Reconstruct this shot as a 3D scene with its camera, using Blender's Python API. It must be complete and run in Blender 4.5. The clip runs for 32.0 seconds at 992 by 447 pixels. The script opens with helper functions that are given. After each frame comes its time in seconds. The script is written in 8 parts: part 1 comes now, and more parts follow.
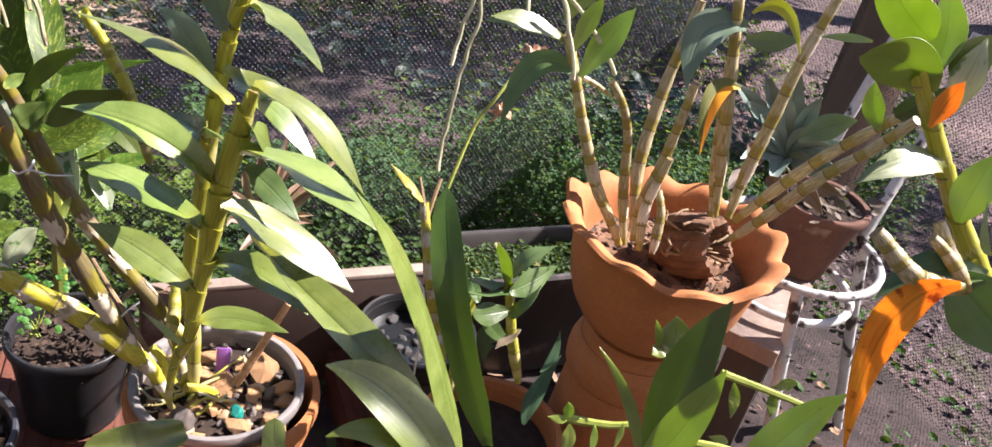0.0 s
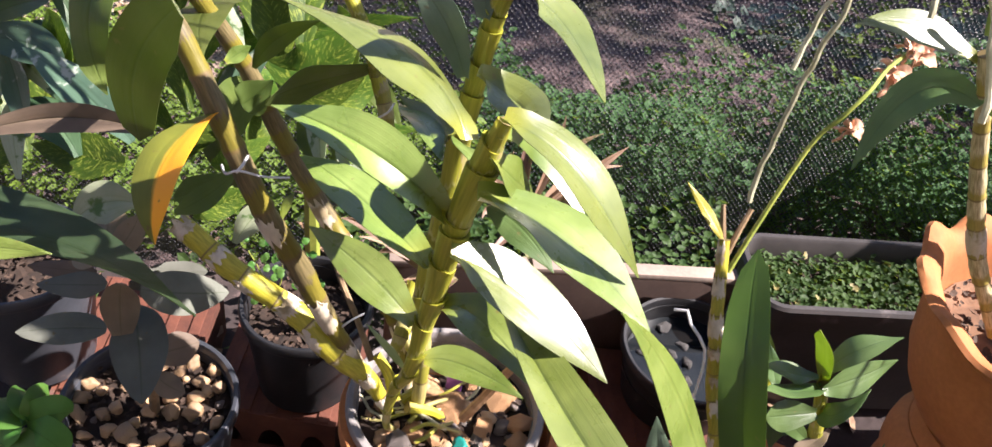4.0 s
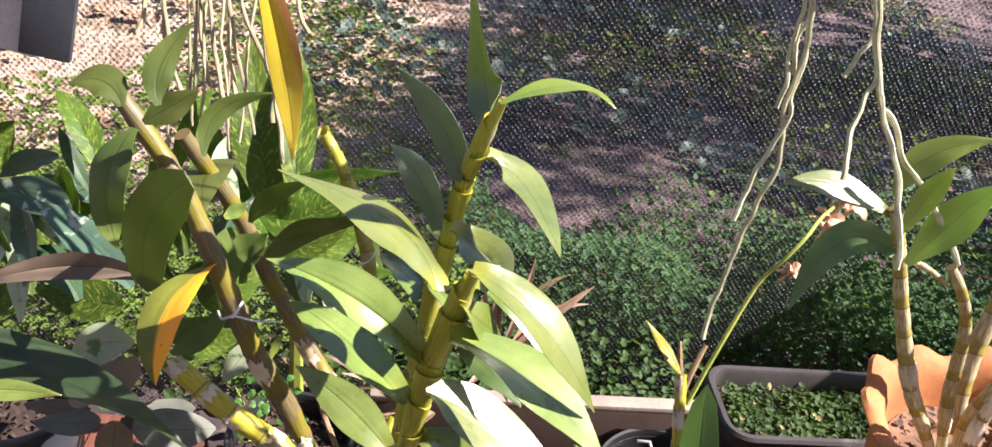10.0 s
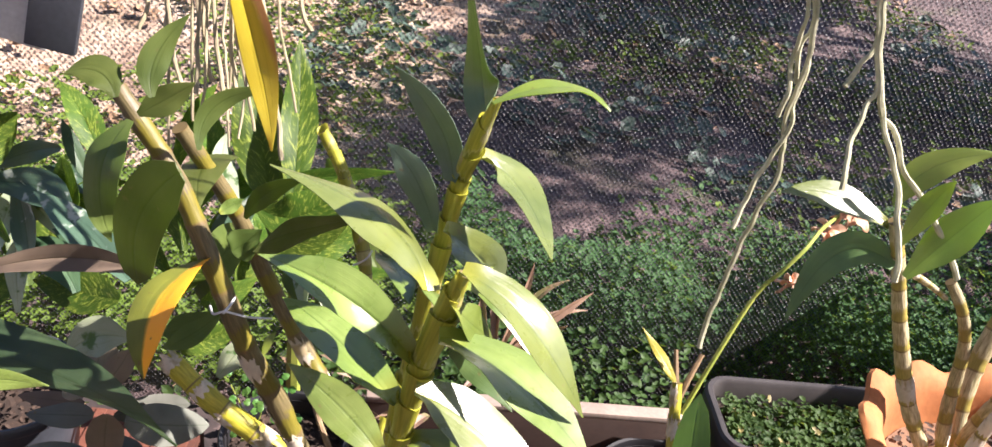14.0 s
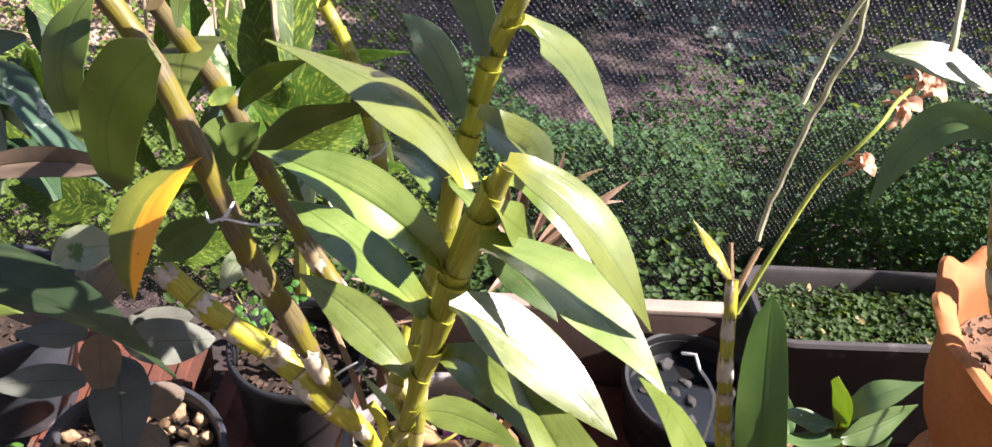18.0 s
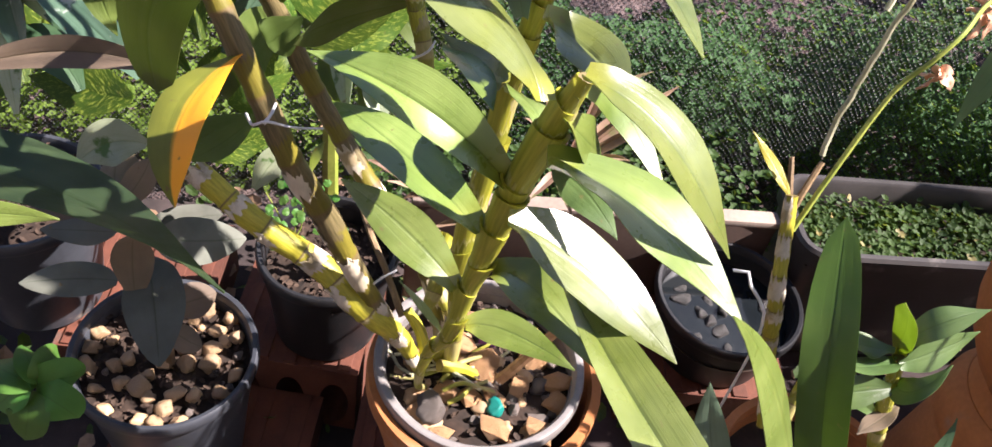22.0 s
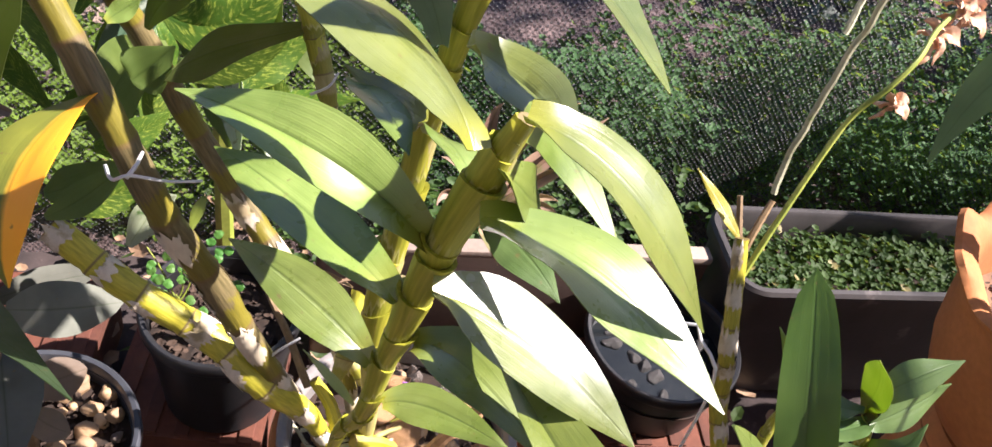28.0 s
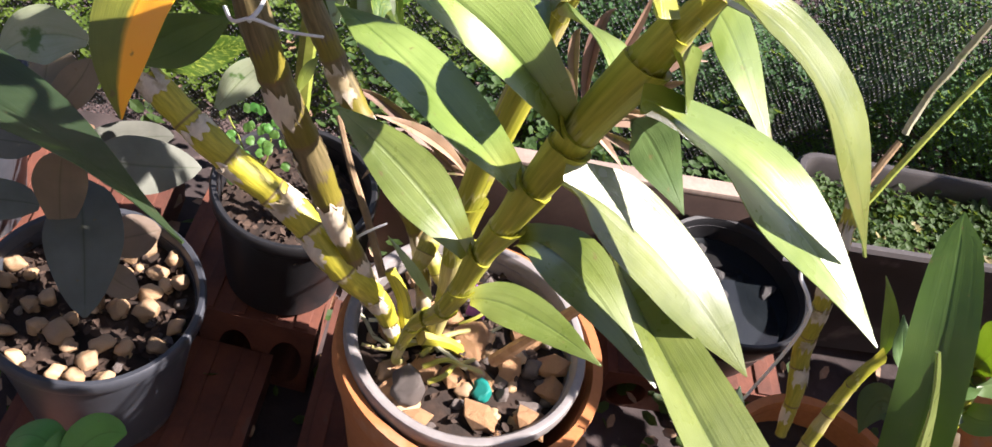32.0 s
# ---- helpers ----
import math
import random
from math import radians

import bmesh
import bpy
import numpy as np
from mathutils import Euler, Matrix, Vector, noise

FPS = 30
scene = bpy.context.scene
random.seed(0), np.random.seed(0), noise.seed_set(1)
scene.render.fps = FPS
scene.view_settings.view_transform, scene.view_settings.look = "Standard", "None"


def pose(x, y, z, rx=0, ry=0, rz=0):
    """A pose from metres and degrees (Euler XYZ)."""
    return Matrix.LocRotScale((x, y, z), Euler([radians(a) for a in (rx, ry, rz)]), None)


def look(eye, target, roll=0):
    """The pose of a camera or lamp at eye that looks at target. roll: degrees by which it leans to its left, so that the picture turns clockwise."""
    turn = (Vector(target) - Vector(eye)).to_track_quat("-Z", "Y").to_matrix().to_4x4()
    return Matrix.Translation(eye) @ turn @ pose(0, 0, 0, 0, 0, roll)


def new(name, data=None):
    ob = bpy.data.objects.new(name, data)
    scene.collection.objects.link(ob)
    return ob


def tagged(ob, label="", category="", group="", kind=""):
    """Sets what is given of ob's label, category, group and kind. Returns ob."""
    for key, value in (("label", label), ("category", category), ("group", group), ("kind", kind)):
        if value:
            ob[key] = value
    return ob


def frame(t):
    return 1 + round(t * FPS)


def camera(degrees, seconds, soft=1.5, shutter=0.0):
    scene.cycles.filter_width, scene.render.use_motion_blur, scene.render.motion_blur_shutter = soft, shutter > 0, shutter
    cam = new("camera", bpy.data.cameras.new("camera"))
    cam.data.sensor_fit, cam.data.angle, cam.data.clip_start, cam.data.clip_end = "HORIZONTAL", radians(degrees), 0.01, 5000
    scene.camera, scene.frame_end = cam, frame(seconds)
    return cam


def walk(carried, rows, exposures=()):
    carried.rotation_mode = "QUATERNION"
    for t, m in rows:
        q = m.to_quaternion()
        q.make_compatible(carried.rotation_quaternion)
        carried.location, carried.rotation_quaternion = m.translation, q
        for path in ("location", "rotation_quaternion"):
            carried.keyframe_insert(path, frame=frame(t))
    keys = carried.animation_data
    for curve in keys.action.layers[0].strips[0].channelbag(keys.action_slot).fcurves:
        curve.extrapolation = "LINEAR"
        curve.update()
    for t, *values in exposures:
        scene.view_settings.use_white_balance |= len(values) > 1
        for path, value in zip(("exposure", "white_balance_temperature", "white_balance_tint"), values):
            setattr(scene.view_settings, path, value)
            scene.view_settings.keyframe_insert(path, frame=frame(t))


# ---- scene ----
cam = camera(57.3, 32.0)
METRES, EYE, TILT, LEAN, TURN = 0.85, 0.96, -32.0, -11.5, 0.0
ROWS = [
    (0.0, 0.0, 0.0, 0.0, 0.0, 0.0, -0.0),
    (0.5, -0.0253, -0.0033, 0.0005, 0.64, -0.25, -0.68),
    (1.0, -0.041, 0.0233, 0.0085, 2.18, -0.78, -1.91),
    (1.5, -0.0383, 0.0786, 0.0276, 4.68, -1.79, -3.8),
    (2.0, -0.0477, 0.1496, 0.0527, 10.36, -3.88, -5.98),
    (2.5, -0.0379, 0.1792, 0.0987, 14.79, -5.13, -7.77),
    (4.5, -0.0342, 0.247, 0.1169, 18.62, -7.71, -7.3),
    (5.0, -0.0184, 0.2256, 0.1217, 18.58, -7.8, -6.96),
    (5.5, -0.0029, 0.2059, 0.1229, 18.94, -5.78, -6.82),
    (6.0, 0.0007, 0.1888, 0.1257, 19.03, -2.41, -7.19),
    (6.5, -0.0002, 0.1788, 0.1296, 17.98, -1.06, -7.67),
    (7.0, 0.0, 0.1839, 0.1321, 17.38, -0.23, -7.93),
    (7.5, -0.0011, 0.1879, 0.1301, 17.7, -0.06, -7.75),
    (8.0, -0.0054, 0.1852, 0.1277, 18.02, -0.09, -7.6),
    (8.5, -0.0049, 0.1775, 0.1296, 17.78, 0.03, -7.5),
    (9.0, -0.0052, 0.1778, 0.1308, 17.72, 0.31, -7.29),
    (9.5, -0.0064, 0.1793, 0.134, 17.49, 0.53, -7.37),
    (10.0, -0.0074, 0.1756, 0.136, 17.34, 0.94, -7.03),
    (10.5, -0.0105, 0.1785, 0.1306, 17.3, 1.07, -7.12),
    (11.0, -0.0156, 0.1779, 0.1324, 17.28, 1.1, -7.46),
    (11.5, -0.0119, 0.175, 0.1354, 17.29, 1.25, -7.63),
    (12.0, -0.0105, 0.182, 0.1316, 17.4, 1.16, -7.84),
    (12.5, -0.0147, 0.1792, 0.1358, 17.61, 1.23, -8.2),
    (13.0, -0.0159, 0.1814, 0.1282, 17.86, 1.14, -8.62),
    (13.5, -0.0091, 0.1788, 0.1296, 18.02, 1.25, -8.76),
    (14.0, 0.0027, 0.1839, 0.134, 17.93, 1.27, -8.51),
    (14.5, -0.0197, 0.2043, 0.1351, 17.25, 1.14, -8.68),
    (16.5, -0.0161, 0.2066, 0.1312, 17.27, -0.25, -7.98),
    (17.0, -0.0276, 0.2428, 0.1169, 18.21, -2.96, -7.93),
    (17.5, -0.0439, 0.2741, 0.1233, 18.07, -4.76, -7.28),
    (18.0, -0.0557, 0.2743, 0.1289, 17.81, -5.72, -6.71),
    (18.5, -0.0721, 0.2938, 0.1233, 18.04, -8.24, -6.43),
    (19.0, -0.0783, 0.3035, 0.1249, 18.32, -10.27, -6.07),
    (19.5, -0.0813, 0.3108, 0.1259, 18.49, -11.8, -6.1),
    (20.0, -0.0849, 0.3167, 0.1317, 18.12, -12.37, -5.95),
    (20.5, -0.0996, 0.3191, 0.1335, 17.54, -13.09, -6.3),
    (21.0, -0.1, 0.2992, 0.1293, 17.75, -13.39, -6.92),
    (21.5, -0.0983, 0.287, 0.1317, 18.22, -13.11, -7.68),
    (22.0, -0.1012, 0.3006, 0.1332, 18.5, -12.7, -8.16),
    (22.5, -0.0949, 0.2931, 0.1495, 18.04, -11.18, -7.46),
    (23.0, -0.0869, 0.2865, 0.1506, 17.34, -9.99, -7.0),
    (23.5, -0.0767, 0.2874, 0.1491, 15.72, -9.35, -7.21),
    (24.0, -0.0847, 0.2853, 0.1462, 16.07, -9.05, -7.08),
    (24.5, -0.0863, 0.2853, 0.144, 16.63, -8.7, -7.31),
    (25.0, -0.0949, 0.3087, 0.1361, 16.34, -8.66, -7.82),
    (25.5, -0.1041, 0.3384, 0.1431, 14.06, -8.43, -8.64),
    (27.5, -0.1316, 0.3566, 0.1423, 11.82, -8.43, -7.58),
    (28.0, -0.1366, 0.3915, 0.1328, 12.59, -10.23, -7.63),
    (28.5, -0.1439, 0.4102, 0.1361, 13.58, -11.26, -7.72),
    (29.0, -0.1534, 0.4126, 0.129, 14.51, -12.16, -8.69),
    (29.5, -0.1682, 0.4054, 0.1159, 15.35, -12.7, -10.58),
    (30.0, -0.1758, 0.4033, 0.1064, 15.78, -12.95, -11.78),
    (30.5, -0.1807, 0.4016, 0.0989, 15.65, -13.12, -13.09),
    (31.0, -0.1809, 0.4017, 0.0975, 15.57, -13.35, -13.69),
    (31.5, -0.1829, 0.4059, 0.1, 15.67, -14.16, -13.9),
    (32.0, -0.1848, 0.4077, 0.0971, 16.21, -15.31, -14.08),
]
walk(cam, [(t, pose(0, 0, EYE, TILT, LEAN, TURN) @ pose(METRES * x, METRES * y, METRES * z, 90 + pitch, roll, yaw)) for t, x, y, z, yaw, pitch, roll in ROWS],
     exposures=[(0.0, 1.90, 5700.0, 24.0), (32.0, 1.90, 5700.0, 24.0)])

# ---- world, sun ----
SUN_AZ, SUN_EL = 71.0, 46.0     # degrees: azimuth from +y towards +x, elevation
world = bpy.data.worlds.new("sky_world")
scene.world = world
world.use_nodes = True
wn = world.node_tree.nodes
sky = wn.new("ShaderNodeTexSky")
sky.sky_type, sky.sun_disc = "NISHITA", False
sky.sun_elevation, sky.sun_rotation = radians(SUN_EL), radians(SUN_AZ)
wn["Background"].inputs[1].default_value = 0.038
world.node_tree.links.new(sky.outputs[0], wn["Background"].inputs[0])
sun = new("sun", bpy.data.lights.new("sun", "SUN"))
sun.data.energy, sun.data.angle, sun.data.color = 5.0, radians(0.5), (1.0, 0.89, 0.70)
SUN_DIR = Vector((math.sin(radians(SUN_AZ)) * math.cos(radians(SUN_EL)), math.cos(radians(SUN_AZ)) * math.cos(radians(SUN_EL)), math.sin(radians(SUN_EL))))
sun.matrix_world = look(SUN_DIR * 5, (0, 0, 0))

# ---- materials ----
MATS = {}


def mat_base(name):
    m = bpy.data.materials.new(name)
    m.use_nodes = True
    return m, m.node_tree.nodes, m.node_tree.links, m.node_tree.nodes["Principled BSDF"]


def ramp(nodes, links, fac, stops):
    r = nodes.new("ShaderNodeValToRGB")
    while len(r.color_ramp.elements) < len(stops):
        r.color_ramp.elements.new(0.5)
    for e, (p, c) in zip(r.color_ramp.elements, stops):
        e.position, e.color = p, (*c, 1)
    links.new(fac, r.inputs[0])
    return r.outputs[0]


def tex_noise(nodes, links, scale, detail=4.0, coord="Object", rough=0.55, stretch=None):
    n = nodes.new("ShaderNodeTexNoise")
    n.inputs["Scale"].default_value, n.inputs["Detail"].default_value, n.inputs["Roughness"].default_value = scale, detail, rough
    tc = nodes.new("ShaderNodeTexCoord")
    if stretch:
        mp = nodes.new("ShaderNodeMapping")
        mp.inputs["Scale"].default_value = stretch
        links.new(tc.outputs[coord], mp.inputs[0])
        links.new(mp.outputs[0], n.inputs[0])
    else:
        links.new(tc.outputs[coord], n.inputs[0])
    return n.outputs[0]


def mix_col(nodes, links, fac, a, b, mode="MIX"):
    m = nodes.new("ShaderNodeMix")
    m.data_type, m.blend_type = "RGBA", mode
    for sock, val in ((m.inputs[0], fac), (m.inputs[6], a), (m.inputs[7], b)):
        if hasattr(val, "is_output"):
            links.new(val, sock)
        else:
            sock.default_value = val if not isinstance(val, tuple) else (*val, 1)
    return m.outputs[2]


def calc(nodes, links, op, a, b=0.0, c=0.0):
    m = nodes.new("ShaderNodeMath")
    m.operation = op
    for sock, val in zip(m.inputs, (a, b, c)):
        if hasattr(val, "is_output"):
            links.new(val, sock)
        else:
            sock.default_value = val
    return m.outputs[0]


def bump(nodes, links, bsdf, height, strength=0.4, dist=0.002):
    b = nodes.new("ShaderNodeBump")
    b.inputs["Strength"].default_value, b.inputs["Distance"].default_value = strength, dist
    links.new(height, b.inputs["Height"])
    links.new(b.outputs[0], bsdf.inputs["Normal"])
    return b


def plain(name, stops, scale=30.0, rough=0.7, metal=0.0, bump_scale=200.0, bump_amount=0.25, stretch=None, spots=None, rnd=0.25):
    """A surface with broad colour change, fine grain, relief and a tone of its own for each object."""
    m, n, l, b = mat_base(name)
    f = tex_noise(n, l, scale, 6.0, stretch=stretch)
    col = ramp(n, l, f, stops)
    fine = tex_noise(n, l, bump_scale, 3.0, stretch=stretch)
    col = mix_col(n, l, 0.25, col, ramp(n, l, fine, [(0.3, (0.35, 0.35, 0.35)), (0.7, (1, 1, 1))]), "MULTIPLY")
    if spots:
        s = tex_noise(n, l, spots[0], 5.0)
        col = mix_col(n, l, ramp(n, l, s, [(spots[1], (0, 0, 0)), (spots[1] + 0.08, (1, 1, 1))]), col, spots[2])
    if rnd:
        oi = n.new("ShaderNodeObjectInfo")
        tone = calc(n, l, "MULTIPLY_ADD", oi.outputs["Random"], rnd, 1.0 - rnd / 2)
        hv = n.new("ShaderNodeHueSaturation")
        l.new(tone, hv.inputs["Value"])
        l.new(col, hv.inputs["Color"])
        col = hv.outputs[0]
    l.new(col, b.inputs["Base Color"])
    b.inputs["Roughness"].default_value, b.inputs["Metallic"].default_value = rough, metal
    bump(n, l, b, fine, bump_amount, 0.001)
    MATS[name] = m
    return m


def leaf_mat(name, base, light, gloss=0.35, trans=0.3, tip=None, blotch=None, vein=0.5, blotch_uv=False, spec=0.6, basal=False):
    """Leaf: parallel veins and a midrib from the uv (u across, v along), blotches, light let through."""
    m, n, l, b = mat_base(name)
    uv = n.new("ShaderNodeUVMap")
    sep = n.new("ShaderNodeSeparateXYZ")
    l.new(uv.outputs[0], sep.inputs[0])
    u, v = sep.outputs[0], sep.outputs[1]
    f = tex_noise(n, l, 28.0, 5.0)
    col = ramp(n, l, f, [(0.3, base), (0.72, light)])
    oi = n.new("ShaderNodeObjectInfo")
    hv = n.new("ShaderNodeHueSaturation")
    l.new(calc(n, l, "MULTIPLY_ADD", oi.outputs["Random"], 0.5, 0.75), hv.inputs["Value"])
    l.new(calc(n, l, "MULTIPLY_ADD", oi.outputs["Random"], 0.03, 0.485), hv.inputs["Hue"])
    l.new(col, hv.inputs["Color"])
    col = hv.outputs[0]
    wob = calc(n, l, "MULTIPLY_ADD", tex_noise(n, l, 12.0, 2.0), 0.06, u)
    fine_v = n.new("ShaderNodeTexNoise")
    fine_v.inputs["Scale"].default_value, fine_v.inputs["Detail"].default_value = 1.0, 3.0
    mv = n.new("ShaderNodeMapping")
    mv.inputs["Scale"].default_value = (46.0, 1.2, 1.0)
    l.new(uv.outputs[0], mv.inputs[0])
    l.new(mv.outputs[0], fine_v.inputs[0])
    groove = calc(n, l, "POWER", calc(n, l, "ABSOLUTE", calc(n, l, "SINE", calc(n, l, "MULTIPLY", wob, 18.85))), 0.35)
    lines = calc(n, l, "MULTIPLY_ADD", groove, 0.30, calc(n, l, "MULTIPLY", fine_v.outputs[0], 0.95))
    rib = calc(n, l, "SMOOTH_MIN", calc(n, l, "MULTIPLY", calc(n, l, "ABSOLUTE", calc(n, l, "SUBTRACT", u, 0.5)), 22.0), 1.0, 0.1)
    col = mix_col(n, l, vein * 0.40, col, ramp(n, l, lines, [(0.30, (0.22, 0.30, 0.16)), (0.62, (0.80, 0.84, 0.70)), (0.86, (1.18, 1.15, 1.22))]), "MULTIPLY")
    col = mix_col(n, l, 0.6, col, ramp(n, l, rib, [(0.0, (0.25, 0.32, 0.18)), (0.35, (0.8, 0.85, 0.75)), (0.8, (1, 1, 1))]), "MULTIPLY")
    if basal:       # paler and yellower where it leaves the stem
        col = mix_col(n, l, ramp(n, l, calc(n, l, "MULTIPLY_ADD", f, 0.10, v), [(0.05, (0.75, 0.75, 0.75)), (0.24, (0, 0, 0))]), col, (0.36, 0.36, 0.03))
    if tip:     # withered towards one edge or the tip
        edge = calc(n, l, "ADD", calc(n, l, "MULTIPLY_ADD", u, tip[1], 1.0), calc(n, l, "MULTIPLY", v, tip[2]))
        edge = calc(n, l, "MULTIPLY", calc(n, l, "ADD", edge, calc(n, l, "MULTIPLY", tex_noise(n, l, 40.0, 4.0), 0.25)), 0.5)
        col = mix_col(n, l, ramp(n, l, edge, [(tip[3], (0, 0, 0)), (tip[3] + 0.1, (1, 1, 1))]), col, tip[0])
    if blotch:
        if blotch_uv:       # streaks that run outwards from the midrib
            skew = n.new("ShaderNodeCombineXYZ")
            l.new(calc(n, l, "MULTIPLY", u, 9.0), skew.inputs[0])
            l.new(calc(n, l, "MULTIPLY", calc(n, l, "SUBTRACT", v, calc(n, l, "MULTIPLY", calc(n, l, "ABSOLUTE", calc(n, l, "SUBTRACT", u, 0.5)), 0.45)), 44.0), skew.inputs[1])
            l.new(oi.outputs["Random"], skew.inputs[2])
            sn = n.new("ShaderNodeTexNoise")
            sn.inputs["Scale"].default_value, sn.inputs["Detail"].default_value, sn.inputs["Roughness"].default_value = 1.0, 5.0, 0.65
            l.new(skew.outputs[0], sn.inputs[0])
            s = sn.outputs[0]
        else:
            s = tex_noise(n, l, blotch[0], 5.0)
        col = mix_col(n, l, ramp(n, l, s, [(blotch[1], (0, 0, 0)), (blotch[1] + 0.06, (1, 1, 1))]), col, blotch[2])
    # a few brown specks and scratches
    sp = tex_noise(n, l, 160.0, 2.0)
    col = mix_col(n, l, ramp(n, l, sp, [(0.70, (0, 0, 0)), (0.76, (0.7, 0.7, 0.7))]), col, (0.16, 0.11, 0.04))
    l.new(col, b.inputs["Base Color"])
    gl = tex_noise(n, l, 60.0, 3.0)
    l.new(calc(n, l, "MULTIPLY_ADD", gl, 0.3, gloss - 0.15), b.inputs["Roughness"])
    b.inputs["Specular IOR Level"].default_value = spec
    b.inputs["Coat Weight"].default_value, b.inputs["Coat Roughness"].default_value = (1.0 if spec >= 1.0 else 0.0), 0.33
    bump(n, l, b, calc(n, l, "ADD", calc(n, l, "MULTIPLY", lines, 0.7), calc(n, l, "MULTIPLY", rib, 1.2)), 0.15 + 0.35 * vein, 0.0009)
    tr = n.new("ShaderNodeBsdfTranslucent")
    l.new(mix_col(n, l, 0.5, col, (0.55, 0.75, 0.06), "MIX") if not tip else col, tr.inputs[0])
    mx = n.new("ShaderNodeMixShader")
    mx.inputs[0].default_value = trans
    l.new(b.outputs[0], mx.inputs[1])
    l.new(tr.outputs[0], mx.inputs[2])
    l.new(mx.outputs[0], n["Material Output"].inputs[0])
    MATS[name] = m
    return m


leaf_mat("green", (0.105, 0.156, 0.016), (0.235, 0.298, 0.066), 0.30, 0.22, vein=0.5, spec=1.0, basal=True)
leaf_mat("dark", (0.03, 0.065, 0.03), (0.07, 0.12, 0.055), 0.45, 0.15, spec=0.4)
leaf_mat("blue", (0.085, 0.14, 0.085), (0.17, 0.235, 0.15), 0.42, 0.2, spec=0.9)
leaf_mat("olive", (0.065, 0.095, 0.018), (0.14, 0.175, 0.040), 0.45, 0.35, spec=0.4)
leaf_mat("lime", (0.18, 0.26, 0.02), (0.33, 0.40, 0.05), 0.36, 0.5, vein=0.25, spec=1.0)
leaf_mat("strap", (0.042, 0.085, 0.012), (0.085, 0.145, 0.022), 0.35, 0.3, vein=0.12)
leaf_mat("grey", (0.09, 0.095, 0.076), (0.148, 0.153, 0.125), 0.8, 0.05, vein=0.1, spec=0.25)
leaf_mat("brownleaf", (0.11, 0.08, 0.055), (0.20, 0.145, 0.095), 0.65, 0.1, vein=0.2)
leaf_mat("yellow", (0.13, 0.16, 0.02), (0.24, 0.26, 0.03), 0.5, 0.35, tip=((1.0, 0.52, 0.02), -2.0, 0.0, 0.02), vein=0.3)
leaf_mat("orange", (0.86, 0.36, 0.014), (1.0, 0.62, 0.06), 0.5, 0.62, tip=((0.88, 0.42, 0.02), 0.3, 0.3, 0.78), blotch=(60.0, 0.60, (0.40, 0.11, 0.01)), vein=0.8)
leaf_mat("mint", (0.05, 0.15, 0.02), (0.11, 0.26, 0.04), 0.5, 0.3, vein=0.1)
leaf_mat("varieg", (0.045, 0.10, 0.012), (0.09, 0.17, 0.02), 0.4, 0.45, blotch=(190.0, 0.54, (0.32, 0.38, 0.05)), blotch_uv=True, spec=0.3)
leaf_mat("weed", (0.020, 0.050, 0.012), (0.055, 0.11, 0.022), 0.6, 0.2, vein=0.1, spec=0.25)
# brighter, yellower copy of weed, with sunlight put into its colour
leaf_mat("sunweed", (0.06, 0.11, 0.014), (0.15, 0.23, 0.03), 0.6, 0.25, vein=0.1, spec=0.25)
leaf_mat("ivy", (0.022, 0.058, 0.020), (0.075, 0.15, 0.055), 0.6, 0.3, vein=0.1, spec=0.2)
leaf_mat("dryyellow", (0.16, 0.13, 0.03), (0.28, 0.24, 0.08), 0.6, 0.2, vein=0.1)
# overhead shade is put into the dark base, sunlit patches into the paler blotches
leaf_mat("frond", (0.028, 0.055, 0.026), (0.07, 0.115, 0.05), 0.45, 0.3, spec=0.4, blotch=(14.0, 0.62, (0.16, 0.26, 0.05)))
leaf_mat("sage", (0.03, 0.06, 0.04), (0.075, 0.12, 0.09), 0.5, 0.1)
leaf_mat("pale", (0.06, 0.12, 0.030), (0.13, 0.205, 0.062), 0.42, 0.25, spec=0.8)
leaf_mat("agave", (0.12, 0.18, 0.15), (0.22, 0.28, 0.24), 0.5, 0.05)
leaf_mat("lemon", (0.50, 0.46, 0.03), (0.66, 0.60, 0.08), 0.4, 0.35, vein=0.3)
leaf_mat("scorched", (0.60, 0.50, 0.02), (0.78, 0.68, 0.05), 0.45, 0.4, tip=((0.42, 0.22, 0.08), -1.2, -0.9, 0.24), vein=0.3)
leaf_mat("striped", (0.05, 0.10, 0.06), (0.10, 0.17, 0.11), 0.4, 0.15, blotch=(60.0, 0.58, (0.40, 0.45, 0.36)))
leaf_mat("palewhite", (0.30, 0.36, 0.22), (0.50, 0.55, 0.38), 0.4, 0.25, blotch=(60.0, 0.56, (0.08, 0.16, 0.04)))
leaf_mat("pinkish", (0.19, 0.11, 0.07), (0.42, 0.28, 0.18), 0.55, 0.2, blotch=(60.0, 0.58, (0.16, 0.15, 0.05)))

plain("terracotta", [(0.3, (0.33, 0.115, 0.030)), (0.7, (0.50, 0.195, 0.055))], 9, 0.8, spots=(13, 0.64, (0.36, 0.19, 0.10)), rnd=0.1)
plain("terracotta_dark", [(0.3, (0.13, 0.06, 0.04)), (0.7, (0.22, 0.11, 0.07))], 14, 0.85, spots=(20, 0.62, (0.28, 0.2, 0.15)), rnd=0)
plain("brick_red", [(0.3, (0.07, 0.023, 0.013)), (0.7, (0.15, 0.047, 0.023))], 22, 0.85, bump_amount=0.5, spots=(18, 0.64, (0.10, 0.06, 0.045)))
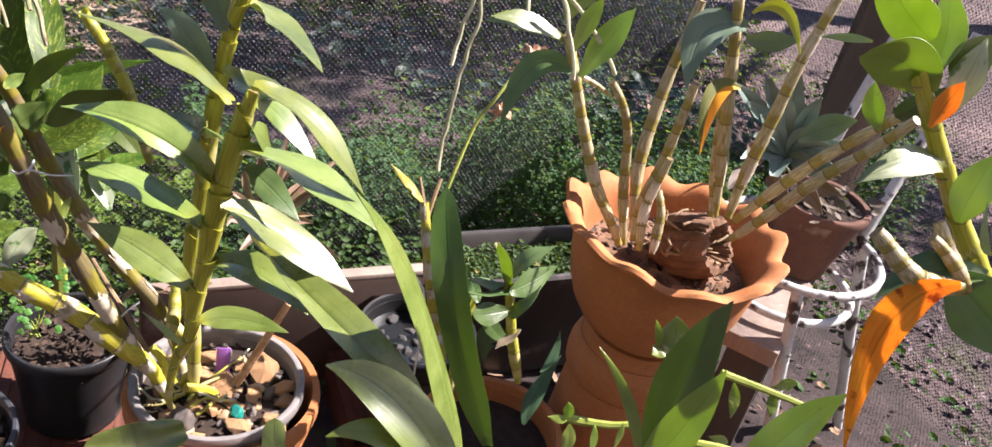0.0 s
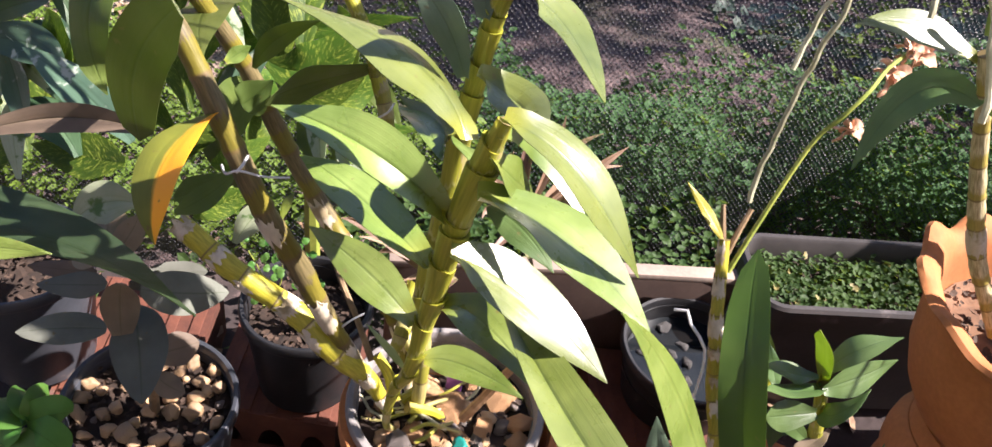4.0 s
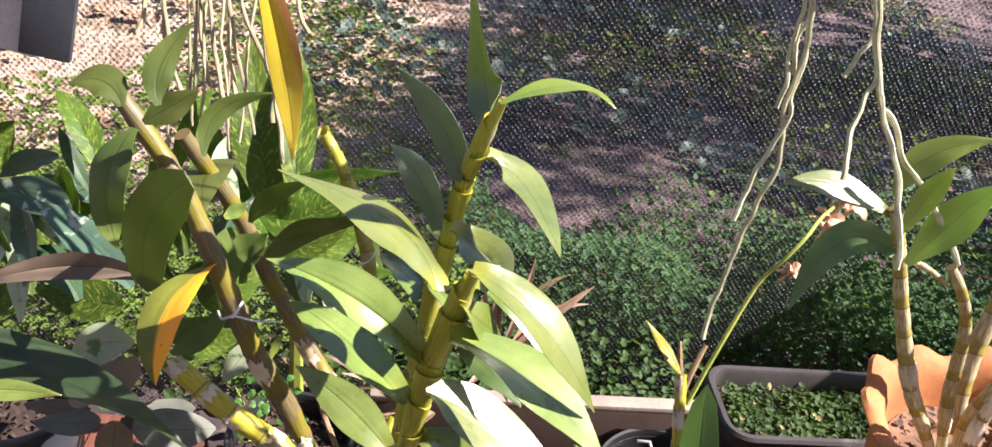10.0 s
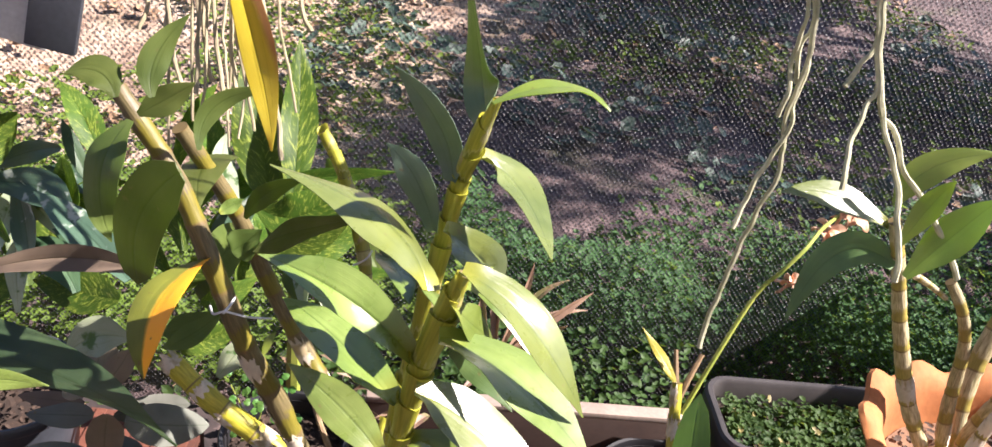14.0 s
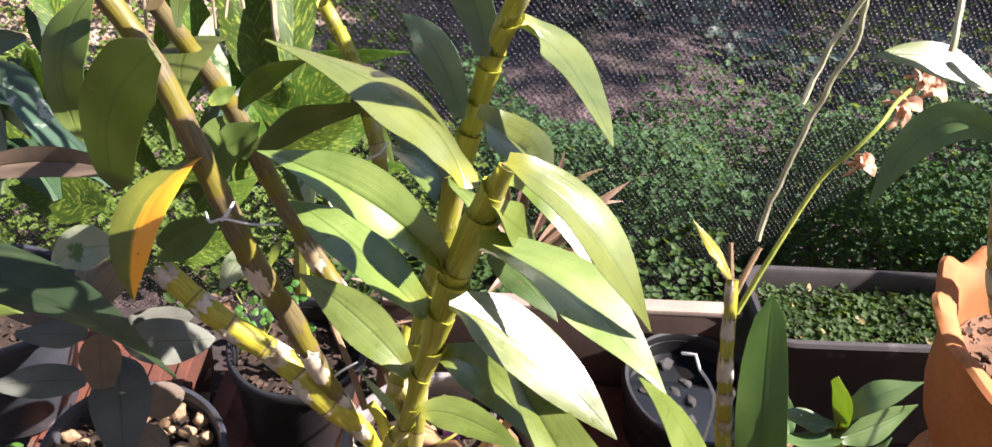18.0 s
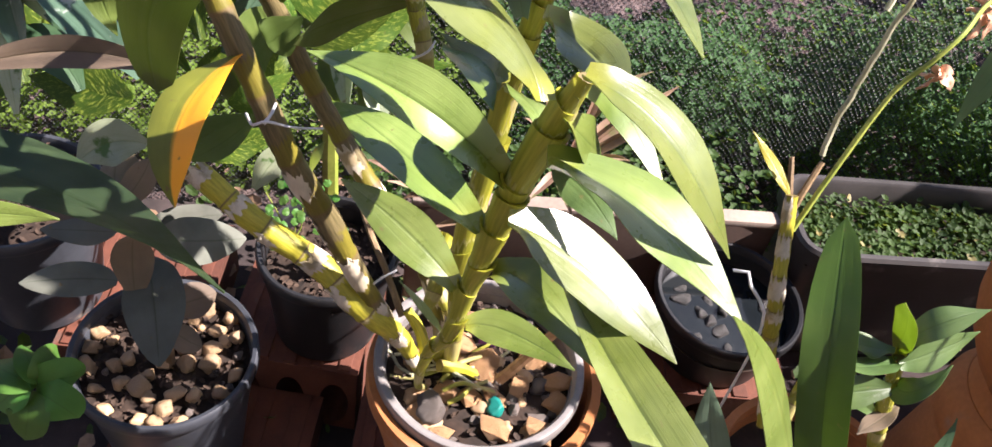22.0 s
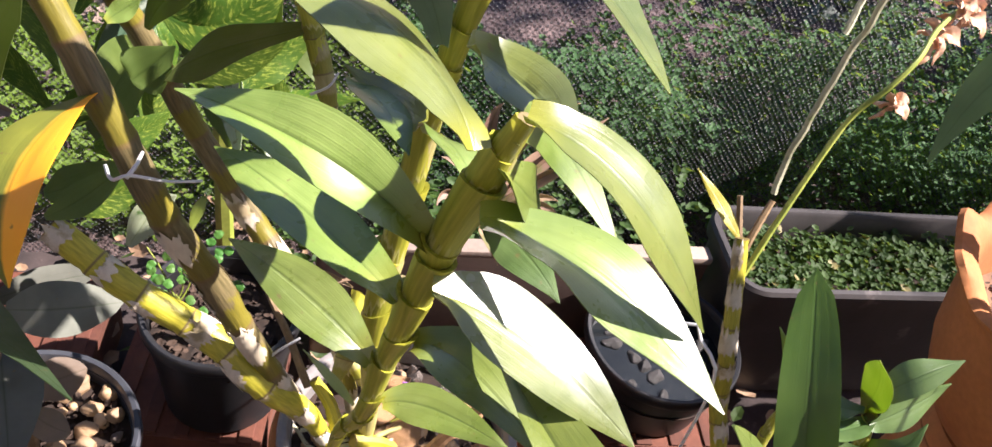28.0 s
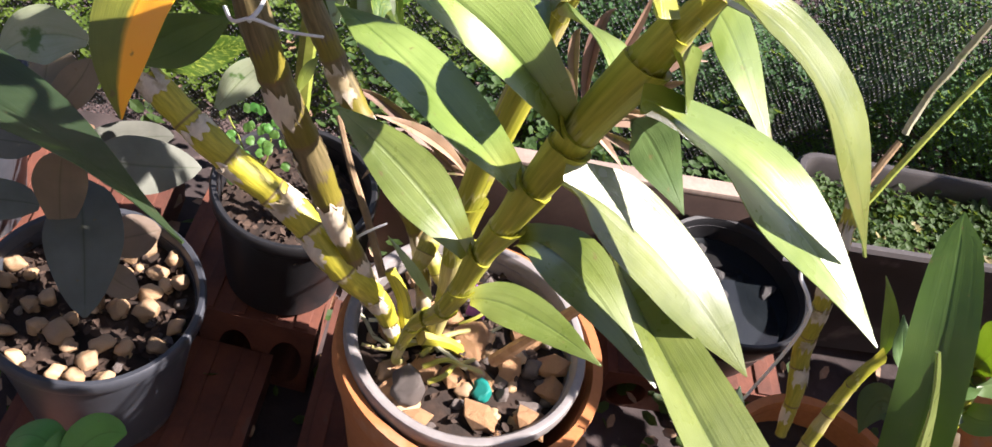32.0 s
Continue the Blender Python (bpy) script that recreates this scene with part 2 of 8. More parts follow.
plain("plastic_grey", [(0.3, (0.035, 0.038, 0.046)), (0.7, (0.065, 0.07, 0.082))], 12, 0.42, bump_amount=0.08, spots=(25, 0.66, (0.2, 0.17, 0.14)), rnd=0.1)
plain("plastic_pale", [(0.3, (0.17, 0.155, 0.148)), (0.7, (0.27, 0.25, 0.235))], 12, 0.5, bump_amount=0.1, spots=(25, 0.68, (0.12, 0.10, 0.08)), rnd=0.1)
plain("plastic_black", [(0.3, (0.009, 0.009, 0.010)), (0.7, (0.022, 0.022, 0.024))], 14, 0.45, bump_amount=0.08, spots=(30, 0.68, (0.09, 0.075, 0.06)), rnd=0.1)
plain("plastic_brown", [(0.3, (0.065, 0.042, 0.035)), (0.7, (0.11, 0.075, 0.06))], 10, 0.55, bump_amount=0.1, spots=(14, 0.62, (0.17, 0.14, 0.12)), rnd=0.1)
plain("plastic_slate", [(0.3, (0.027, 0.024, 0.023)), (0.7, (0.054, 0.047, 0.045))], 10, 0.5, bump_amount=0.1, spots=(14, 0.64, (0.14, 0.12, 0.11)), rnd=0.1)
plain("bed_soil", [(0.3, (0.018, 0.013, 0.012)), (0.7, (0.07, 0.05, 0.046))], 14, 0.95, bump_scale=90, bump_amount=1.0, spots=(45, 0.64, (0.13, 0.09, 0.08)), rnd=0)
plain("water_dark", [(0.3, (0.006, 0.008, 0.010)), (0.7, (0.015, 0.018, 0.02))], 8, 0.06, bump_scale=30, bump_amount=0.03, rnd=0)
plain("crumb", [(0.3, (0.02, 0.012, 0.008)), (0.7, (0.075, 0.045, 0.028))], 60, 0.9, rnd=0)
plain("soil", [(0.3, (0.014, 0.009, 0.006)), (0.7, (0.045, 0.026, 0.016))], 60, 0.95, bump_scale=130, bump_amount=1.0, spots=(90, 0.72, (0.11, 0.07, 0.04)), rnd=0)
plain("pebble_tan", [(0.3, (0.28, 0.165, 0.08)), (0.7, (0.50, 0.345, 0.19))], 40, 0.6, spots=(60, 0.66, (0.40, 0.18, 0.06)), rnd=0.7)
plain("stone_grey", [(0.3, (0.10, 0.08, 0.07)), (0.7, (0.25, 0.21, 0.18))], 60, 0.85, bump_amount=0.9, rnd=0.4)
# pot stones, darkened in colour for the shade they lie in
plain("stone_dark", [(0.3, (0.02, 0.018, 0.018)), (0.7, (0.06, 0.055, 0.05))], 60, 0.5, bump_amount=0.7, rnd=0.5)
plain("shard", [(0.3, (0.34, 0.16, 0.06)), (0.7, (0.62, 0.38, 0.19))], 90, 0.85, bump_scale=160, bump_amount=1.0, rnd=0.3)
plain("teal_stone", [(0.3, (0.0, 0.16, 0.13)), (0.7, (0.02, 0.30, 0.25))], 60, 0.5)
plain("purple_tag", [(0.3, (0.30, 0.10, 0.45)), (0.7, (0.42, 0.18, 0.60))], 20, 0.4, bump_amount=0.05)
plain("bark", [(0.3, (0.10, 0.05, 0.025)), (0.7, (0.24, 0.13, 0.07))], 40, 0.9, bump_scale=120, bump_amount=1.0)
plain("root", [(0.3, (0.36, 0.35, 0.20)), (0.7, (0.58, 0.56, 0.38))], 60, 0.8, spots=(50, 0.62, (0.22, 0.27, 0.10)), bump_amount=0.4)
plain("root_tan", [(0.3, (0.25, 0.21, 0.12)), (0.7, (0.42, 0.36, 0.22))], 60, 0.8, spots=(50, 0.62, (0.20, 0.22, 0.09)), bump_amount=0.4)
plain("white_plastic", [(0.3, (0.6, 0.6, 0.6)), (0.7, (0.75, 0.75, 0.75))], 20, 0.4, bump_amount=0.05)
plain("white_paint", [(0.3, (0.55, 0.55, 0.53)), (0.7, (0.72, 0.71, 0.69))], 20, 0.5, spots=(42, 0.53, (0.05, 0.035, 0.03)), bump_amount=0.2)
plain("timber", [(0.3, (0.20, 0.15, 0.12)), (0.7, (0.38, 0.30, 0.24))], 8, 0.85, stretch=(1, 1, 0.12), bump_amount=0.5)
plain("timber_brown", [(0.3, (0.07, 0.05, 0.038)), (0.7, (0.17, 0.115, 0.08))], 8, 0.8, stretch=(1, 1, 0.12), bump_amount=0.5)
plain("timber_dark", [(0.3, (0.035, 0.03, 0.028)), (0.7, (0.08, 0.065, 0.055))], 8, 0.8, stretch=(1, 1, 0.12), bump_amount=0.5)
plain("petal", [(0.3, (0.60, 0.31, 0.16)), (0.7, (0.80, 0.52, 0.36))], 60, 0.6, bump_amount=0.3, spots=(70, 0.66, (0.55, 0.10, 0.08)))
plain("stick_brown", [(0.3, (0.16, 0.10, 0.05)), (0.7, (0.32, 0.22, 0.11))], 50, 0.75)
plain("stalk_green", [(0.3, (0.20, 0.26, 0.03)), (0.7, (0.36, 0.40, 0.07))], 40, 0.5)
plain("litter", [(0.3, (0.22, 0.13, 0.07)), (0.7, (0.42, 0.28, 0.17))], 40, 0.8)
plain("twig", [(0.3, (0.06, 0.042, 0.048)), (0.7, (0.24, 0.18, 0.19))], 30, 0.85, rnd=0)
plain("wall_paint", [(0.3, (0.50, 0.46, 0.40)), (0.7, (0.60, 0.56, 0.49))], 3, 0.9, rnd=0)
plain("concrete", [(0.3, (0.33, 0.33, 0.34)), (0.7, (0.45, 0.45, 0.46))], 10, 0.9)


def cane_mat(name, bare_a, bare_c, skin_a, skin_c, level=0.22):
    """Jointed cane: each joint is bare below and wrapped above in a dry papery skin with torn, toothed edges."""
    m, n, l, b = mat_base(name)
    uv = n.new("ShaderNodeUVMap")
    sep = n.new("ShaderNodeSeparateXYZ")
    l.new(uv.outputs[0], sep.inputs[0])
    oi = n.new("ShaderNodeObjectInfo")
    mp = n.new("ShaderNodeMapping")
    mp.inputs["Scale"].default_value = (22.0, 1.6, 1.0)
    l.new(uv.outputs[0], mp.inputs[0])
    st = n.new("ShaderNodeTexNoise")
    st.inputs["Scale"].default_value, st.inputs["Detail"].default_value = 1.6, 5.0
    l.new(mp.outputs[0], st.inputs[0])
    big = tex_noise(n, l, 30.0, 3.0)
    fr = calc(n, l, "FRACT", sep.outputs[1])
    edge = calc(n, l, "ADD", calc(n, l, "MULTIPLY_ADD", st.outputs[0], -0.45, fr), calc(n, l, "MULTIPLY_ADD", big, -0.9, 0.45))
    bare = ramp(n, l, st.outputs[0], [(0.3, bare_a), (0.7, bare_c)])
    skin = ramp(n, l, st.outputs[0], [(0.32, skin_a), (0.68, skin_c)])
    col = mix_col(n, l, ramp(n, l, edge, [(level, (0, 0, 0)), (level + 0.06, (1, 1, 1))]), bare, skin)
    hv = n.new("ShaderNodeHueSaturation")
    l.new(calc(n, l, "MULTIPLY_ADD", oi.outputs["Random"], 0.4, 0.8), hv.inputs["Value"])
    l.new(col, hv.inputs["Color"])
    ring = calc(n, l, "ABSOLUTE", calc(n, l, "SUBTRACT", fr, 0.5))
    col = mix_col(n, l, ramp(n, l, ring, [(0.462, (0, 0, 0)), (0.488, (0.85, 0.85, 0.85))]), hv.outputs[0], (0.14, 0.095, 0.035))
    l.new(col, b.inputs["Base Color"])
    b.inputs["Roughness"].default_value = 0.48
    bump(n, l, b, calc(n, l, "ADD", st.outputs[0], edge), 0.4, 0.0014)
    MATS[name] = m


cane_mat("cane_green", (0.20, 0.21, 0.02), (0.34, 0.31, 0.04), (0.30, 0.27, 0.08), (0.44, 0.38, 0.15))
cane_mat("cane_yellow", (0.25, 0.24, 0.012), (0.46, 0.40, 0.03), (0.42, 0.35, 0.12), (0.60, 0.54, 0.36), 0.75)
cane_mat("cane_tan", (0.12, 0.105, 0.009), (0.19, 0.16, 0.016), (0.085, 0.068, 0.024), (0.19, 0.15, 0.066), 0.18)
cane_mat("cane_pale", (0.19, 0.155, 0.025), (0.31, 0.25, 0.055), (0.19, 0.155, 0.06), (0.52, 0.45, 0.27), 0.10)
plain("sheath", [(0.3, (0.40, 0.34, 0.24)), (0.7, (0.78, 0.70, 0.55))], 40, 0.7, bump_scale=260, bump_amount=0.4, spots=(42, 0.56, (0.30, 0.24, 0.13)), stretch=(1, 1, 0.3))


def collar_mat():
    """Leaf sheath that clasps the cane: darker below, with dry pale teeth where the old skin tore."""
    m, n, l, b = mat_base("collar")
    uv = n.new("ShaderNodeUVMap")
    sep = n.new("ShaderNodeSeparateXYZ")
    l.new(uv.outputs[0], sep.inputs[0])
    u, v = sep.outputs[0], sep.outputs[1]
    oi = n.new("ShaderNodeObjectInfo")
    ph = calc(n, l, "MULTIPLY", oi.outputs["Random"], 40.0)
    mp = n.new("ShaderNodeCombineXYZ")
    l.new(calc(n, l, "MULTIPLY_ADD", u, 26.0, ph), mp.inputs[0])
    l.new(calc(n, l, "MULTIPLY", v, 1.3), mp.inputs[1])
    st = n.new("ShaderNodeTexNoise")
    st.inputs["Scale"].default_value, st.inputs["Detail"].default_value = 1.0, 4.0
    l.new(mp.outputs[0], st.inputs[0])
    base = ramp(n, l, st.outputs[0], [(0.3, (0.33, 0.34, 0.022)), (0.7, (0.56, 0.53, 0.055))])
    tooth = calc(n, l, "ABSOLUTE", calc(n, l, "SUBTRACT", calc(n, l, "FRACT", calc(n, l, "MULTIPLY_ADD", u, 11.0, ph)), 0.5))
    axil = calc(n, l, "MULTIPLY_ADD", calc(n, l, "COSINE", calc(n, l, "MULTIPLY", u, 6.2832)), 0.16, 0.15)
    edge = calc(n, l, "ADD", axil, calc(n, l, "ADD", calc(n, l, "MULTIPLY_ADD", tooth, -0.22, v), calc(n, l, "MULTIPLY", st.outputs[0], -0.30)))
    low = ramp(n, l, edge, [(0.08, (1, 1, 1)), (0.13, (0, 0, 0))])
    col = mix_col(n, l, calc(n, l, "MULTIPLY", low, 0.55), base, (0.14, 0.16, 0.014))
    rim = ramp(n, l, edge, [(0.09, (0, 0, 0)), (0.13, (0.8, 0.8, 0.8)), (0.22, (0, 0, 0))])
    col = mix_col(n, l, rim, col, (0.60, 0.58, 0.22))
    l.new(col, b.inputs["Base Color"])
    b.inputs["Roughness"].default_value = 0.42
    bump(n, l, b, calc(n, l, "ADD", st.outputs[0], calc(n, l, "MULTIPLY", low, -0.6)), 0.4, 0.001)
    tr = n.new("ShaderNodeBsdfTranslucent")
    l.new(col, tr.inputs[0])
    mx = n.new("ShaderNodeMixShader")
    mx.inputs[0].default_value = 0.32
    l.new(b.outputs[0], mx.inputs[1])
    l.new(tr.outputs[0], mx.inputs[2])
    l.new(mx.outputs[0], n["Material Output"].inputs[0])
    MATS["collar"] = m


collar_mat()


def net_mat():
    """Knitted shade cloth: fine threads with open cells between, from the object's own axes (x along, z up)."""
    m, n, l, b = mat_base("shade_net")
    tc = n.new("ShaderNodeTexCoord")
    sep = n.new("ShaderNodeSeparateXYZ")
    l.new(tc.outputs["Object"], sep.inputs[0])
    wob = calc(n, l, "MULTIPLY_ADD", tex_noise(n, l, 26.0, 3.0), 0.008, -0.004)
    x = calc(n, l, "ADD", sep.outputs[0], wob)
    z = calc(n, l, "ADD", sep.outputs[2], calc(n, l, "MULTIPLY_ADD", tex_noise(n, l, 19.0, 3.0), 0.010, -0.005))
    rows = calc(n, l, "SINE", calc(n, l, "MULTIPLY", z, math.pi / 0.0042))
    cols = calc(n, l, "SINE", calc(n, l, "MULTIPLY", x, math.pi / 0.0036))
    weave = calc(n, l, "MULTIPLY_ADD", calc(n, l, "MULTIPLY", rows, cols), -0.50, 0.62)
    fuzz = calc(n, l, "MULTIPLY_ADD", tex_noise(n, l, 330.0, 2.0, stretch=(1, 1, 0.75)), 2.3, -1.15)
    weave = calc(n, l, "ADD", weave, fuzz)
    solid = ramp(n, l, weave, [(0.60, (0.12, 0.12, 0.12)), (1.00, (0.80, 0.80, 0.80))])
    knot = calc(n, l, "MULTIPLY", calc(n, l, "MULTIPLY", rows, cols), -1.0)
    # black thread; its bluish glints are painted as lighter colour on the knots
    l.new(ramp(n, l, calc(n, l, "ADD", knot, fuzz), [(0.25, (0.010, 0.010, 0.012)), (0.65, (0.03, 0.03, 0.036)), (0.95, (0.13, 0.125, 0.145))]), b.inputs["Base Color"])
    b.inputs["Roughness"].default_value, b.inputs["Specular IOR Level"].default_value = 0.4, 0.25
    bump(n, l, b, calc(n, l, "ADD", weave, calc(n, l, "MULTIPLY_ADD", knot, 1.4, calc(n, l, "MULTIPLY", tex_noise(n, l, 700.0, 1.0), 2.0))), 1.0, 0.006)
    tr = n.new("ShaderNodeBsdfTransparent")
    mx = n.new("ShaderNodeMixShader")
    l.new(solid, mx.inputs[0])
    l.new(tr.outputs[0], mx.inputs[1])
    l.new(b.outputs[0], mx.inputs[2])
    l.new(mx.outputs[0], n["Material Output"].inputs[0])
    MATS["net"] = m


net_mat()


def ground_mat():
    m, n, l, b = mat_base("garden_soil")
    f = tex_noise(n, l, 2.2, 8.0)
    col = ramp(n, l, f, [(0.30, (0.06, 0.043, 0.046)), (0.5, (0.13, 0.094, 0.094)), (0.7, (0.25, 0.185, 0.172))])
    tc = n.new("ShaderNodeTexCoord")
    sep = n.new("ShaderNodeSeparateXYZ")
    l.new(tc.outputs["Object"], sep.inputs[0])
    # dry masks the left ground, painted pale as sunlit; the rest keeps a shaded tone
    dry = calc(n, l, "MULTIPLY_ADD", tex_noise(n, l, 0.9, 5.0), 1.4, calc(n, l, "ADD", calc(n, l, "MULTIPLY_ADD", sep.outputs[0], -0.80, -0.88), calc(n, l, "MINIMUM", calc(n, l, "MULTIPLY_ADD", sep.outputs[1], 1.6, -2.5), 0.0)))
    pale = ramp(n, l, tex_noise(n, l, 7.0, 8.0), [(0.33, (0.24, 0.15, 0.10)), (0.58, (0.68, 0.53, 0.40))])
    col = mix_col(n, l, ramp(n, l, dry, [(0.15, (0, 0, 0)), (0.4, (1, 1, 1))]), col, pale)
    fine = tex_noise(n, l, 60.0, 6.0)
    col = mix_col(n, l, 0.7, col, ramp(n, l, fine, [(0.32, (0.25, 0.22, 0.2)), (0.66, (1.1, 1.05, 1.0))]), "MULTIPLY")
    g = tex_noise(n, l, 5.0, 6.0)
    col = mix_col(n, l, ramp(n, l, g, [(0.58, (0, 0, 0)), (0.70, (0.6, 0.6, 0.6))]), col, (0.07, 0.09, 0.025))
    l.new(col, b.inputs["Base Color"])
    b.inputs["Roughness"].default_value = 0.95
    bump(n, l, b, fine, 1.0, 0.02)
    MATS["garden_soil"] = m


ground_mat()

# ---- builders ----
rng = random.Random(7)


def link_mesh(name, bm, material, parent=None, label="", smooth=True):
    me = bpy.data.meshes.new(name)
    bmesh.ops.recalc_face_normals(bm, faces=bm.faces)
    bm.to_mesh(me)
    bm.free()
    for p in me.polygons:
        p.use_smooth = smooth
    if smooth:
        me.set_sharp_from_angle(angle=radians(38))
    me.materials.append(MATS[material])
    ob = new(name, me)
    if parent is not None:
        ob.parent = parent
        ob.matrix_parent_inverse = Matrix.Translation(-parent.location)
    if label:
        ob["label"] = label
    return ob


part = link_mesh


def thing(name, at, label, category, group="", kind=""):
    ob = new(name)
    ob.location = at
    ob.empty_display_size = 0.02
    return tagged(ob, label, category, group, kind)


def spline(points, steps):
    """Smooth line through the points."""
    p = [Vector(q) for q in points]
    p = [2 * p[0] - p[1]] + p + [2 * p[-1] - p[-2]]
    out = []
    for i in range(1, len(p) - 2):
        for k in range(steps):
            t = k / steps
            a, b, c, d = p[i - 1], p[i], p[i + 1], p[i + 2]
            out.append(0.5 * ((2 * b) + (c - a) * t + (2 * a - 5 * b + 4 * c - d) * t * t + (3 * b - a - 3 * c + d) * t ** 3))
    out.append(p[-2])
    return out


def resample(line, n):
    d = [0.0]
    for a, b in zip(line, line[1:]):
        d.append(d[-1] + (b - a).length)
    out, j = [], 0
    for i in range(n + 1):
        s = d[-1] * i / n
        while j < len(d) - 2 and d[j + 1] < s:
            j += 1
        f = (s - d[j]) / max(1e-9, d[j + 1] - d[j])
        out.append(line[j].lerp(line[j + 1], min(1, max(0, f))))
    return out, d[-1]


def tube(line, radii, sides=10, cap=True, vs=None, wob=0.0, seed=0):
    """A bmesh tube round a line with a radius for each point, with uv (u round, v along)."""
    bm = bmesh.new()
    uvl = bm.loops.layers.uv.new("uv")
    r = random.Random(seed)
    ref = Vector((0.31, 0.2, 0.93)).normalized()
    rings, tv = [], []
    side = None
    for i, p in enumerate(line):
        t = (line[min(i + 1, len(line) - 1)] - line[max(i - 1, 0)]).normalized()
        if side is None:
            side = t.cross(ref)
            if side.length < 0.1:
                side = t.cross(Vector((1, 0, 0)))
        side = (side - t * side.dot(t)).normalized()
        up = t.cross(side)
        ring = []
        for k in range(sides):
            a = 2 * math.pi * k / sides
            rad = radii[i] * (1 + wob * (r.random() - 0.5))
            ring.append(bm.verts.new(p + (side * math.cos(a) + up * math.sin(a)) * rad))
        rings.append(ring)
    for i in range(len(rings) - 1):
        for k in range(sides):
            f = bm.faces.new((rings[i][k], rings[i][(k + 1) % sides], rings[i + 1][(k + 1) % sides], rings[i + 1][k]))
            v0, v1 = (vs[i], vs[i + 1]) if vs else (i / len(rings), (i + 1) / len(rings))
            for lp, (uu, vv) in zip(f.loops, ((k, v0), (k + 1, v0), (k + 1, v1), (k, v1))):
                lp[uvl].uv = (uu / sides, vv)
    if cap:
        bm.faces.new(rings[0][::-1])
        bm.faces.new(rings[-1])
    return bm


def cane(plant, points, r, nodes=8, seed=0, taper=0.3, sheath=0, pale=0, thin=0.62, tan=0, ramp_to=0.0):
    """A jointed cane: swollen between the nodes, with papery sheath remnants that clasp some joints."""
    rr = random.Random(seed * 17 + 3)
    per = 8
    line, length = resample(spline(points, 10), nodes * per)
    rad, vs = [], []
    for i in range(len(line)):
        s, q = i / (len(line) - 1), (i % per) / per
        body = 0.86 + 0.16 * math.sin(math.pi * q) ** 0.8
        if q == 0:
            body = 1.03
        grow = 1 - taper * max(0, s - 0.35) / 0.65
        grow *= thin + (1 - thin) * min(1.0, s / (ramp_to or (0.25 if thin > 0.5 else 0.40)))
        if s > 0.93 and (taper > 0.4 or ramp_to):
            grow *= 1 - 0.6 * (s - 0.93) / 0.07
        rad.append(r * body * grow)
        vs.append(i / per)
    stem = part("cane", tube(line, rad, 12, True, vs, 0.05, seed), "cane_pale" if pale else ("cane_tan" if tan else ("cane_yellow" if sheath == 1 else "cane_green")), plant)
    for k in range(nodes):
        a = k * per
        clasp = (sheath == 0 and not pale)
        if tan and k < nodes * 0.45 and rr.random() < 0.9:
            i0, i1, m, lift = a + 3, a + per - rr.choice((0, 1)), "sheath", 1.05
        elif sheath and rr.random() < (0.12 if tan else 0.85):
            i0, i1, m, lift = a + rr.choice((3, 4, 5)), a + per - rr.choice((0, 1)), "sheath", 1.05
        elif clasp and k > 1:
            i0, i1, m, lift = a, min(a + per, len(line) - 1), "collar", 0.97
        elif pale and rr.random() < 0.12:
            i0, i1, m, lift = a + 1, a + per - 1, "sheath", 1.04
        else:
            continue
        bm = bmesh.new()
        uvl = bm.loops.layers.uv.new("uv")
        sides, rows = 14, []
        sub = line[i0:i1 + 1]
        axis = (sub[-1] - sub[0]).normalized()
        sd = axis.cross(Vector((0.31, 0.2, 0.93))).normalized()
        up = axis.cross(sd)
        ragged = [rr.random() for _ in range(sides)]
        for i, p in enumerate(sub):
            row = []
            for j in range(sides):
                an = 2 * math.pi * j / sides
                q = i / (len(sub) - 1)
                flare = lift + 0.10 * q ** 1.3 + 0.05 * math.sin(an + math.pi * (k % 2))
                off = Vector((0, 0, 0))
                if i == len(sub) - 1:
                    off = axis * (length / nodes) * (0.10 + 0.14 * math.cos(an + math.pi * (k % 2)) + 0.05 * ragged[j])
                row.append(bm.verts.new(p + off + (sd * math.cos(an) + up * math.sin(an)) * rad[i0 + i] * flare))
            rows.append(row)
        if m == "sheath":
            bm.free()
            bm = bmesh.new()
            uvl = bm.loops.layers.uv.new("uv")
            a0, arc, cols, rows = rr.random() * 6.28, rr.uniform(2.6, 4.8), 22, []
            sub2, _ = resample(sub, 10)
            for i, p in enumerate(sub2):
                e0, e1 = 0.25 * noise.noise(Vector((i * 0.7, seed, k))), 0.45 * noise.noise(Vector((i * 0.6, seed + 5, k)))
                fi = i / 10 * (len(sub) - 1)
                rd = rad[i0 + int(fi)] * lift + 0.0003
                row = []
                for j in range(cols + 1):
                    an = a0 + e0 + (arc + e1 - e0) * j / cols
                    edge = axis * (length / nodes) * 0.34 * noise.noise(Vector((j * 0.55, seed * 3, k + (7 if i > 5 else 0)))) * (1 - i / 4 if i < 4 else (i - 6) / 4 if i > 6 else 0)
                    row.append(bm.verts.new(p + edge + (sd * math.cos(an) + up * math.sin(an)) * rd))
                rows.append(row)
            for i in range(10):
                for j in range(cols):
                    f = bm.faces.new((rows[i][j], rows[i][j + 1], rows[i + 1][j + 1], rows[i + 1][j]))
                    for lp, (uu, vv) in zip(f.loops, ((j, i), (j + 1, i), (j + 1, i + 1), (j, i + 1))):
                        lp[uvl].uv = (uu / cols, 0.1 + 0.07 * vv)
        else:
            for i in range(len(rows) - 1):
                for j in range(sides):
                    f = bm.faces.new((rows[i][j], rows[i][(j + 1) % sides], rows[i + 1][(j + 1) % sides], rows[i + 1][j]))
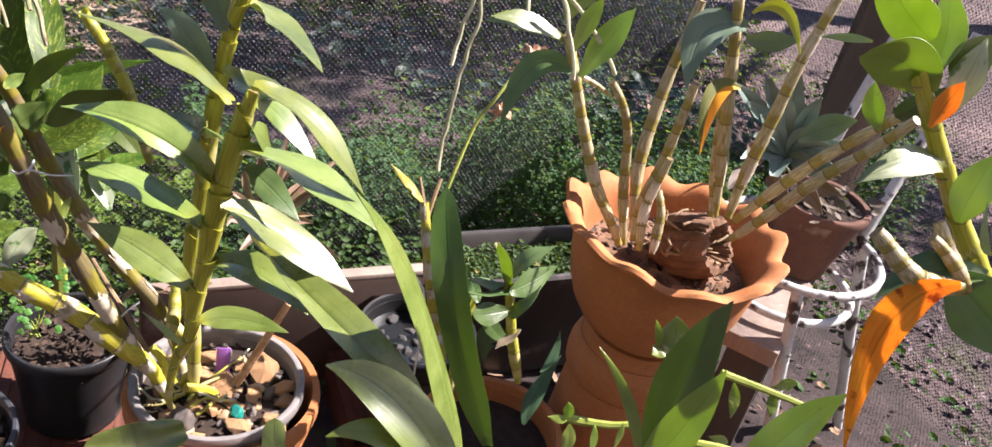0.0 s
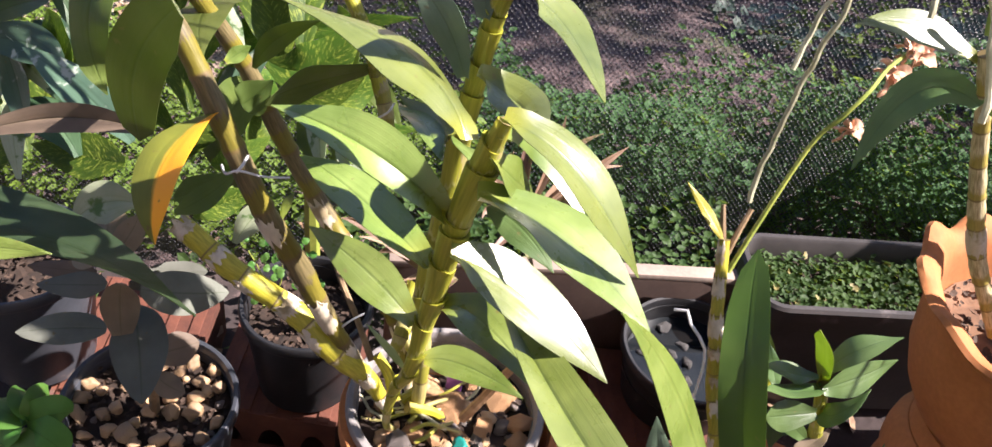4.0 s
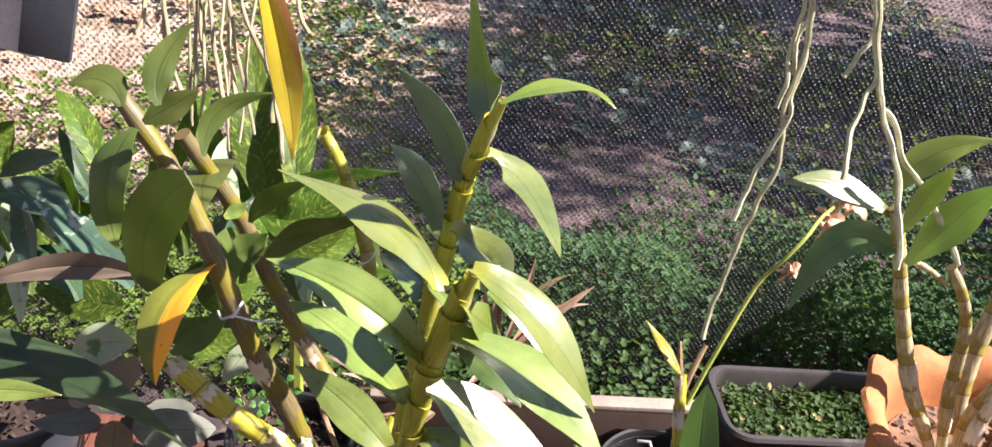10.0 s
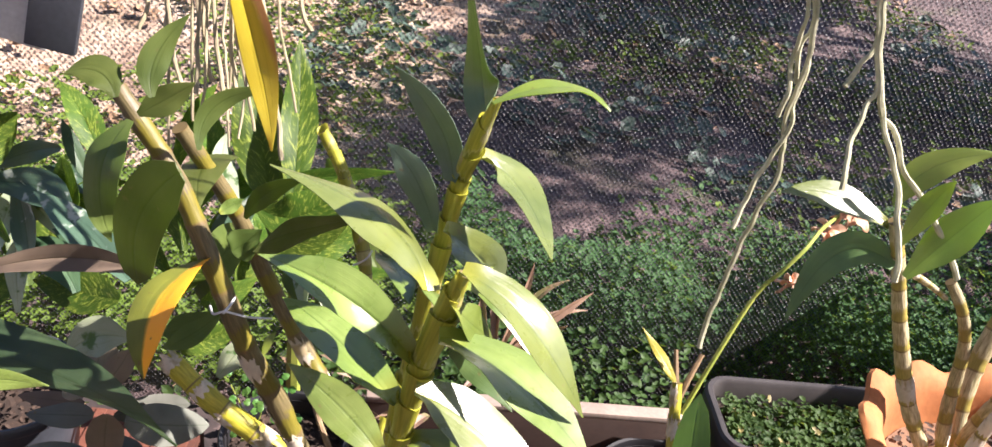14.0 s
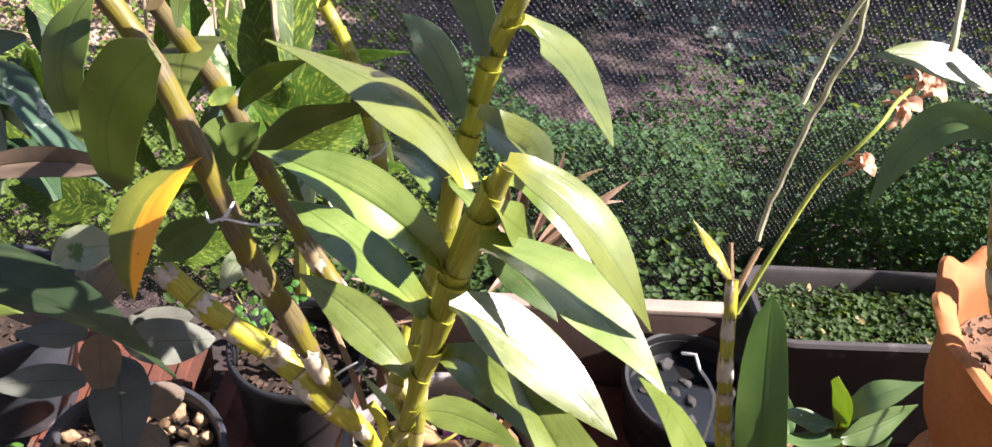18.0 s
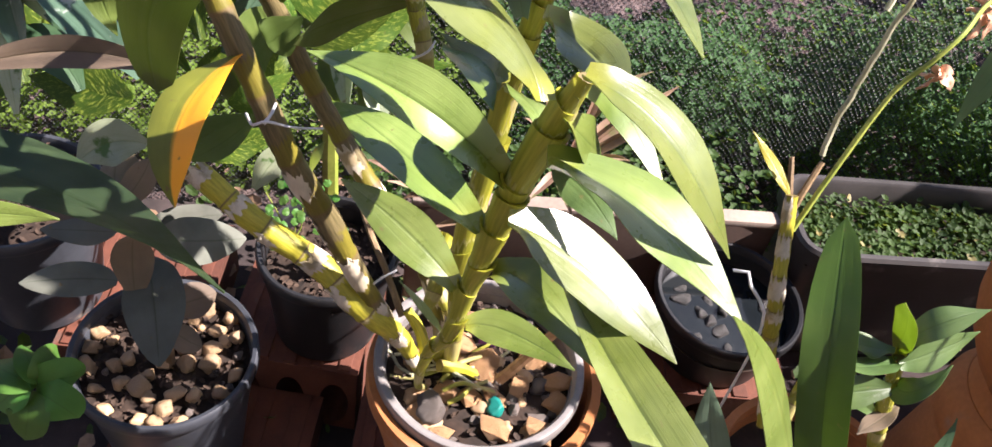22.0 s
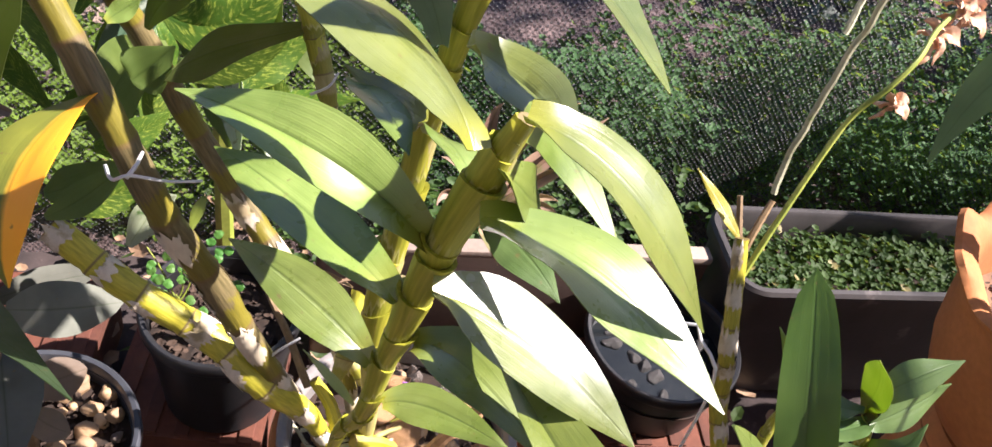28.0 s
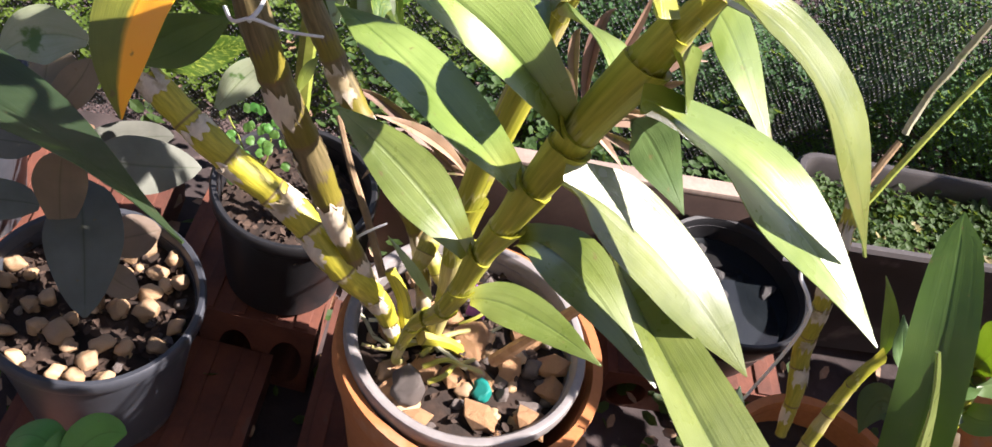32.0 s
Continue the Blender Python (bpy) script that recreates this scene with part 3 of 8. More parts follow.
                    for lp, (uu, vv) in zip(f.loops, ((j, i), (j + 1, i), (j + 1, i + 1), (j, i + 1))):
                        lp[uvl].uv = (uu / sides, vv / (len(rows) - 1))
        sh = part("sheath", bm, m, stem)
        sh.matrix_parent_inverse = Matrix.Translation(-plant.location)
        sh.parent = stem
        sh.matrix_parent_inverse = Matrix.Identity(4)
    return stem


def leafy_cane(plant, points, r, bases, low, seed, taper, thin, ramp_to):
    """A cane clasped by leaf sheaths: each joint widens and leans towards the leaf that it carries."""
    fine, length = resample(spline(points, 12), 400)
    tang = [(fine[min(i + 4, 400)] - fine[max(i - 4, 0)]).normalized() for i in range(401)]
    spots = []
    for b in bases:
        i = min(range(401), key=lambda k: (fine[k] - Vector(b)).length)
        sd = Vector(b) - fine[i]
        sd -= tang[i] * sd.dot(tang[i])
        if spots and min(abs(i - q[0]) for q in spots) * length / 400 < 0.005:
            continue
        spots.append((i, sd.normalized() if sd.length > 0.002 else tang[i].cross(Vector((0, 1, 0))).normalized()))
    spots.sort(key=lambda q: q[0])
    first = spots[0][0]
    across = tang[first].cross(Vector((0, 1, 0))).normalized()
    cuts = [(round(first * (k + 1) / (low + 1)), across * (1 if k % 2 else -1)) for k in range(low)] + spots
    if cuts[-1][0] < 392:
        cuts.append((400, -cuts[-1][1]))
    per, start = 8, 0
    line, rad, vs, jobs = [], [], [], []
    def size(s):
        g = (1 - taper * max(0, s - 0.35) / 0.65) * (thin + (1 - thin) * min(1.0, s / ramp_to))
        return r * g * (1 - 0.55 * (s - 0.90) / 0.10 if s > 0.90 else 1)
    for n, (end, side) in enumerate(cuts):
        rows = []
        for k in range(per):
            q = k / per
            i = min(400, round(start + (end - start) * q))
            line.append(fine[i])
            rad.append(size(i / 400) * (0.84 + 0.10 * q))
            vs.append(n + q)
        for k in range(per + 1):
            rows.append(min(400, round(start + (end - start) * k / per)))
        jobs.append((rows, side, (fine[end] - fine[start]).length))
        start = end
    line.append(fine[start])
    rad.append(size(start / 400) * 0.8)
    vs.append(len(cuts))
    stem = part("cane", tube(line, rad, 14, True, vs, 0.03, seed), "cane_green", plant)
    sides = 18
    for n, (rows, side, gap) in enumerate(jobs):
        if n < 2:
            continue
        bm = bmesh.new()
        uvl = bm.loops.layers.uv.new("uv")
        grid = []
        for k, i in enumerate(rows):
            q = k / per
            if k == 0:
                i = max(0, i - round(0.25 * (rows[-1] - rows[0])))
            t = tang[i]
            a = (side - t * side.dot(t)).normalized()
            c = t.cross(a)
            sz = size(i / 400)
            ring = []
            for j in range(sides):
                an = 2 * math.pi * j / sides
                ca = math.cos(an)
                lip = t * min(gap, 0.03) * max(0.0, q - 0.55) / 0.45 * (0.04 + 0.16 * ca + 0.03 * noise.noise(Vector((j * 0.9, n, seed))))
                ring.append(bm.verts.new(fine[i] + a * (sz * 0.17 * q ** 2) + lip + (a * ca + c * math.sin(an)) * sz * (0.86 + 0.18 * q ** 1.6)))
            grid.append(ring)
        mid = sum((v.co for v in grid[-1]), Vector()) / sides
        grid.append([bm.verts.new(v.co.lerp(mid, 0.22) - tang[rows[-1]] * 0.0006) for v in grid[-1]])
        for k in range(per + 1):
            for j in range(sides):
                f = bm.faces.new((grid[k][j], grid[k][(j + 1) % sides], grid[k + 1][(j + 1) % sides], grid[k + 1][j]))
                for lp, (uu, vv) in zip(f.loops, ((j, k), (j + 1, k), (j + 1, k + 1), (j, k + 1))):
                    lp[uvl].uv = (uu / sides, min(1.0, vv / per))
        sh = part("sheath", bm, "collar", plant)
        sh.parent = stem
        sh.matrix_parent_inverse = Matrix.Identity(4)
    return stem


def stick(plant, points, r, mat="stick_brown", name="stem"):
    n = max(14, 5 * len(points))
    line, length = resample(spline(points, 6), n)
    wob = 0.5 * r if name == "root" else 0.0
    line = [p + Vector((noise.noise(p * 60), noise.noise(p * 60 + Vector((9, 0, 0))), 0)) * wob * 2 for p in line]
    return part(name, tube(line, [r * (1 - 0.25 * i / n) for i in range(n + 1)], 7, True, None, 0.12), mat, plant)


def stalk(plant, points, r):
    return stick(plant, points, r, "stalk_green", "flower_stalk")


def stub(plant, points, r):
    return stick(plant, points, r, "cane_yellow", "root_stub")


def wire(plant, points, r, mat="white_plastic"):
    return stick(plant, points, r, mat, "tie")


def leaf_bm(base, mid, tip, width, normal, fold=0.25, blunt=0, wave=0.0, rows=16, cols=6, seed=0, twist=0.0, clasp=False):
    """A leaf as a thin closed body: folded along its midrib, tapering to base and tip."""
    b, m, t, n0 = Vector(base), Vector(mid), Vector(tip), Vector(normal).normalized()
    ctrl = 2 * m - 0.5 * (b + t)
    rr = random.Random(seed)
    ph = rr.random() * 6
    bm = bmesh.new()
    uvl = bm.loops.layers.uv.new("uv")
    top, bot = [], []
    for i in range(rows + 1):
        s = i / rows
        p = (1 - s) ** 2 * b + 2 * s * (1 - s) * ctrl + s * s * t
        tan = (2 * (1 - s) * (ctrl - b) + 2 * s * (t - ctrl)).normalized()
        w = tan.cross(Matrix.Rotation(twist * (s - 0.5), 3, tan) @ n0).normalized()
        nn = w.cross(tan).normalized()
        if blunt == 2:
            prof = max(0.10, math.sin(math.pi * min(1.0, s) ** 0.9)) ** 0.62 if s < 1 else 0.05
        elif blunt:
            prof = min(1.0, (s / 0.25 + 0.35)) * max(0.0, 1 - max(0, (s - 0.6) / 0.4) ** 2.6) ** 0.5 if s < 1 else 0.0
        else:
            foot = 0.30 if clasp else 0.20
            prof = (foot + (1 - foot) * math.sin(math.pi / 2 * min(1, s / 0.45)) ** 1.15) * max(0.0, 1 - max(0, (s - 0.45) / 0.55) ** 1.75)
        hw = max(0.0004, width / 2 * prof)
        rt, rb = [], []
        for j in range(cols + 1):
            u = j / cols * 2 - 1
            cup = fold * 1.25 * hw * abs(u) * (1 - 0.45 * s) - 0.10 * hw * u * u
            if clasp and s < 0.16:      # curls round the stem
                cup += 0.6 * (1 - s / 0.16) * hw * u * u
            rip = wave * hw * math.sin(ph + s * 9 + u * 1.5) * abs(u)
            q = p + w * (u * hw) + nn * (cup + rip - fold * hw * 0.4)
            th = 0.0007 * (1 - 0.75 * abs(u))
            rt.append(bm.verts.new(q + nn * th))
            rb.append(bm.verts.new(q - nn * th))
        top.append(rt)
        bot.append(rb)
    def quad(vs, uvs):
        f = bm.faces.new(vs)
        for lp, c in zip(f.loops, uvs):
            lp[uvl].uv = c
    for i in range(rows):
        for j in range(cols):
            uvs = [(j / cols, i / rows), ((j + 1) / cols, i / rows), ((j + 1) / cols, (i + 1) / rows), (j / cols, (i + 1) / rows)]
            quad((top[i][j], top[i][j + 1], top[i + 1][j + 1], top[i + 1][j]), uvs)
            quad((bot[i][j], bot[i + 1][j], bot[i + 1][j + 1], bot[i][j + 1]), [uvs[0], uvs[3], uvs[2], uvs[1]])
        for j in (0, cols):
            quad((top[i][j], top[i + 1][j], bot[i + 1][j], bot[i][j]), [(j / cols, i / rows), (j / cols, (i + 1) / rows), (j / cols, (i + 1) / rows), (j / cols, i / rows)])
    for i in (0, rows):
        for j in range(cols):
            quad((top[i][j], top[i][j + 1], bot[i][j + 1], bot[i][j]), [(j / cols, i / rows), ((j + 1) / cols, i / rows), ((j + 1) / cols, i / rows), (j / cols, i / rows)])
    return bm


LEAVES = [0]


def leaf(plant, base, mid, tip, width, normal, mat="green", fold=0.25, blunt=0, twist=0.0, label=""):
    LEAVES[0] += 1
    if not label and mat in ("yellow", "orange"):
        label = "half-yellowed leaf" if mat == "yellow" else "dying orange leaf"
    return part("leaf", leaf_bm(base, mid, tip, width, normal, fold, blunt, 0.10, seed=LEAVES[0], twist=twist, clasp=mat in ("green", "pale", "blue")), mat, plant, label)


def blossom(plant, at, size, seed):
    """A wilted flower: five curled petals round a small lip."""
    rr = random.Random(seed)
    c = Vector(at)
    for k in range(5):
        a = 2 * math.pi * k / 5 + rr.random()
        d = Vector((math.cos(a), rr.uniform(-0.6, 0.2), math.sin(a))).normalized()
        n = Vector((-d.z, -0.8, d.x)).normalized()
        part("petal", leaf_bm(c, c + d * size * 0.35 + n * size * 0.12, c + d * size * rr.uniform(0.55, 0.8) - Vector((0, 0, size * 0.25)), size * rr.uniform(0.4, 0.65), n, 0.5, 0, 0.4, 8, 4, seed * 5 + k), "petal", plant, "wilted orange petal")


def lathe(profile, segs=48, wave=None, ring_shape=False):
    """A bmesh turned round z from (radius, height) pairs; wave(angle, radius, height) may shift a point."""
    bm = bmesh.new()
    rings = []
    for r, z in profile:
        ring = []
        for k in range(segs):
            a = 2 * math.pi * k / segs
            rr_, zz = wave(a, r, z) if wave else (r, z)
            ring.append(bm.verts.new((rr_ * math.cos(a), rr_ * math.sin(a), zz)))
        rings.append(ring)
    for a, b in zip(rings, rings[1:]):
        for k in range(segs):
            bm.faces.new((a[k], a[(k + 1) % segs], b[(k + 1) % segs], b[k]))
    if ring_shape:
        for k in range(segs):
            bm.faces.new((rings[-1][k], rings[-1][(k + 1) % segs], rings[0][(k + 1) % segs], rings[0][k]))
    else:
        bm.faces.new(rings[0][::-1])
        bm.faces.new(rings[-1])
    return bm


def placed(ob, x, y, z, rz=0, rx=0, ry=0):
    ob.matrix_world = pose(x, y, z, rx, ry, rz)
    return ob


def child(ob, parent):
    ob.parent = parent
    return ob


def soil_bm(r, rough, seed, segs=28, rings=9):
    bm = bmesh.new()
    rr = random.Random(seed)
    rows = [[bm.verts.new((0, 0, rough))]]
    for i in range(1, rings + 1):
        rows.append([bm.verts.new((r * i / rings * math.cos(2 * math.pi * k / segs), r * i / rings * math.sin(2 * math.pi * k / segs), rr.uniform(-rough, rough) * (1 if i < rings else 0.2))) for k in range(segs)])
    for k in range(segs):
        bm.faces.new((rows[0][0], rows[1][k], rows[1][(k + 1) % segs]))
        for i in range(1, rings):
            bm.faces.new((rows[i][k], rows[i + 1][k], rows[i + 1][(k + 1) % segs], rows[i][(k + 1) % segs]))
    return bm


def pot(name, x, y, z0, z1, r0, r1, mat, label, wall=0.003, rim=0.004, rim_h=0.014, soil=None, soil_depth=0.015, tilt=0.0):
    """A round pot: body with a rolled rim and an open inside, and the soil in it."""
    h = z1 - z0
    ri = r1 - wall
    dent = lambda a, r, z: (r * (1 + 0.006 * math.sin(2 * a + x * 40) + 0.003 * math.sin(5 * a + y * 30)), z)
    prof = [(r0 * 0.9, 0), (r0, 0.003), (r0 + (r1 - rim - r0) * 0.5, h * 0.5), (r1 - rim, h - rim_h), (r1 - rim, h - rim_h * 0.7), (ri - rim - 0.001, h - rim_h * 0.7), (ri - rim - 0.002, h - 0.03), (r0 - wall, 0.006)]
    body = placed(link_mesh(name, lathe(prof, 56, dent), mat), x, y, z0, 0, tilt)
    edge = [(r1 - rim + 0.0004, h - rim_h), (r1 - 0.001, h - rim_h + 0.001), (r1, h - rim_h + 0.003), (r1, h - 0.003), (r1 - 0.0012, h - 0.0006), (r1 - rim * 0.5, h), (ri - rim * 0.6, h - 0.0008), (ri - rim, h - 0.004), (ri - rim - 0.0006, h - rim_h)]
    child(link_mesh("rim", lathe(edge, 56, dent, True), mat), body)
    tagged(body, label, "pot")
    if soil:
        s = child(link_mesh("soil", soil_bm(ri - rim - 0.001, 0.004, int(x * 1000)), soil), body)
        s.location = (0, 0, h - soil_depth)
    return body


def pebble_mesh(mat, seed, flat=0.75, sharp=False):
    rr = random.Random(seed)
    bm = bmesh.new()
    bmesh.ops.create_icosphere(bm, subdivisions=1 if sharp else 3, radius=1)
    off = Vector((rr.random() * 9, rr.random() * 9, rr.random() * 9))
    for v in bm.verts:
        v.co *= 1 + 0.5 * noise.noise(v.co * 1.1 + off) + 0.22 * noise.noise(v.co * 2.6 + off) + (rr.uniform(-0.18, 0.18) if sharp else 0)
    if not sharp:       # worn flat faces
        for _ in range(9):
            n = Vector((rr.uniform(-1, 1), rr.uniform(-1, 1), rr.uniform(-1, 1))).normalized()
            d = rr.uniform(0.55, 0.85)
            for v in bm.verts:
                v.co -= n * max(0.0, v.co.dot(n) - d)
    for v in bm.verts:
        v.co.z *= flat
        v.co.x *= rr.uniform(0.98, 1.02)
    me = bpy.data.meshes.new("pebble")
    bm.to_mesh(me)
    bm.free()
    for p in me.polygons:
        p.use_smooth = not sharp
    me.materials.append(MATS[mat])
    return me


def pebbles(meshes, count, cx, cy, z, r, size, group, label, seed, name="pebble", keep=None):
    rr = random.Random(seed)
    spots = []
    tries = 0
    while len(spots) < count and tries < 4000:
        tries += 1
        a, d = rr.random() * 2 * math.pi, r * math.sqrt(rr.random())
        s = rr.uniform(*size)
        px, py = cx + d * math.cos(a), cy + d * math.sin(a)
        if (keep and not keep(px, py)) or any((px - q[0]) ** 2 + (py - q[1]) ** 2 < (0.72 * (s + q[2])) ** 2 for q in spots):
            continue
        spots.append((px, py, s))
    for px, py, s in spots:
        ob = new(name, rr.choice(meshes))
        ob.location = (px, py, z + s * 0.25)
        ob.rotation_euler = (rr.uniform(-0.5, 0.5), rr.uniform(-0.5, 0.5), rr.random() * 6)
        ob.scale = (s * rr.uniform(0.8, 1.2), s * rr.uniform(0.7, 1.1), s)
        tagged(ob, label, name, group)


def box_bm(sx, sy, sz, bevel=0.003, cuts=0):
    bm = bmesh.new()
    bmesh.ops.create_cube(bm, size=1)
    for v in bm.verts:
        v.co = Vector((v.co.x * sx, v.co.y * sy, v.co.z * sz))
    if bevel:
        bmesh.ops.bevel(bm, geom=bm.edges[:], offset=bevel, segments=2, affect="EDGES", profile=0.6)
    return bm


# ---- ground and net ----
GX, GY = Vector((0.921, 0.390, 0)), Vector((-0.390, 0.921, 0))   # along and across the row of troughs
ANG = math.degrees(math.atan2(GX.y, GX.x))


def terrain():
    bm = bmesh.new()
    n = 90
    def co(i):
        s = (i / n) * 2 - 1
        return math.copysign(abs(s) ** 3.0, s) * 60
    grid = [[bm.verts.new((co(i), co(j) + 1.5, 0)) for i in range(n + 1)] for j in range(n + 1)]
    for row in grid:
        for v in row:
            d = (v.co - Vector((0.08, 1.3, 0))).dot(GY)
            v.co.z = 0.02 * noise.noise(v.co * 3) * (1 if d > 0.1 else 0.2) + (0.10 * noise.noise(v.co * 0.8) if d > 0.4 else 0) - 0.004
    for j in range(n):
        for i in range(n):
            bm.faces.new((grid[j][i], grid[j][i + 1], grid[j + 1][i + 1], grid[j + 1][i]))
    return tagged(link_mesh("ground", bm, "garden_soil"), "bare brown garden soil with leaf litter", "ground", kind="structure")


terrain()


def net(name, p0, direction, length, z0, z1, seed):
    """A sagging sheet of shade cloth; x of the object runs along it."""
    bm = bmesh.new()
    nx, nz = 60, 30
    rr = random.Random(seed)
    off = Vector((rr.random() * 5, 0, 0))
    grid = [[bm.verts.new((length * i / nx, 0.012 * noise.noise(Vector((i / nx * 5, j / nz * 2, 0)) + off), z0 + (z1 - z0) * j / nz)) for i in range(nx + 1)] for j in range(nz + 1)]
    for j in range(nz):
        for i in range(nx):
            bm.faces.new((grid[j][i], grid[j][i + 1], grid[j + 1][i + 1], grid[j + 1][i]))
    ob = link_mesh(name, bm, "net")
    placed(ob, p0[0], p0[1], 0, math.degrees(math.atan2(direction[1], direction[0])))
    return tagged(ob, "black knitted shade cloth hung as a screen", "shade net", kind="structure")


P0 = Vector((0.08, 1.27, 0))
CORNER = P0 + GX * 0.76
net("shade_net_back", P0 - GX * 1.9, GX, 1.9 + 0.76, 0.0, 0.86, 1)
net("shade_net_side", CORNER, -GY, 1.35, 0.0, 0.86, 2)

bm = bmesh.new()
grid = [[bm.verts.new((-1.4 + 2.18 * i / 60, -0.6 + 1.86 * j / 40, 0.012 + 0.01 * noise.noise(Vector((i * 0.3, j * 0.3, 4))))) for i in range(61)] for j in range(41)]
for j in range(40):
    for i in range(60):
        bm.faces.new((grid[j][i], grid[j][i + 1], grid[j + 1][i + 1], grid[j + 1][i]))
bed = placed(link_mesh("soil_bed", bm, "bed_soil"), 0.08 + 0.39 * 1.27, 1.27 - 0.921 * 1.27, 0, ANG)
tagged(bed, "darker soil sheet under and between the pots", "soil bed", kind="structure")

# post and white pole at the corner
post = placed(link_mesh("corner_post", box_bm(0.09, 0.09, 0.9, 0.004), "timber_brown"), CORNER.x + 0.01, CORNER.y - 0.03, 0.45, ANG)
tagged(post, "dark weathered wooden post at the corner of the screen", "post")


def rod(name, points, r, mat, label, category, steps=6, sides=10, parent=None):
    line, _ = resample(spline(points, steps), max(8, len(points) * 6))
    ob = link_mesh(name, tube(line, [r] * len(line), sides), mat, parent)
    if label:
        tagged(ob, label, category)
    return ob


# unseen wall added behind the camera to cut sky light and bounce sun
wall = placed(link_mesh("unseen_wall", box_bm(5.0, 0.2, 2.7, 0.01), "wall_paint"), 0.3, -0.9, 1.35, 12)
tagged(wall, "plain cream wall, unseen, added behind the camera to shape the light", "wall", kind="structure")

# ---- troughs ----
def trough(name, corner, length, depth, z0, z1, mat, label, soil_drop=0.02):
    """A long planter with rounded corners, a rolled rim and sloping walls; corner is the front left of its rim."""
    def outline(l, d, r, cx, cy, z, k=6):
        pts = []
        for qx, qy, a0 in ((cx + l / 2 - r, cy - d / 2 + r, -90), (cx + l / 2 - r, cy + d / 2 - r, 0), (cx - l / 2 + r, cy + d / 2 - r, 90), (cx - l / 2 + r, cy - d / 2 + r, 180)):
            for i in range(k + 1):
                a = radians(a0 + 90 * i / k)
                pts.append(Vector((qx + r * math.cos(a), qy + r * math.sin(a), z)))
        return pts
    h = z1 - z0
    bm = bmesh.new()
    rows = []
    for inset, z in ((0.020, 0), (0.008, h - 0.022), (0.001, h - 0.020), (0, h - 0.004), (0.003, h), (0.009, h), (0.012, h - 0.004), (0.016, h - 0.03), (0.026, 0.01)):
        rows.append([bm.verts.new(p) for p in outline(length - 2 * inset, depth - 2 * inset, max(0.012, 0.035 - inset), length / 2, depth / 2, z)])
    for a, b in zip(rows, rows[1:]):
        for k in range(len(a)):
            bm.faces.new((a[k], a[(k + 1) % len(a)], b[(k + 1) % len(b)], b[k]))
    bm.faces.new(rows[0][::-1])
    bm.faces.new(rows[-1])
    body = placed(link_mesh(name, bm, mat), corner[0], corner[1], z0, ANG)
    tagged(body, label, "planter")
    sb = bmesh.new()
    nx, ny = 30, 10
    rr = random.Random(int(length * 1000))
    g = [[sb.verts.new((0.015 + (length - 0.03) * i / nx, 0.015 + (depth - 0.03) * j / ny, h - soil_drop + rr.uniform(-0.004, 0.004))) for i in range(nx + 1)] for j in range(ny + 1)]
    for j in range(ny):
        for i in range(nx):
            sb.faces.new((g[j][i], g[j][i + 1], g[j + 1][i + 1], g[j + 1][i]))
    child(link_mesh("soil", sb, "soil"), body)
    return body


tr_a = trough("trough_planter", (0.112, 1.032), 0.52, 0.135, 0.02, 0.22, "plastic_slate", "long dark grey plastic trough full of small green weeds", 0.035)
EDGE = GX * 0.0 + GY * 0.978
edging = placed(link_mesh("edging_board", box_bm(0.42, 0.014, 0.19, 0.004), "plastic_brown"), *(EDGE + GX * 0.50 - GX * 0.21).to_2d(), 0.103, ANG)
tagged(edging, "long brown edging board with a pale worn top", "edging board")
cap = child(link_mesh("cap", box_bm(0.42, 0.020, 0.010, 0.003), "timber"), edging)
cap.location = (0, 0, 0.0965)


def scatter_leaves(name, spots, size, mat, label, category, seed, upness=0.6):
    """Many small leaves as one object: each a folded four-sided blade with its own tilt."""
    rr = random.Random(seed)
    verts, faces, uvs = [], [], []
    for p in spots:
        s = rr.uniform(*size)
        a = rr.random() * 2 * math.pi
        d = Vector((math.cos(a), math.sin(a), rr.uniform(-0.4, 0.5))).normalized()
        n = Vector((rr.uniform(-1, 1), rr.uniform(-1, 1), upness * 2)).normalized()
        w = d.cross(n).normalized()
        n = w.cross(d)
        i = len(verts)
        q = Vector(p)
        verts += [q, q + d * s * 0.35 + w * s * 0.3, q + d * s * 0.8 + w * s * 0.24, q + d * s, q + d * s * 0.8 - w * s * 0.24, q + d * s * 0.35 - w * s * 0.3, q + d * s * 0.5 - n * s * 0.1]
        for a_, b_ in ((0, 1), (1, 2), (2, 3), (3, 4), (4, 5), (5, 0)):
            faces.append((i + a_, i + b_, i + 6))
    me = bpy.data.meshes.new(name)
    me.from_pydata(verts, [], faces)
    uv = me.uv_layers.new(name="uv")
    me.materials.append(MATS[mat])
    ob = new(name, me)
    return tagged(ob, label, category, kind="stuff")


def band(count, x0, x1, d0, d1, height, seed, clump=2.2, thresh=-0.1, least=0.35):
    """Spots along the net: x0..x1 along, d0..d1 behind it, up to a clumpy height."""
    rr = random.Random(seed)
    out = []
    while len(out) < count:
        a, d = rr.uniform(x0, x1), rr.uniform(d0, d1)
        p = P0 + GX * a + GY * d
        c = noise.noise(Vector((p.x * clump, p.y * clump, seed)))
        if c < thresh:
            continue
        out.append(p + Vector((0, 0, max(0.0, height * (least + c) * rr.random() ** 0.7))))
    return out


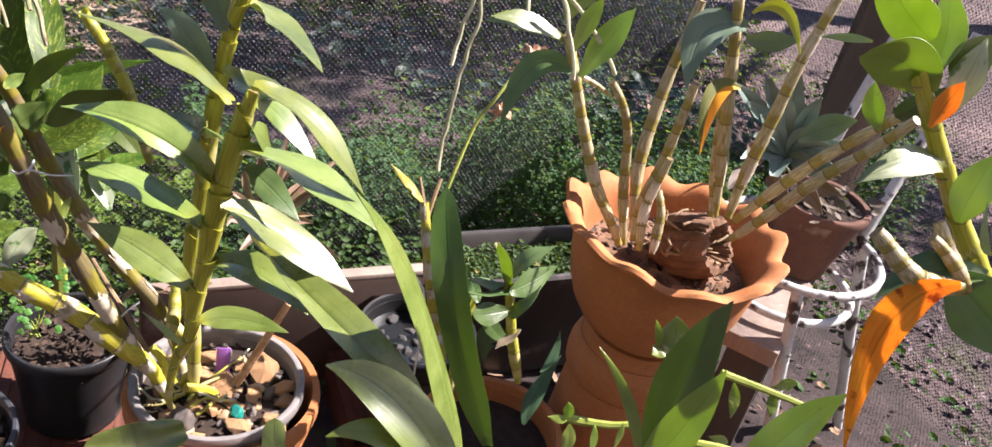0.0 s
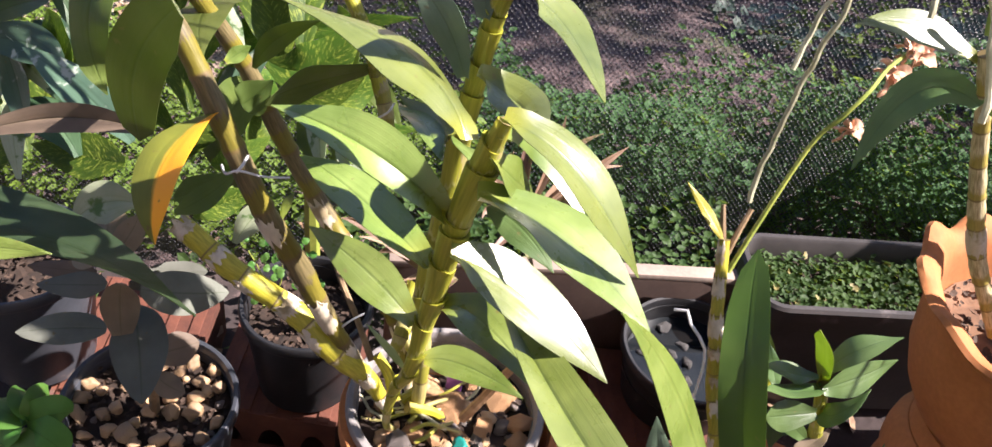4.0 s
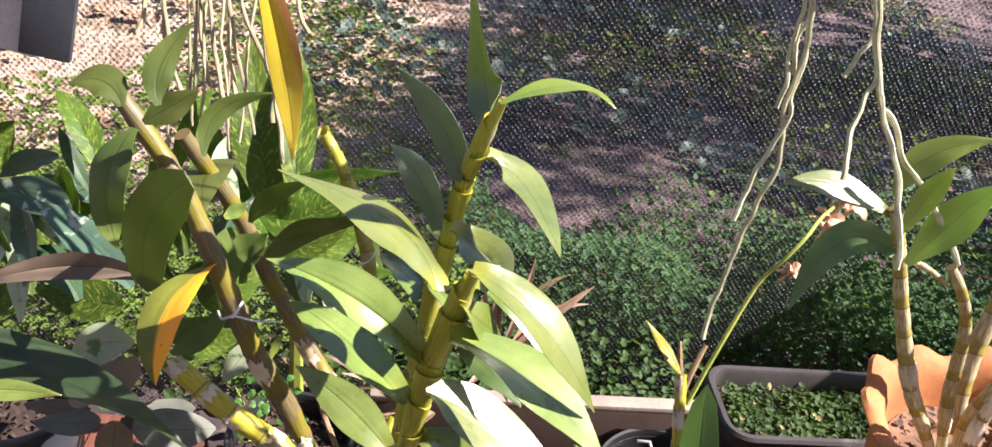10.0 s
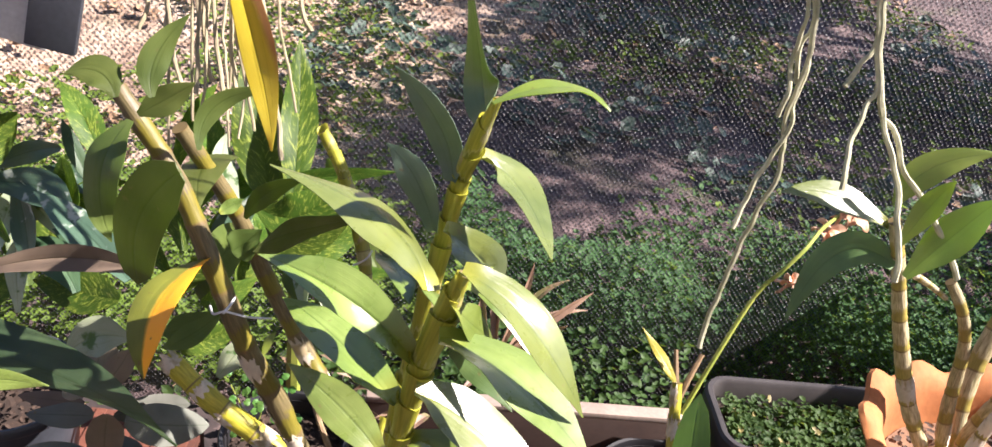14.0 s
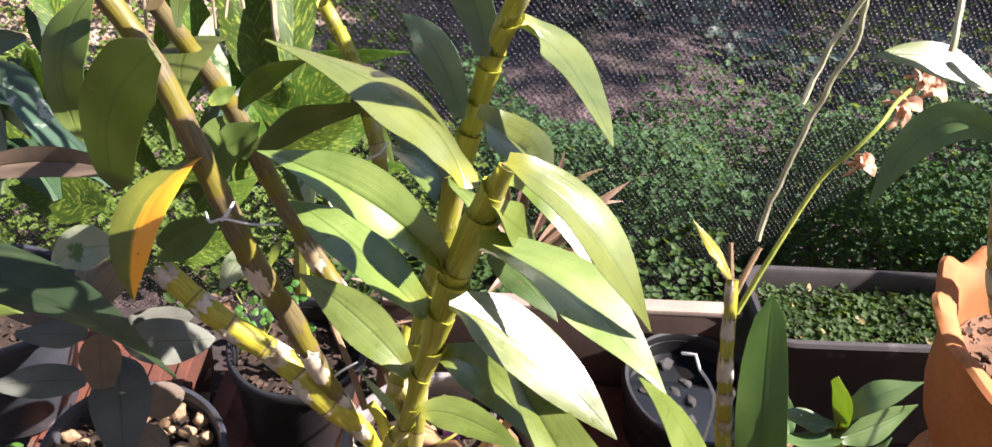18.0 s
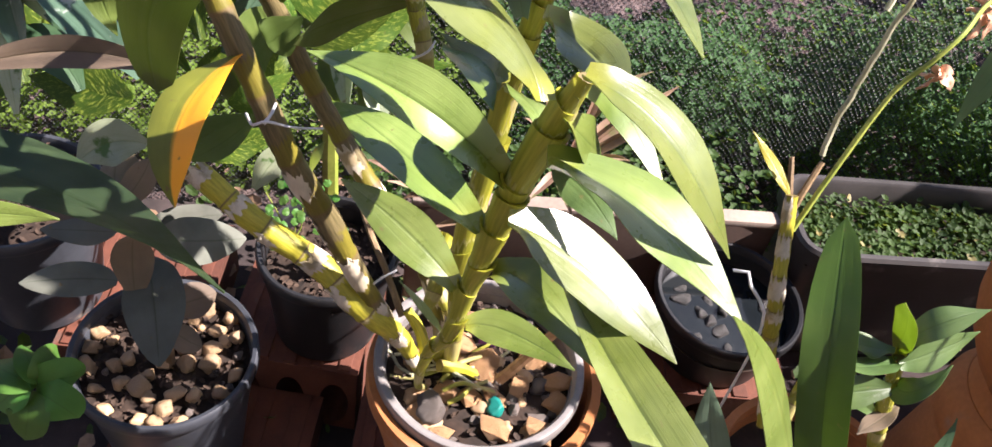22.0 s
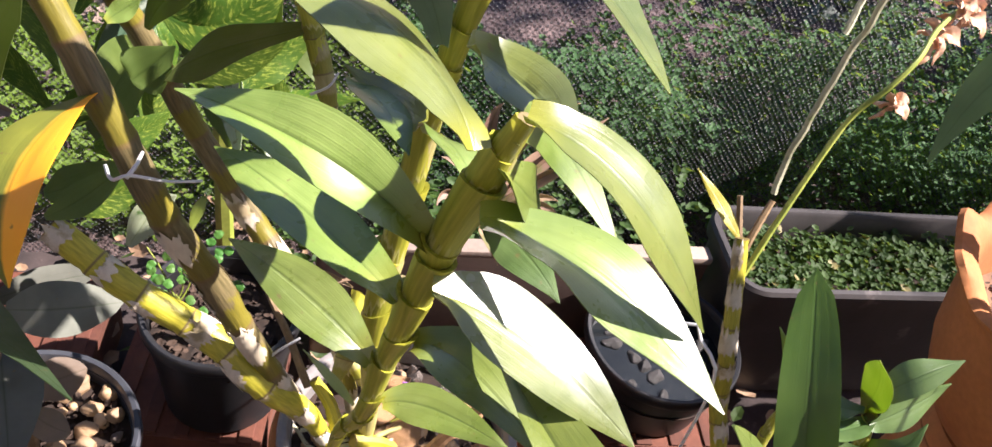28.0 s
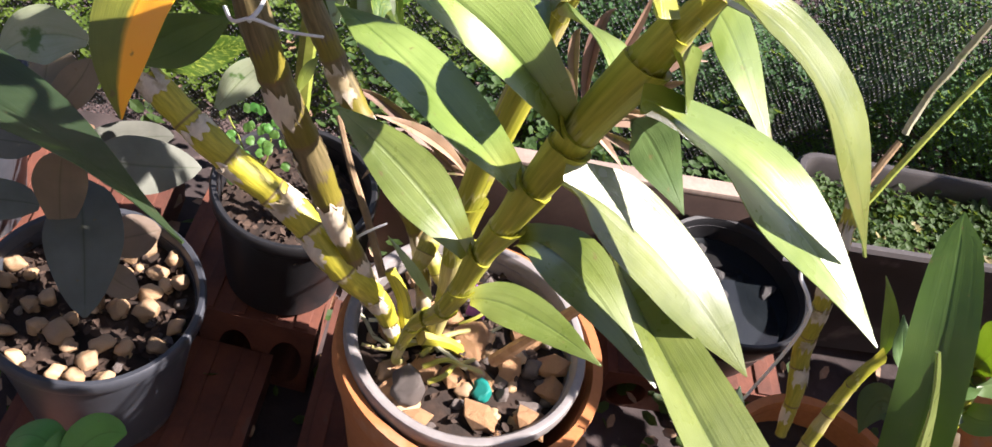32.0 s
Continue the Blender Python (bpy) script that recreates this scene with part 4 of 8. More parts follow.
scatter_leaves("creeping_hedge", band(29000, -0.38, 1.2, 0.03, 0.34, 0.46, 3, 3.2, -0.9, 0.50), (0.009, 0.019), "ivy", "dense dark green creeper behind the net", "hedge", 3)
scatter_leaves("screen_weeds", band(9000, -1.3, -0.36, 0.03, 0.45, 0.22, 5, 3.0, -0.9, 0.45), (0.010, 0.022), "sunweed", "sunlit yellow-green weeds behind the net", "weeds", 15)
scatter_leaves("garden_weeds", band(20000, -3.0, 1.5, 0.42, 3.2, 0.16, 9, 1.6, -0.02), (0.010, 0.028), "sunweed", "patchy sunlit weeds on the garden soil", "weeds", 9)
scatter_leaves("garden_plants", band(1700, -0.75, 1.3, 0.45, 2.4, 0.22, 17, 2.6, 0.10), (0.025, 0.06), "sage", "low blue-green leafy plants on shaded soil", "garden plants", 17)
scatter_leaves("leaf_litter", band(5000, -3.5, 1.5, 0.5, 3.5, 0.02, 11, 1.3, -0.5), (0.02, 0.05), "litter", "dry fallen leaves on the soil", "leaf litter", 11)


def shade_tree():
    """A tree beyond the view, added to shade the soil behind the screen."""
    rr = random.Random(21)
    tree = thing("unseen_tree", (3.3, 4.3, 0.0), "unseen leafy tree added to shade the soil behind the screen", "tree")
    trunk = [(3.3, 4.3, -0.05), (3.27, 4.28, 0.8), (3.15, 4.2, 1.6), (3.0, 4.0, 2.3)]
    line, _ = resample(spline(trunk, 8), 16)
    part("trunk", tube(line, [0.11 * (1 - 0.5 * i / 16) for i in range(17)], 12, True, None, 0.1), "bark", tree)
    verts, faces = [], []
    clumps = []
    for k in range(21):
        c = Vector((2.95 + rr.uniform(-1.0, 1.0), 3.55 + rr.uniform(-1.15, 1.15), 2.75 + rr.uniform(-0.4, 0.45)))
        clumps.append(c)
        if k % 2 == 0:
            p = line[rr.randrange(9, 17)]
            lm, _ = resample(spline([p, p.lerp(c, 0.5) + Vector((0, 0, 0.1)), c], 6), 10)
            part("limb", tube(lm, [0.035 * (1 - 0.8 * i / 10) for i in range(11)], 7), "bark", tree)
    for c in clumps:
        for _ in range(420):
            q = c + Vector((rr.gauss(0, 0.17), rr.gauss(0, 0.17), rr.gauss(0, 0.11)))
            d = Vector((rr.uniform(-1, 1), rr.uniform(-1, 1), rr.uniform(-0.6, 0.4))).normalized()
            w = d.cross(Vector((rr.uniform(-0.5, 0.5), rr.uniform(-0.5, 0.5), 1))).normalized()
            s = rr.uniform(0.05, 0.10)
            i = len(verts)
            verts += [q, q + d * s * 0.5 + w * s * 0.25, q + d * s, q + d * s * 0.5 - w * s * 0.25]
            faces.append((i, i + 1, i + 2, i + 3))
    me = bpy.data.meshes.new("crown")
    me.from_pydata(verts, [], faces)
    me.uv_layers.new(name="uv")
    me.materials.append(MATS["ivy"])
    crown = new("crown", me)
    crown.parent = tree
    crown.matrix_parent_inverse = Matrix.Translation(-tree.location)


shade_tree()


def trough_weeds(body, length, depth, h, count, seed):
    rr = random.Random(seed)
    spots = []
    for _ in range(count):
        x, y = rr.uniform(0.03, length - 0.03), rr.uniform(0.02, depth - 0.02)
        spots.append(body.matrix_world @ Vector((x, y, h + rr.random() ** 2 * 0.036)))
    return spots


bpy.context.view_layer.update()
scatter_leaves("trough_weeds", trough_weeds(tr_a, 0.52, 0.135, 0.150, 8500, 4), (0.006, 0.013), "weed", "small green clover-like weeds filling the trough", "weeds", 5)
scatter_leaves("trough_weeds", trough_weeds(tr_a, 0.52, 0.135, 0.150, 90, 6), (0.009, 0.015), "dryyellow", "dry yellowing leaves among the weeds", "weeds", 6)
edge_rng = random.Random(8)
scatter_leaves("border_weeds", [EDGE + GX * edge_rng.uniform(0.02, 0.52) + GY * edge_rng.uniform(0.015, 0.16) + Vector((0, 0, 0.01 + 0.20 * edge_rng.random() ** 0.8)) for _ in range(1500)], (0.008, 0.018), "weed", "low green weeds growing behind the edging board", "weeds", 8)

mat_rng = random.Random(44)
floor_spots = [Vector((mat_rng.uniform(-0.75, 0.75), mat_rng.uniform(0.35, 1.15), 0.02 + 0.05 * mat_rng.random() ** 2)) for _ in range(1500)]
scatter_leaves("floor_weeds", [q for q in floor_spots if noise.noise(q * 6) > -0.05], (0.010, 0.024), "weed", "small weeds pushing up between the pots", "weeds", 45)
scatter_leaves("floor_litter", floor_spots[::4], (0.012, 0.035), "litter", "dry leaves lying between the pots", "leaf litter", 46)
side_spots = [CORNER - GY * mat_rng.uniform(0.0, 1.1) + GX * mat_rng.uniform(-0.28, 0.10) + Vector((0, 0, 0.01 + 0.07 * mat_rng.random() ** 1.5)) for _ in range(1800)]
scatter_leaves("side_weeds", [q for q in side_spots if noise.noise(q * 5) > 0.0], (0.010, 0.026), "weed", "weeds along the foot of the side screen", "weeds", 47)

twig_rng = random.Random(48)
twig_spots = [(twig_rng.uniform(0.60, 2.2), twig_rng.uniform(0.75, 2.9), 0.006 + 0.006 * twig_rng.random()) for _ in range(2600)]
scatter_leaves("soil_twigs", twig_spots, (0.008, 0.024), "twig", "purplish twigs and leaf scraps on bare soil", "debris", 49)
scatter_leaves("soil_weeds", [q for q in twig_spots[::2] if noise.noise(Vector(q) * 3) > 0.05], (0.010, 0.022), "weed", "scattered seedlings on the bare soil", "weeds", 50)

# ---- bricks ----
def hollow_brick(x, y, z, rz, sx, sy, sz, holes=3, label="red hollow clay brick with grooved faces, laid flat"):
    """A clay block with round holes through its ends and grooves along its sides."""
    bm = bmesh.new()
    segs = 10
    cell = sx / holes
    def face_ring(yy):
        sets = []
        for i in range(holes):
            cx = -sx / 2 + cell * (i + 0.5)
            outer = []
            for k in range(4 * segs):
                a = 2 * math.pi * k / (4 * segs)
                c, s = math.cos(a), math.sin(a)
                m = max(abs(c), abs(s))
                outer.append((cx + cell / 2 * c / m, yy, sz / 2 * s / m))
            inner = [(cx + cell * 0.33 * math.cos(2 * math.pi * k / (4 * segs)), yy, sz * 0.30 * math.sin(2 * math.pi * k / (4 * segs))) for k in range(4 * segs)]
            sets.append((outer, inner))
        return sets
    front, back = face_ring(-sy / 2), face_ring(sy / 2)
    for i in range(holes):
        of, inf = [[bm.verts.new(p) for p in ring] for ring in front[i]]
        ob_, inb = [[bm.verts.new(p) for p in ring] for ring in back[i]]
        n = len(of)
        for k in range(n):
            j = (k + 1) % n
            bm.faces.new((of[k], of[j], inf[j], inf[k]))
            bm.faces.new((ob_[j], ob_[k], inb[k], inb[j]))
            bm.faces.new((inf[k], inf[j], inb[j], inb[k]))
            top = abs(abs(of[k].co.z) - sz / 2) < 1e-6 and abs(abs(of[j].co.z) - sz / 2) < 1e-6
            end = (i == 0 and of[k].co.x < -sx / 2 + 1e-6 and of[j].co.x < -sx / 2 + 1e-6) or (i == holes - 1 and of[k].co.x > sx / 2 - 1e-6 and of[j].co.x > sx / 2 - 1e-6)
            if top or end:
                bm.faces.new((of[j], of[k], ob_[k], ob_[j]))
    bmesh.ops.remove_doubles(bm, verts=bm.verts, dist=1e-5)
    body = placed(link_mesh("hollow_brick", bm, "brick_red", smooth=False), x, y, z + sz / 2, rz)
    tagged(body, label, "brick", "bricks under the pots")
    for k in range(5):
        g = child(link_mesh("ridge", box_bm(sx / 11, sy * 0.98, 0.003, 0.001), "brick_red", smooth=False), body)
        g.location = (-sx / 2 + sx * (k + 0.5) / 5, 0, sz / 2 + 0.0012)
    return body


hollow_brick(-0.372, 0.825, 0.0, 14, 0.14, 0.19, 0.118)
hollow_brick(-0.385, 0.632, 0.0, 14, 0.19, 0.18, 0.066)
hollow_brick(-0.19, 0.72, 0.0, 16, 0.14, 0.19, 0.12)
hollow_brick(0.045, 0.985, 0.0, 20, 0.19, 0.14, 0.075)
hollow_brick(-0.545, 0.78, 0.0, 18, 0.14, 0.19, 0.09)
hollow_brick(0.31, 0.86, 0.0, 22, 0.19, 0.19, 0.06)
hollow_brick(0.145, 0.775, 0.0, 20, 0.14, 0.14, 0.06)

# ---- pots ----
pot("plant_pot", -0.415, 0.640, 0.07, 0.223, 0.058, 0.080, "plastic_grey", "dark grey plastic pot holding pebbles and a grey succulent", soil="soil", soil_depth=0.022)
pot("plant_pot", -0.338, 0.795, 0.122, 0.243, 0.052, 0.068, "plastic_black", "black plastic pot of dark soil with clover seedlings", soil="soil", soil_depth=0.028)
outer = pot("terracotta_pot", -0.147, 0.7045, 0.124, 0.279, 0.070, 0.0975, "terracotta", "terracotta pot used as a cover for a plastic one", wall=0.007, rim=0.002, rim_h=0.02)
pot("plant_pot", -0.1535, 0.707, 0.137, 0.287, 0.062, 0.0872, "plastic_pale", "grey plastic nursery pot set inside a terracotta one", rim=0.006, soil="soil", soil_depth=0.022)
wet_pot = pot("plant_pot", 0.052, 0.992, 0.078, 0.165, 0.066, 0.083, "plastic_black", "low black plastic pot with stones and water", soil="soil", soil_depth=0.04)
# dark water disc, which also stands in for the shade inside the pot
pool = child(link_mesh("water", soil_bm(0.0735, 0.0, 5), "water_dark"), wet_pot)
pool.location = (0, 0, 0.058)
pot("terracotta_pot", 0.145, 0.765, 0.062, 0.22, 0.06, 0.086, "terracotta", "terracotta pot holding young orchids", wall=0.007, rim=0.002, soil="soil", soil_depth=0.03)
pot("plant_pot", -0.625, 0.72, 0.095, 0.25, 0.055, 0.078, "plastic_grey", "grey weathered pot with mossy soil", soil="soil", soil_depth=0.012)
pot("plant_pot", 0.36, 0.62, 0.0, 0.16, 0.06, 0.085, "plastic_black", "black plastic pot among the low plants", soil="soil", soil_depth=0.02)
pot("terracotta_pot", 0.60, 1.14, 0.281, 0.40, 0.045, 0.072, "terracotta_dark", "dusty brown terracotta pot with a grey agave", wall=0.007, rim=0.004, soil="soil", soil_depth=0.008)


def scalloped_bowl(x, y, z0, z1):
    """A terracotta bowl with a waved, flaring lip, on a ribbed foot."""
    h = z1 - z0
    def wave(a, r, z):
        f = max(0.0, (z - h * 0.55) / (h * 0.45))
        w = math.sin(12 * a + 0.9 + 0.6 * math.sin(2 * a)) + 0.4 * math.sin(5 * a)
        return r * (1 + 0.032 * f * f * w), z + 0.0060 * f * f * w + 0.004 * f * math.sin(2 * a + 1)
    prof = [(0.050, 0), (0.061, 0.004), (0.077, h * 0.12), (0.092, h * 0.28), (0.102, h * 0.46), (0.107, h * 0.64), (0.1095, h * 0.78), (0.113, h * 0.87), (0.1225, h * 0.935), (0.1275, h * 0.962), (0.1285, h * 0.982), (0.125, h), (0.117, h * 0.992), (0.109, h * 0.955), (0.103, h * 0.87), (0.099, h * 0.74), (0.090, h * 0.5), (0.06, h * 0.2)]
    body = placed(link_mesh("scalloped_bowl", lathe(prof, 84, wave), "terracotta"), x, y, z0)
    tagged(body, "round terracotta bowl with a wavy scalloped lip", "bowl")
    s = child(link_mesh("soil", soil_bm(0.095, 0.008, 77), "bark"), body)
    s.location = (0, 0, h * 0.66)
    return body


BX, BY = 0.305, 0.860
foot = thing("terracotta_stand", (BX, BY, 0.062), "upturned ribbed terracotta pot serving as a stand", "pot stand")
for nm, prof in (("body", [(0.080, 0), (0.083, 0.004), (0.080, 0.06), (0.071, 0.175), (0.069, 0.190), (0.062, 0.192)]), ("rim_band", [(0.066, 0.191), (0.071, 0.1925), (0.0755, 0.200), (0.0765, 0.213), (0.0755, 0.226), (0.072, 0.236), (0.066, 0.242)]), ("base_disc", [(0.065, 0.2425), (0.064, 0.250), (0.061, 0.2605), (0.050, 0.262)])):
    ob = link_mesh(nm, lathe(prof, 60), "terracotta", foot)
    ob.matrix_parent_inverse = Matrix.Identity(4)
scalloped_bowl(BX, BY, 0.324, 0.470)
# clump of old bark and roots in the bowl
CX, CY, CZ = BX + 0.020, BY - 0.010, 0.455
clump = thing("bark_clump", (CX, CY, 0.42), "shaggy brown lump of bark and old roots", "bark")
AX = Vector((0.55, -0.55, 0.42)).normalized()      # the cut end looks this way
SX = AX.cross(Vector((0, 0, 1))).normalized()
SY = SX.cross(AX)
bm = bmesh.new()
rings = []
ends = [(-0.040, 0.020), (-0.034, 0.030), (-0.016, 0.035), (0.006, 0.036), (0.028, 0.034), (0.036, 0.031), (0.037, 0.024), (0.026, 0.018), (0.012, 0.010)]
for d, r in ends:
    ring = []
    for k in range(72):
        a = 2 * math.pi * k / 72
        w = 1 + 0.10 * noise.noise(Vector((math.cos(a) * 2, math.sin(a) * 2, d * 20))) + 0.16 * noise.noise(Vector((math.cos(a) * 11, math.sin(a) * 11, d * 12)))
        ring.append(bm.verts.new(Vector((CX, CY, CZ)) + AX * (d + 0.006 * noise.noise(Vector((a * 3, d * 40, 1)))) + (SX * math.cos(a) + SY * math.sin(a)) * r * w))
    rings.append(ring)
for r0, r1 in zip(rings, rings[1:]):
    for k in range(72):
        bm.faces.new((r0[k], r0[(k + 1) % 72], r1[(k + 1) % 72], r1[k]))
bm.faces.new(rings[0][::-1])
bm.faces.new(rings[-1])
part("core", bm, "bark", clump)
strand_rng = random.Random(12)
for k in range(46):
    a, h = strand_rng.random() * 6.28, strand_rng.uniform(-0.2, 1.0)
    p = Vector((CX + 0.038 * math.cos(a) * math.sqrt(max(0.05, 1 - h * h)), CY + 0.034 * math.sin(a) * math.sqrt(max(0.05, 1 - h * h)), CZ + 0.034 * h))
    d = Vector((strand_rng.uniform(-1, 1), strand_rng.uniform(-1, 1), strand_rng.uniform(-0.8, 0.5))).normalized() * strand_rng.uniform(0.012, 0.034)
    o = (p - Vector((CX, CY, CZ))).normalized() * 0.005
    stick(clump, [p - d * 0.5, p + o, p + d * 0.5], strand_rng.uniform(0.0007, 0.0018), "stick_brown", "root_strand")

# ---- crumbs of bark and dry leaf on the soil ----
def debris(cx, cy, z, r, count, seed, label):
    rr = random.Random(seed)
    spots = []
    for _ in range(count):
        a, d = rr.random() * 6.28, r * math.sqrt(rr.random())
        spots.append((cx + d * math.cos(a), cy + d * math.sin(a), z + rr.uniform(0.0, 0.006)))
    scatter_leaves("soil_crumbs", spots, (0.003, 0.010), "crumb", label, "debris", seed)


debris(-0.415, 0.640, 0.203, 0.070, 420, 31, "bark crumbs and dry bits on pot soil")
debris(-0.338, 0.795, 0.217, 0.058, 260, 32, "dry leaf crumbs on the dark soil")
debris(-0.150, 0.705, 0.268, 0.074, 130, 33, "dry root crumbs between the shards")
debris(0.305, 0.860, 0.424, 0.09, 260, 34, "bark crumbs in the scalloped bowl")
debris(0.60, 1.14, 0.392, 0.058, 120, 36, "dry bits round the agave")
debris(-0.625, 0.72, 0.24, 0.070, 300, 35, "dry moss and leaf bits on soil")

litter_rng = random.Random(52)
scatter_leaves("pot_litter", [(0.60 + litter_rng.gauss(0, 0.028), 1.14 + litter_rng.gauss(0, 0.028), 0.398 + 0.02 * litter_rng.random()) for _ in range(45)], (0.015, 0.03), "brownleaf", "dry curled leaves heaped round the agave", "leaf litter", 53)

# ---- pebbles and shards ----
TAN = [pebble_mesh("pebble_tan", k) for k in range(6)]
GREY = [pebble_mesh("stone_grey", 20 + k) for k in range(4)]
WET = [pebble_mesh("stone_dark", 60 + k) for k in range(4)]
SHARD = [pebble_mesh("shard", 30 + k, 0.5, True) for k in range(5)]
pebbles(TAN, 40, -0.415, 0.640, 0.205, 0.068, (0.0065, 0.0105), "pebbles in the grey pot", "rounded tan pebble on dark soil", 1)
pebbles(GREY, 14, -0.415, 0.640, 0.203, 0.066, (0.003, 0.006), "pebbles in the grey pot", "small grey pebble on dark soil", 2)
pebbles(SHARD, 18, -0.145, 0.700, 0.267, 0.068, (0.009, 0.019), "shards in the orchid pot", "broken orange terracotta shard", 3, "shard")
pebbles(TAN, 30, -0.150, 0.705, 0.266, 0.072, (0.005, 0.011), "stones in the orchid pot", "pale angular stone among shards", 4)
pebbles(GREY, 26, -0.150, 0.705, 0.265, 0.072, (0.004, 0.009), "stones in the orchid pot", "dull grey stone among shards", 5)
pebbles(WET, 12, 0.052, 0.992, 0.133, 0.060, (0.006, 0.012), "stones in the black pot", "wet stone in a pot, coloured dark as in shade", 6)
for nm, mt, p, s, lb in (("seed_ball", "stone_grey", (-0.174, 0.652, 0.279), 0.0145, "wrinkled grey-brown seed ball"), ("stone", "teal_stone", (-0.128, 0.679, 0.271), 0.009, "small teal-coloured stone among shards")):
    ob = new(nm, pebble_mesh(mt, 50, 0.9))
    ob.location, ob.scale = p, (s, s, s)
    tagged(ob, lb, nm.replace("_", " "))

# ---- plants ----
orchid = thing("dendrobium_orchid", (-0.154, 0.707, 0.27), "tall dendrobium orchid with jointed canes and long green leaves", "orchid")
leafy_cane(orchid, [(-0.188, 0.673, 0.268), (-0.189, 0.656, 0.298), (-0.184, 0.653, 0.346), (-0.168, 0.640, 0.395), (-0.159, 0.638, 0.456), (-0.149, 0.626, 0.518), (-0.139, 0.615, 0.577), (-0.127, 0.607, 0.629), (-0.117, 0.599, 0.667)], 0.0097, [(-0.156, 0.636, 0.417), (-0.166, 0.634, 0.454), (-0.144, 0.628, 0.488), (-0.154, 0.615, 0.532), (-0.136, 0.599, 0.564), (-0.145, 0.612, 0.582), (-0.122, 0.587, 0.623), (-0.130, 0.600, 0.650), (-0.116, 0.590, 0.674)], 5, 1, 0.04, 0.30, 0.68)
leafy_cane(orchid, [(-0.176, 0.695, 0.265), (-0.178, 0.700, 0.331), (-0.185, 0.705, 0.400), (-0.182, 0.716, 0.470), (-0.175, 0.722, 0.569), (-0.153, 0.683, 0.680), (-0.121, 0.622, 0.768)], 0.0098, [(-0.169, 0.680, 0.589), (-0.170, 0.691, 0.625), (-0.153, 0.661, 0.649), (-0.157, 0.676, 0.677), (-0.139, 0.668, 0.705), (-0.131, 0.642, 0.742), (-0.115, 0.593, 0.779)], 6, 2, 0.45, 0.62, 0.25)
cane(orchid, [(-0.195, 0.686, 0.272), (-0.223, 0.673, 0.332), (-0.249, 0.662, 0.396), (-0.270, 0.655, 0.450), (-0.285, 0.639, 0.506), (-0.305, 0.633, 0.567), (-0.341, 0.639, 0.634), (-0.383, 0.638, 0.690)], 0.0093, nodes=9, seed=3, sheath=1, taper=0.3, tan=1, thin=0.45)
cane(orchid, [(-0.196, 0.684, 0.270), (-0.214, 0.674, 0.320), (-0.241, 0.662, 0.355), (-0.279, 0.667, 0.379), (-0.332, 0.664, 0.406), (-0.380, 0.667, 0.433)], 0.0105, nodes=8, seed=4, sheath=1, taper=0.15, thin=0.45)
cane(orchid, [(-0.182, 0.702, 0.266), (-0.212, 0.722, 0.340), (-0.249, 0.724, 0.390), (-0.288, 0.732, 0.435), (-0.320, 0.725, 0.500), (-0.339, 0.705, 0.575), (-0.364, 0.676, 0.650)], 0.0086, nodes=10, seed=5, taper=0.3, sheath=2, tan=1, thin=0.5)
leaf(orchid, (-0.145, 0.612, 0.580), (-0.193, 0.600, 0.623), (-0.254, 0.603, 0.626), 0.0321, (0.446, -0.348, 0.825), "green", 0.67, twist=0.66)
leaf(orchid, (-0.154, 0.615, 0.532), (-0.213, 0.641, 0.546), (-0.270, 0.663, 0.544), 0.0382, (0.181, -0.071, 0.981), "green", 0.27, twist=-0.01)
leaf(orchid, (-0.166, 0.634, 0.454), (-0.209, 0.646, 0.476), (-0.258, 0.653, 0.492), 0.0322, (0.335, -0.589, 0.736), "green", 0.24, twist=-0.05)
leaf(orchid, (-0.136, 0.599, 0.564), (-0.091, 0.607, 0.546), (-0.027, 0.599, 0.505), 0.0457, (0.393, -0.157, 0.906), "green", 0.21, twist=0.65)
leaf(orchid, (-0.122, 0.587, 0.623), (-0.073, 0.592, 0.613), (-0.013, 0.566, 0.589), 0.0477, (0.266, 0.095, 0.959), "green", 0.31, twist=0.37)
leaf(orchid, (-0.144, 0.628, 0.488), (-0.114, 0.619, 0.498), (-0.059, 0.588, 0.483), 0.0347, (0.167, -0.170, 0.971), "green", 0.34, twist=0.22)
leaf(orchid, (-0.156, 0.636, 0.417), (-0.128, 0.638, 0.426), (-0.078, 0.625, 0.430), 0.0262, (-0.053, -0.314, 0.948), "green", 0.26, twist=0.01)
leaf(orchid, (-0.118, 0.642, 0.512), (-0.014, 0.537, 0.508), (0.051, 0.530, 0.450), 0.0384, (0.282, -0.324, 0.903), "green", 0.54, twist=0.72)
leaf(orchid, (-0.116, 0.590, 0.674), (-0.073, 0.588, 0.660), (-0.029, 0.588, 0.605), 0.0373, (0.563, -0.041, 0.826), "green", 0.32, twist=0.34)
leaf(orchid, (-0.120, 0.596, 0.660), (-0.104, 0.636, 0.634), (-0.061, 0.619, 0.594), 0.0229, (0.856, -0.327, 0.401), "green", 0.23, twist=0.21)
leaf(orchid, (-0.153, 0.661, 0.649), (-0.125, 0.654, 0.644), (-0.098, 0.608, 0.659), 0.0327, (-0.267, 0.013, 0.964), "green", 0.39, twist=-0.28)
leaf(orchid, (-0.181, 0.669, 0.356), (-0.198, 0.673, 0.369), (-0.221, 0.678, 0.383), 0.0067, (0.303, -0.652, 0.695), "green", 0.25)
leaf(orchid, (-0.131, 0.642, 0.742), (-0.152, 0.681, 0.756), (-0.156, 0.639, 0.837), 0.0321, (-0.571, -0.746, 0.34), "pale", 0.29, twist=-0.26)
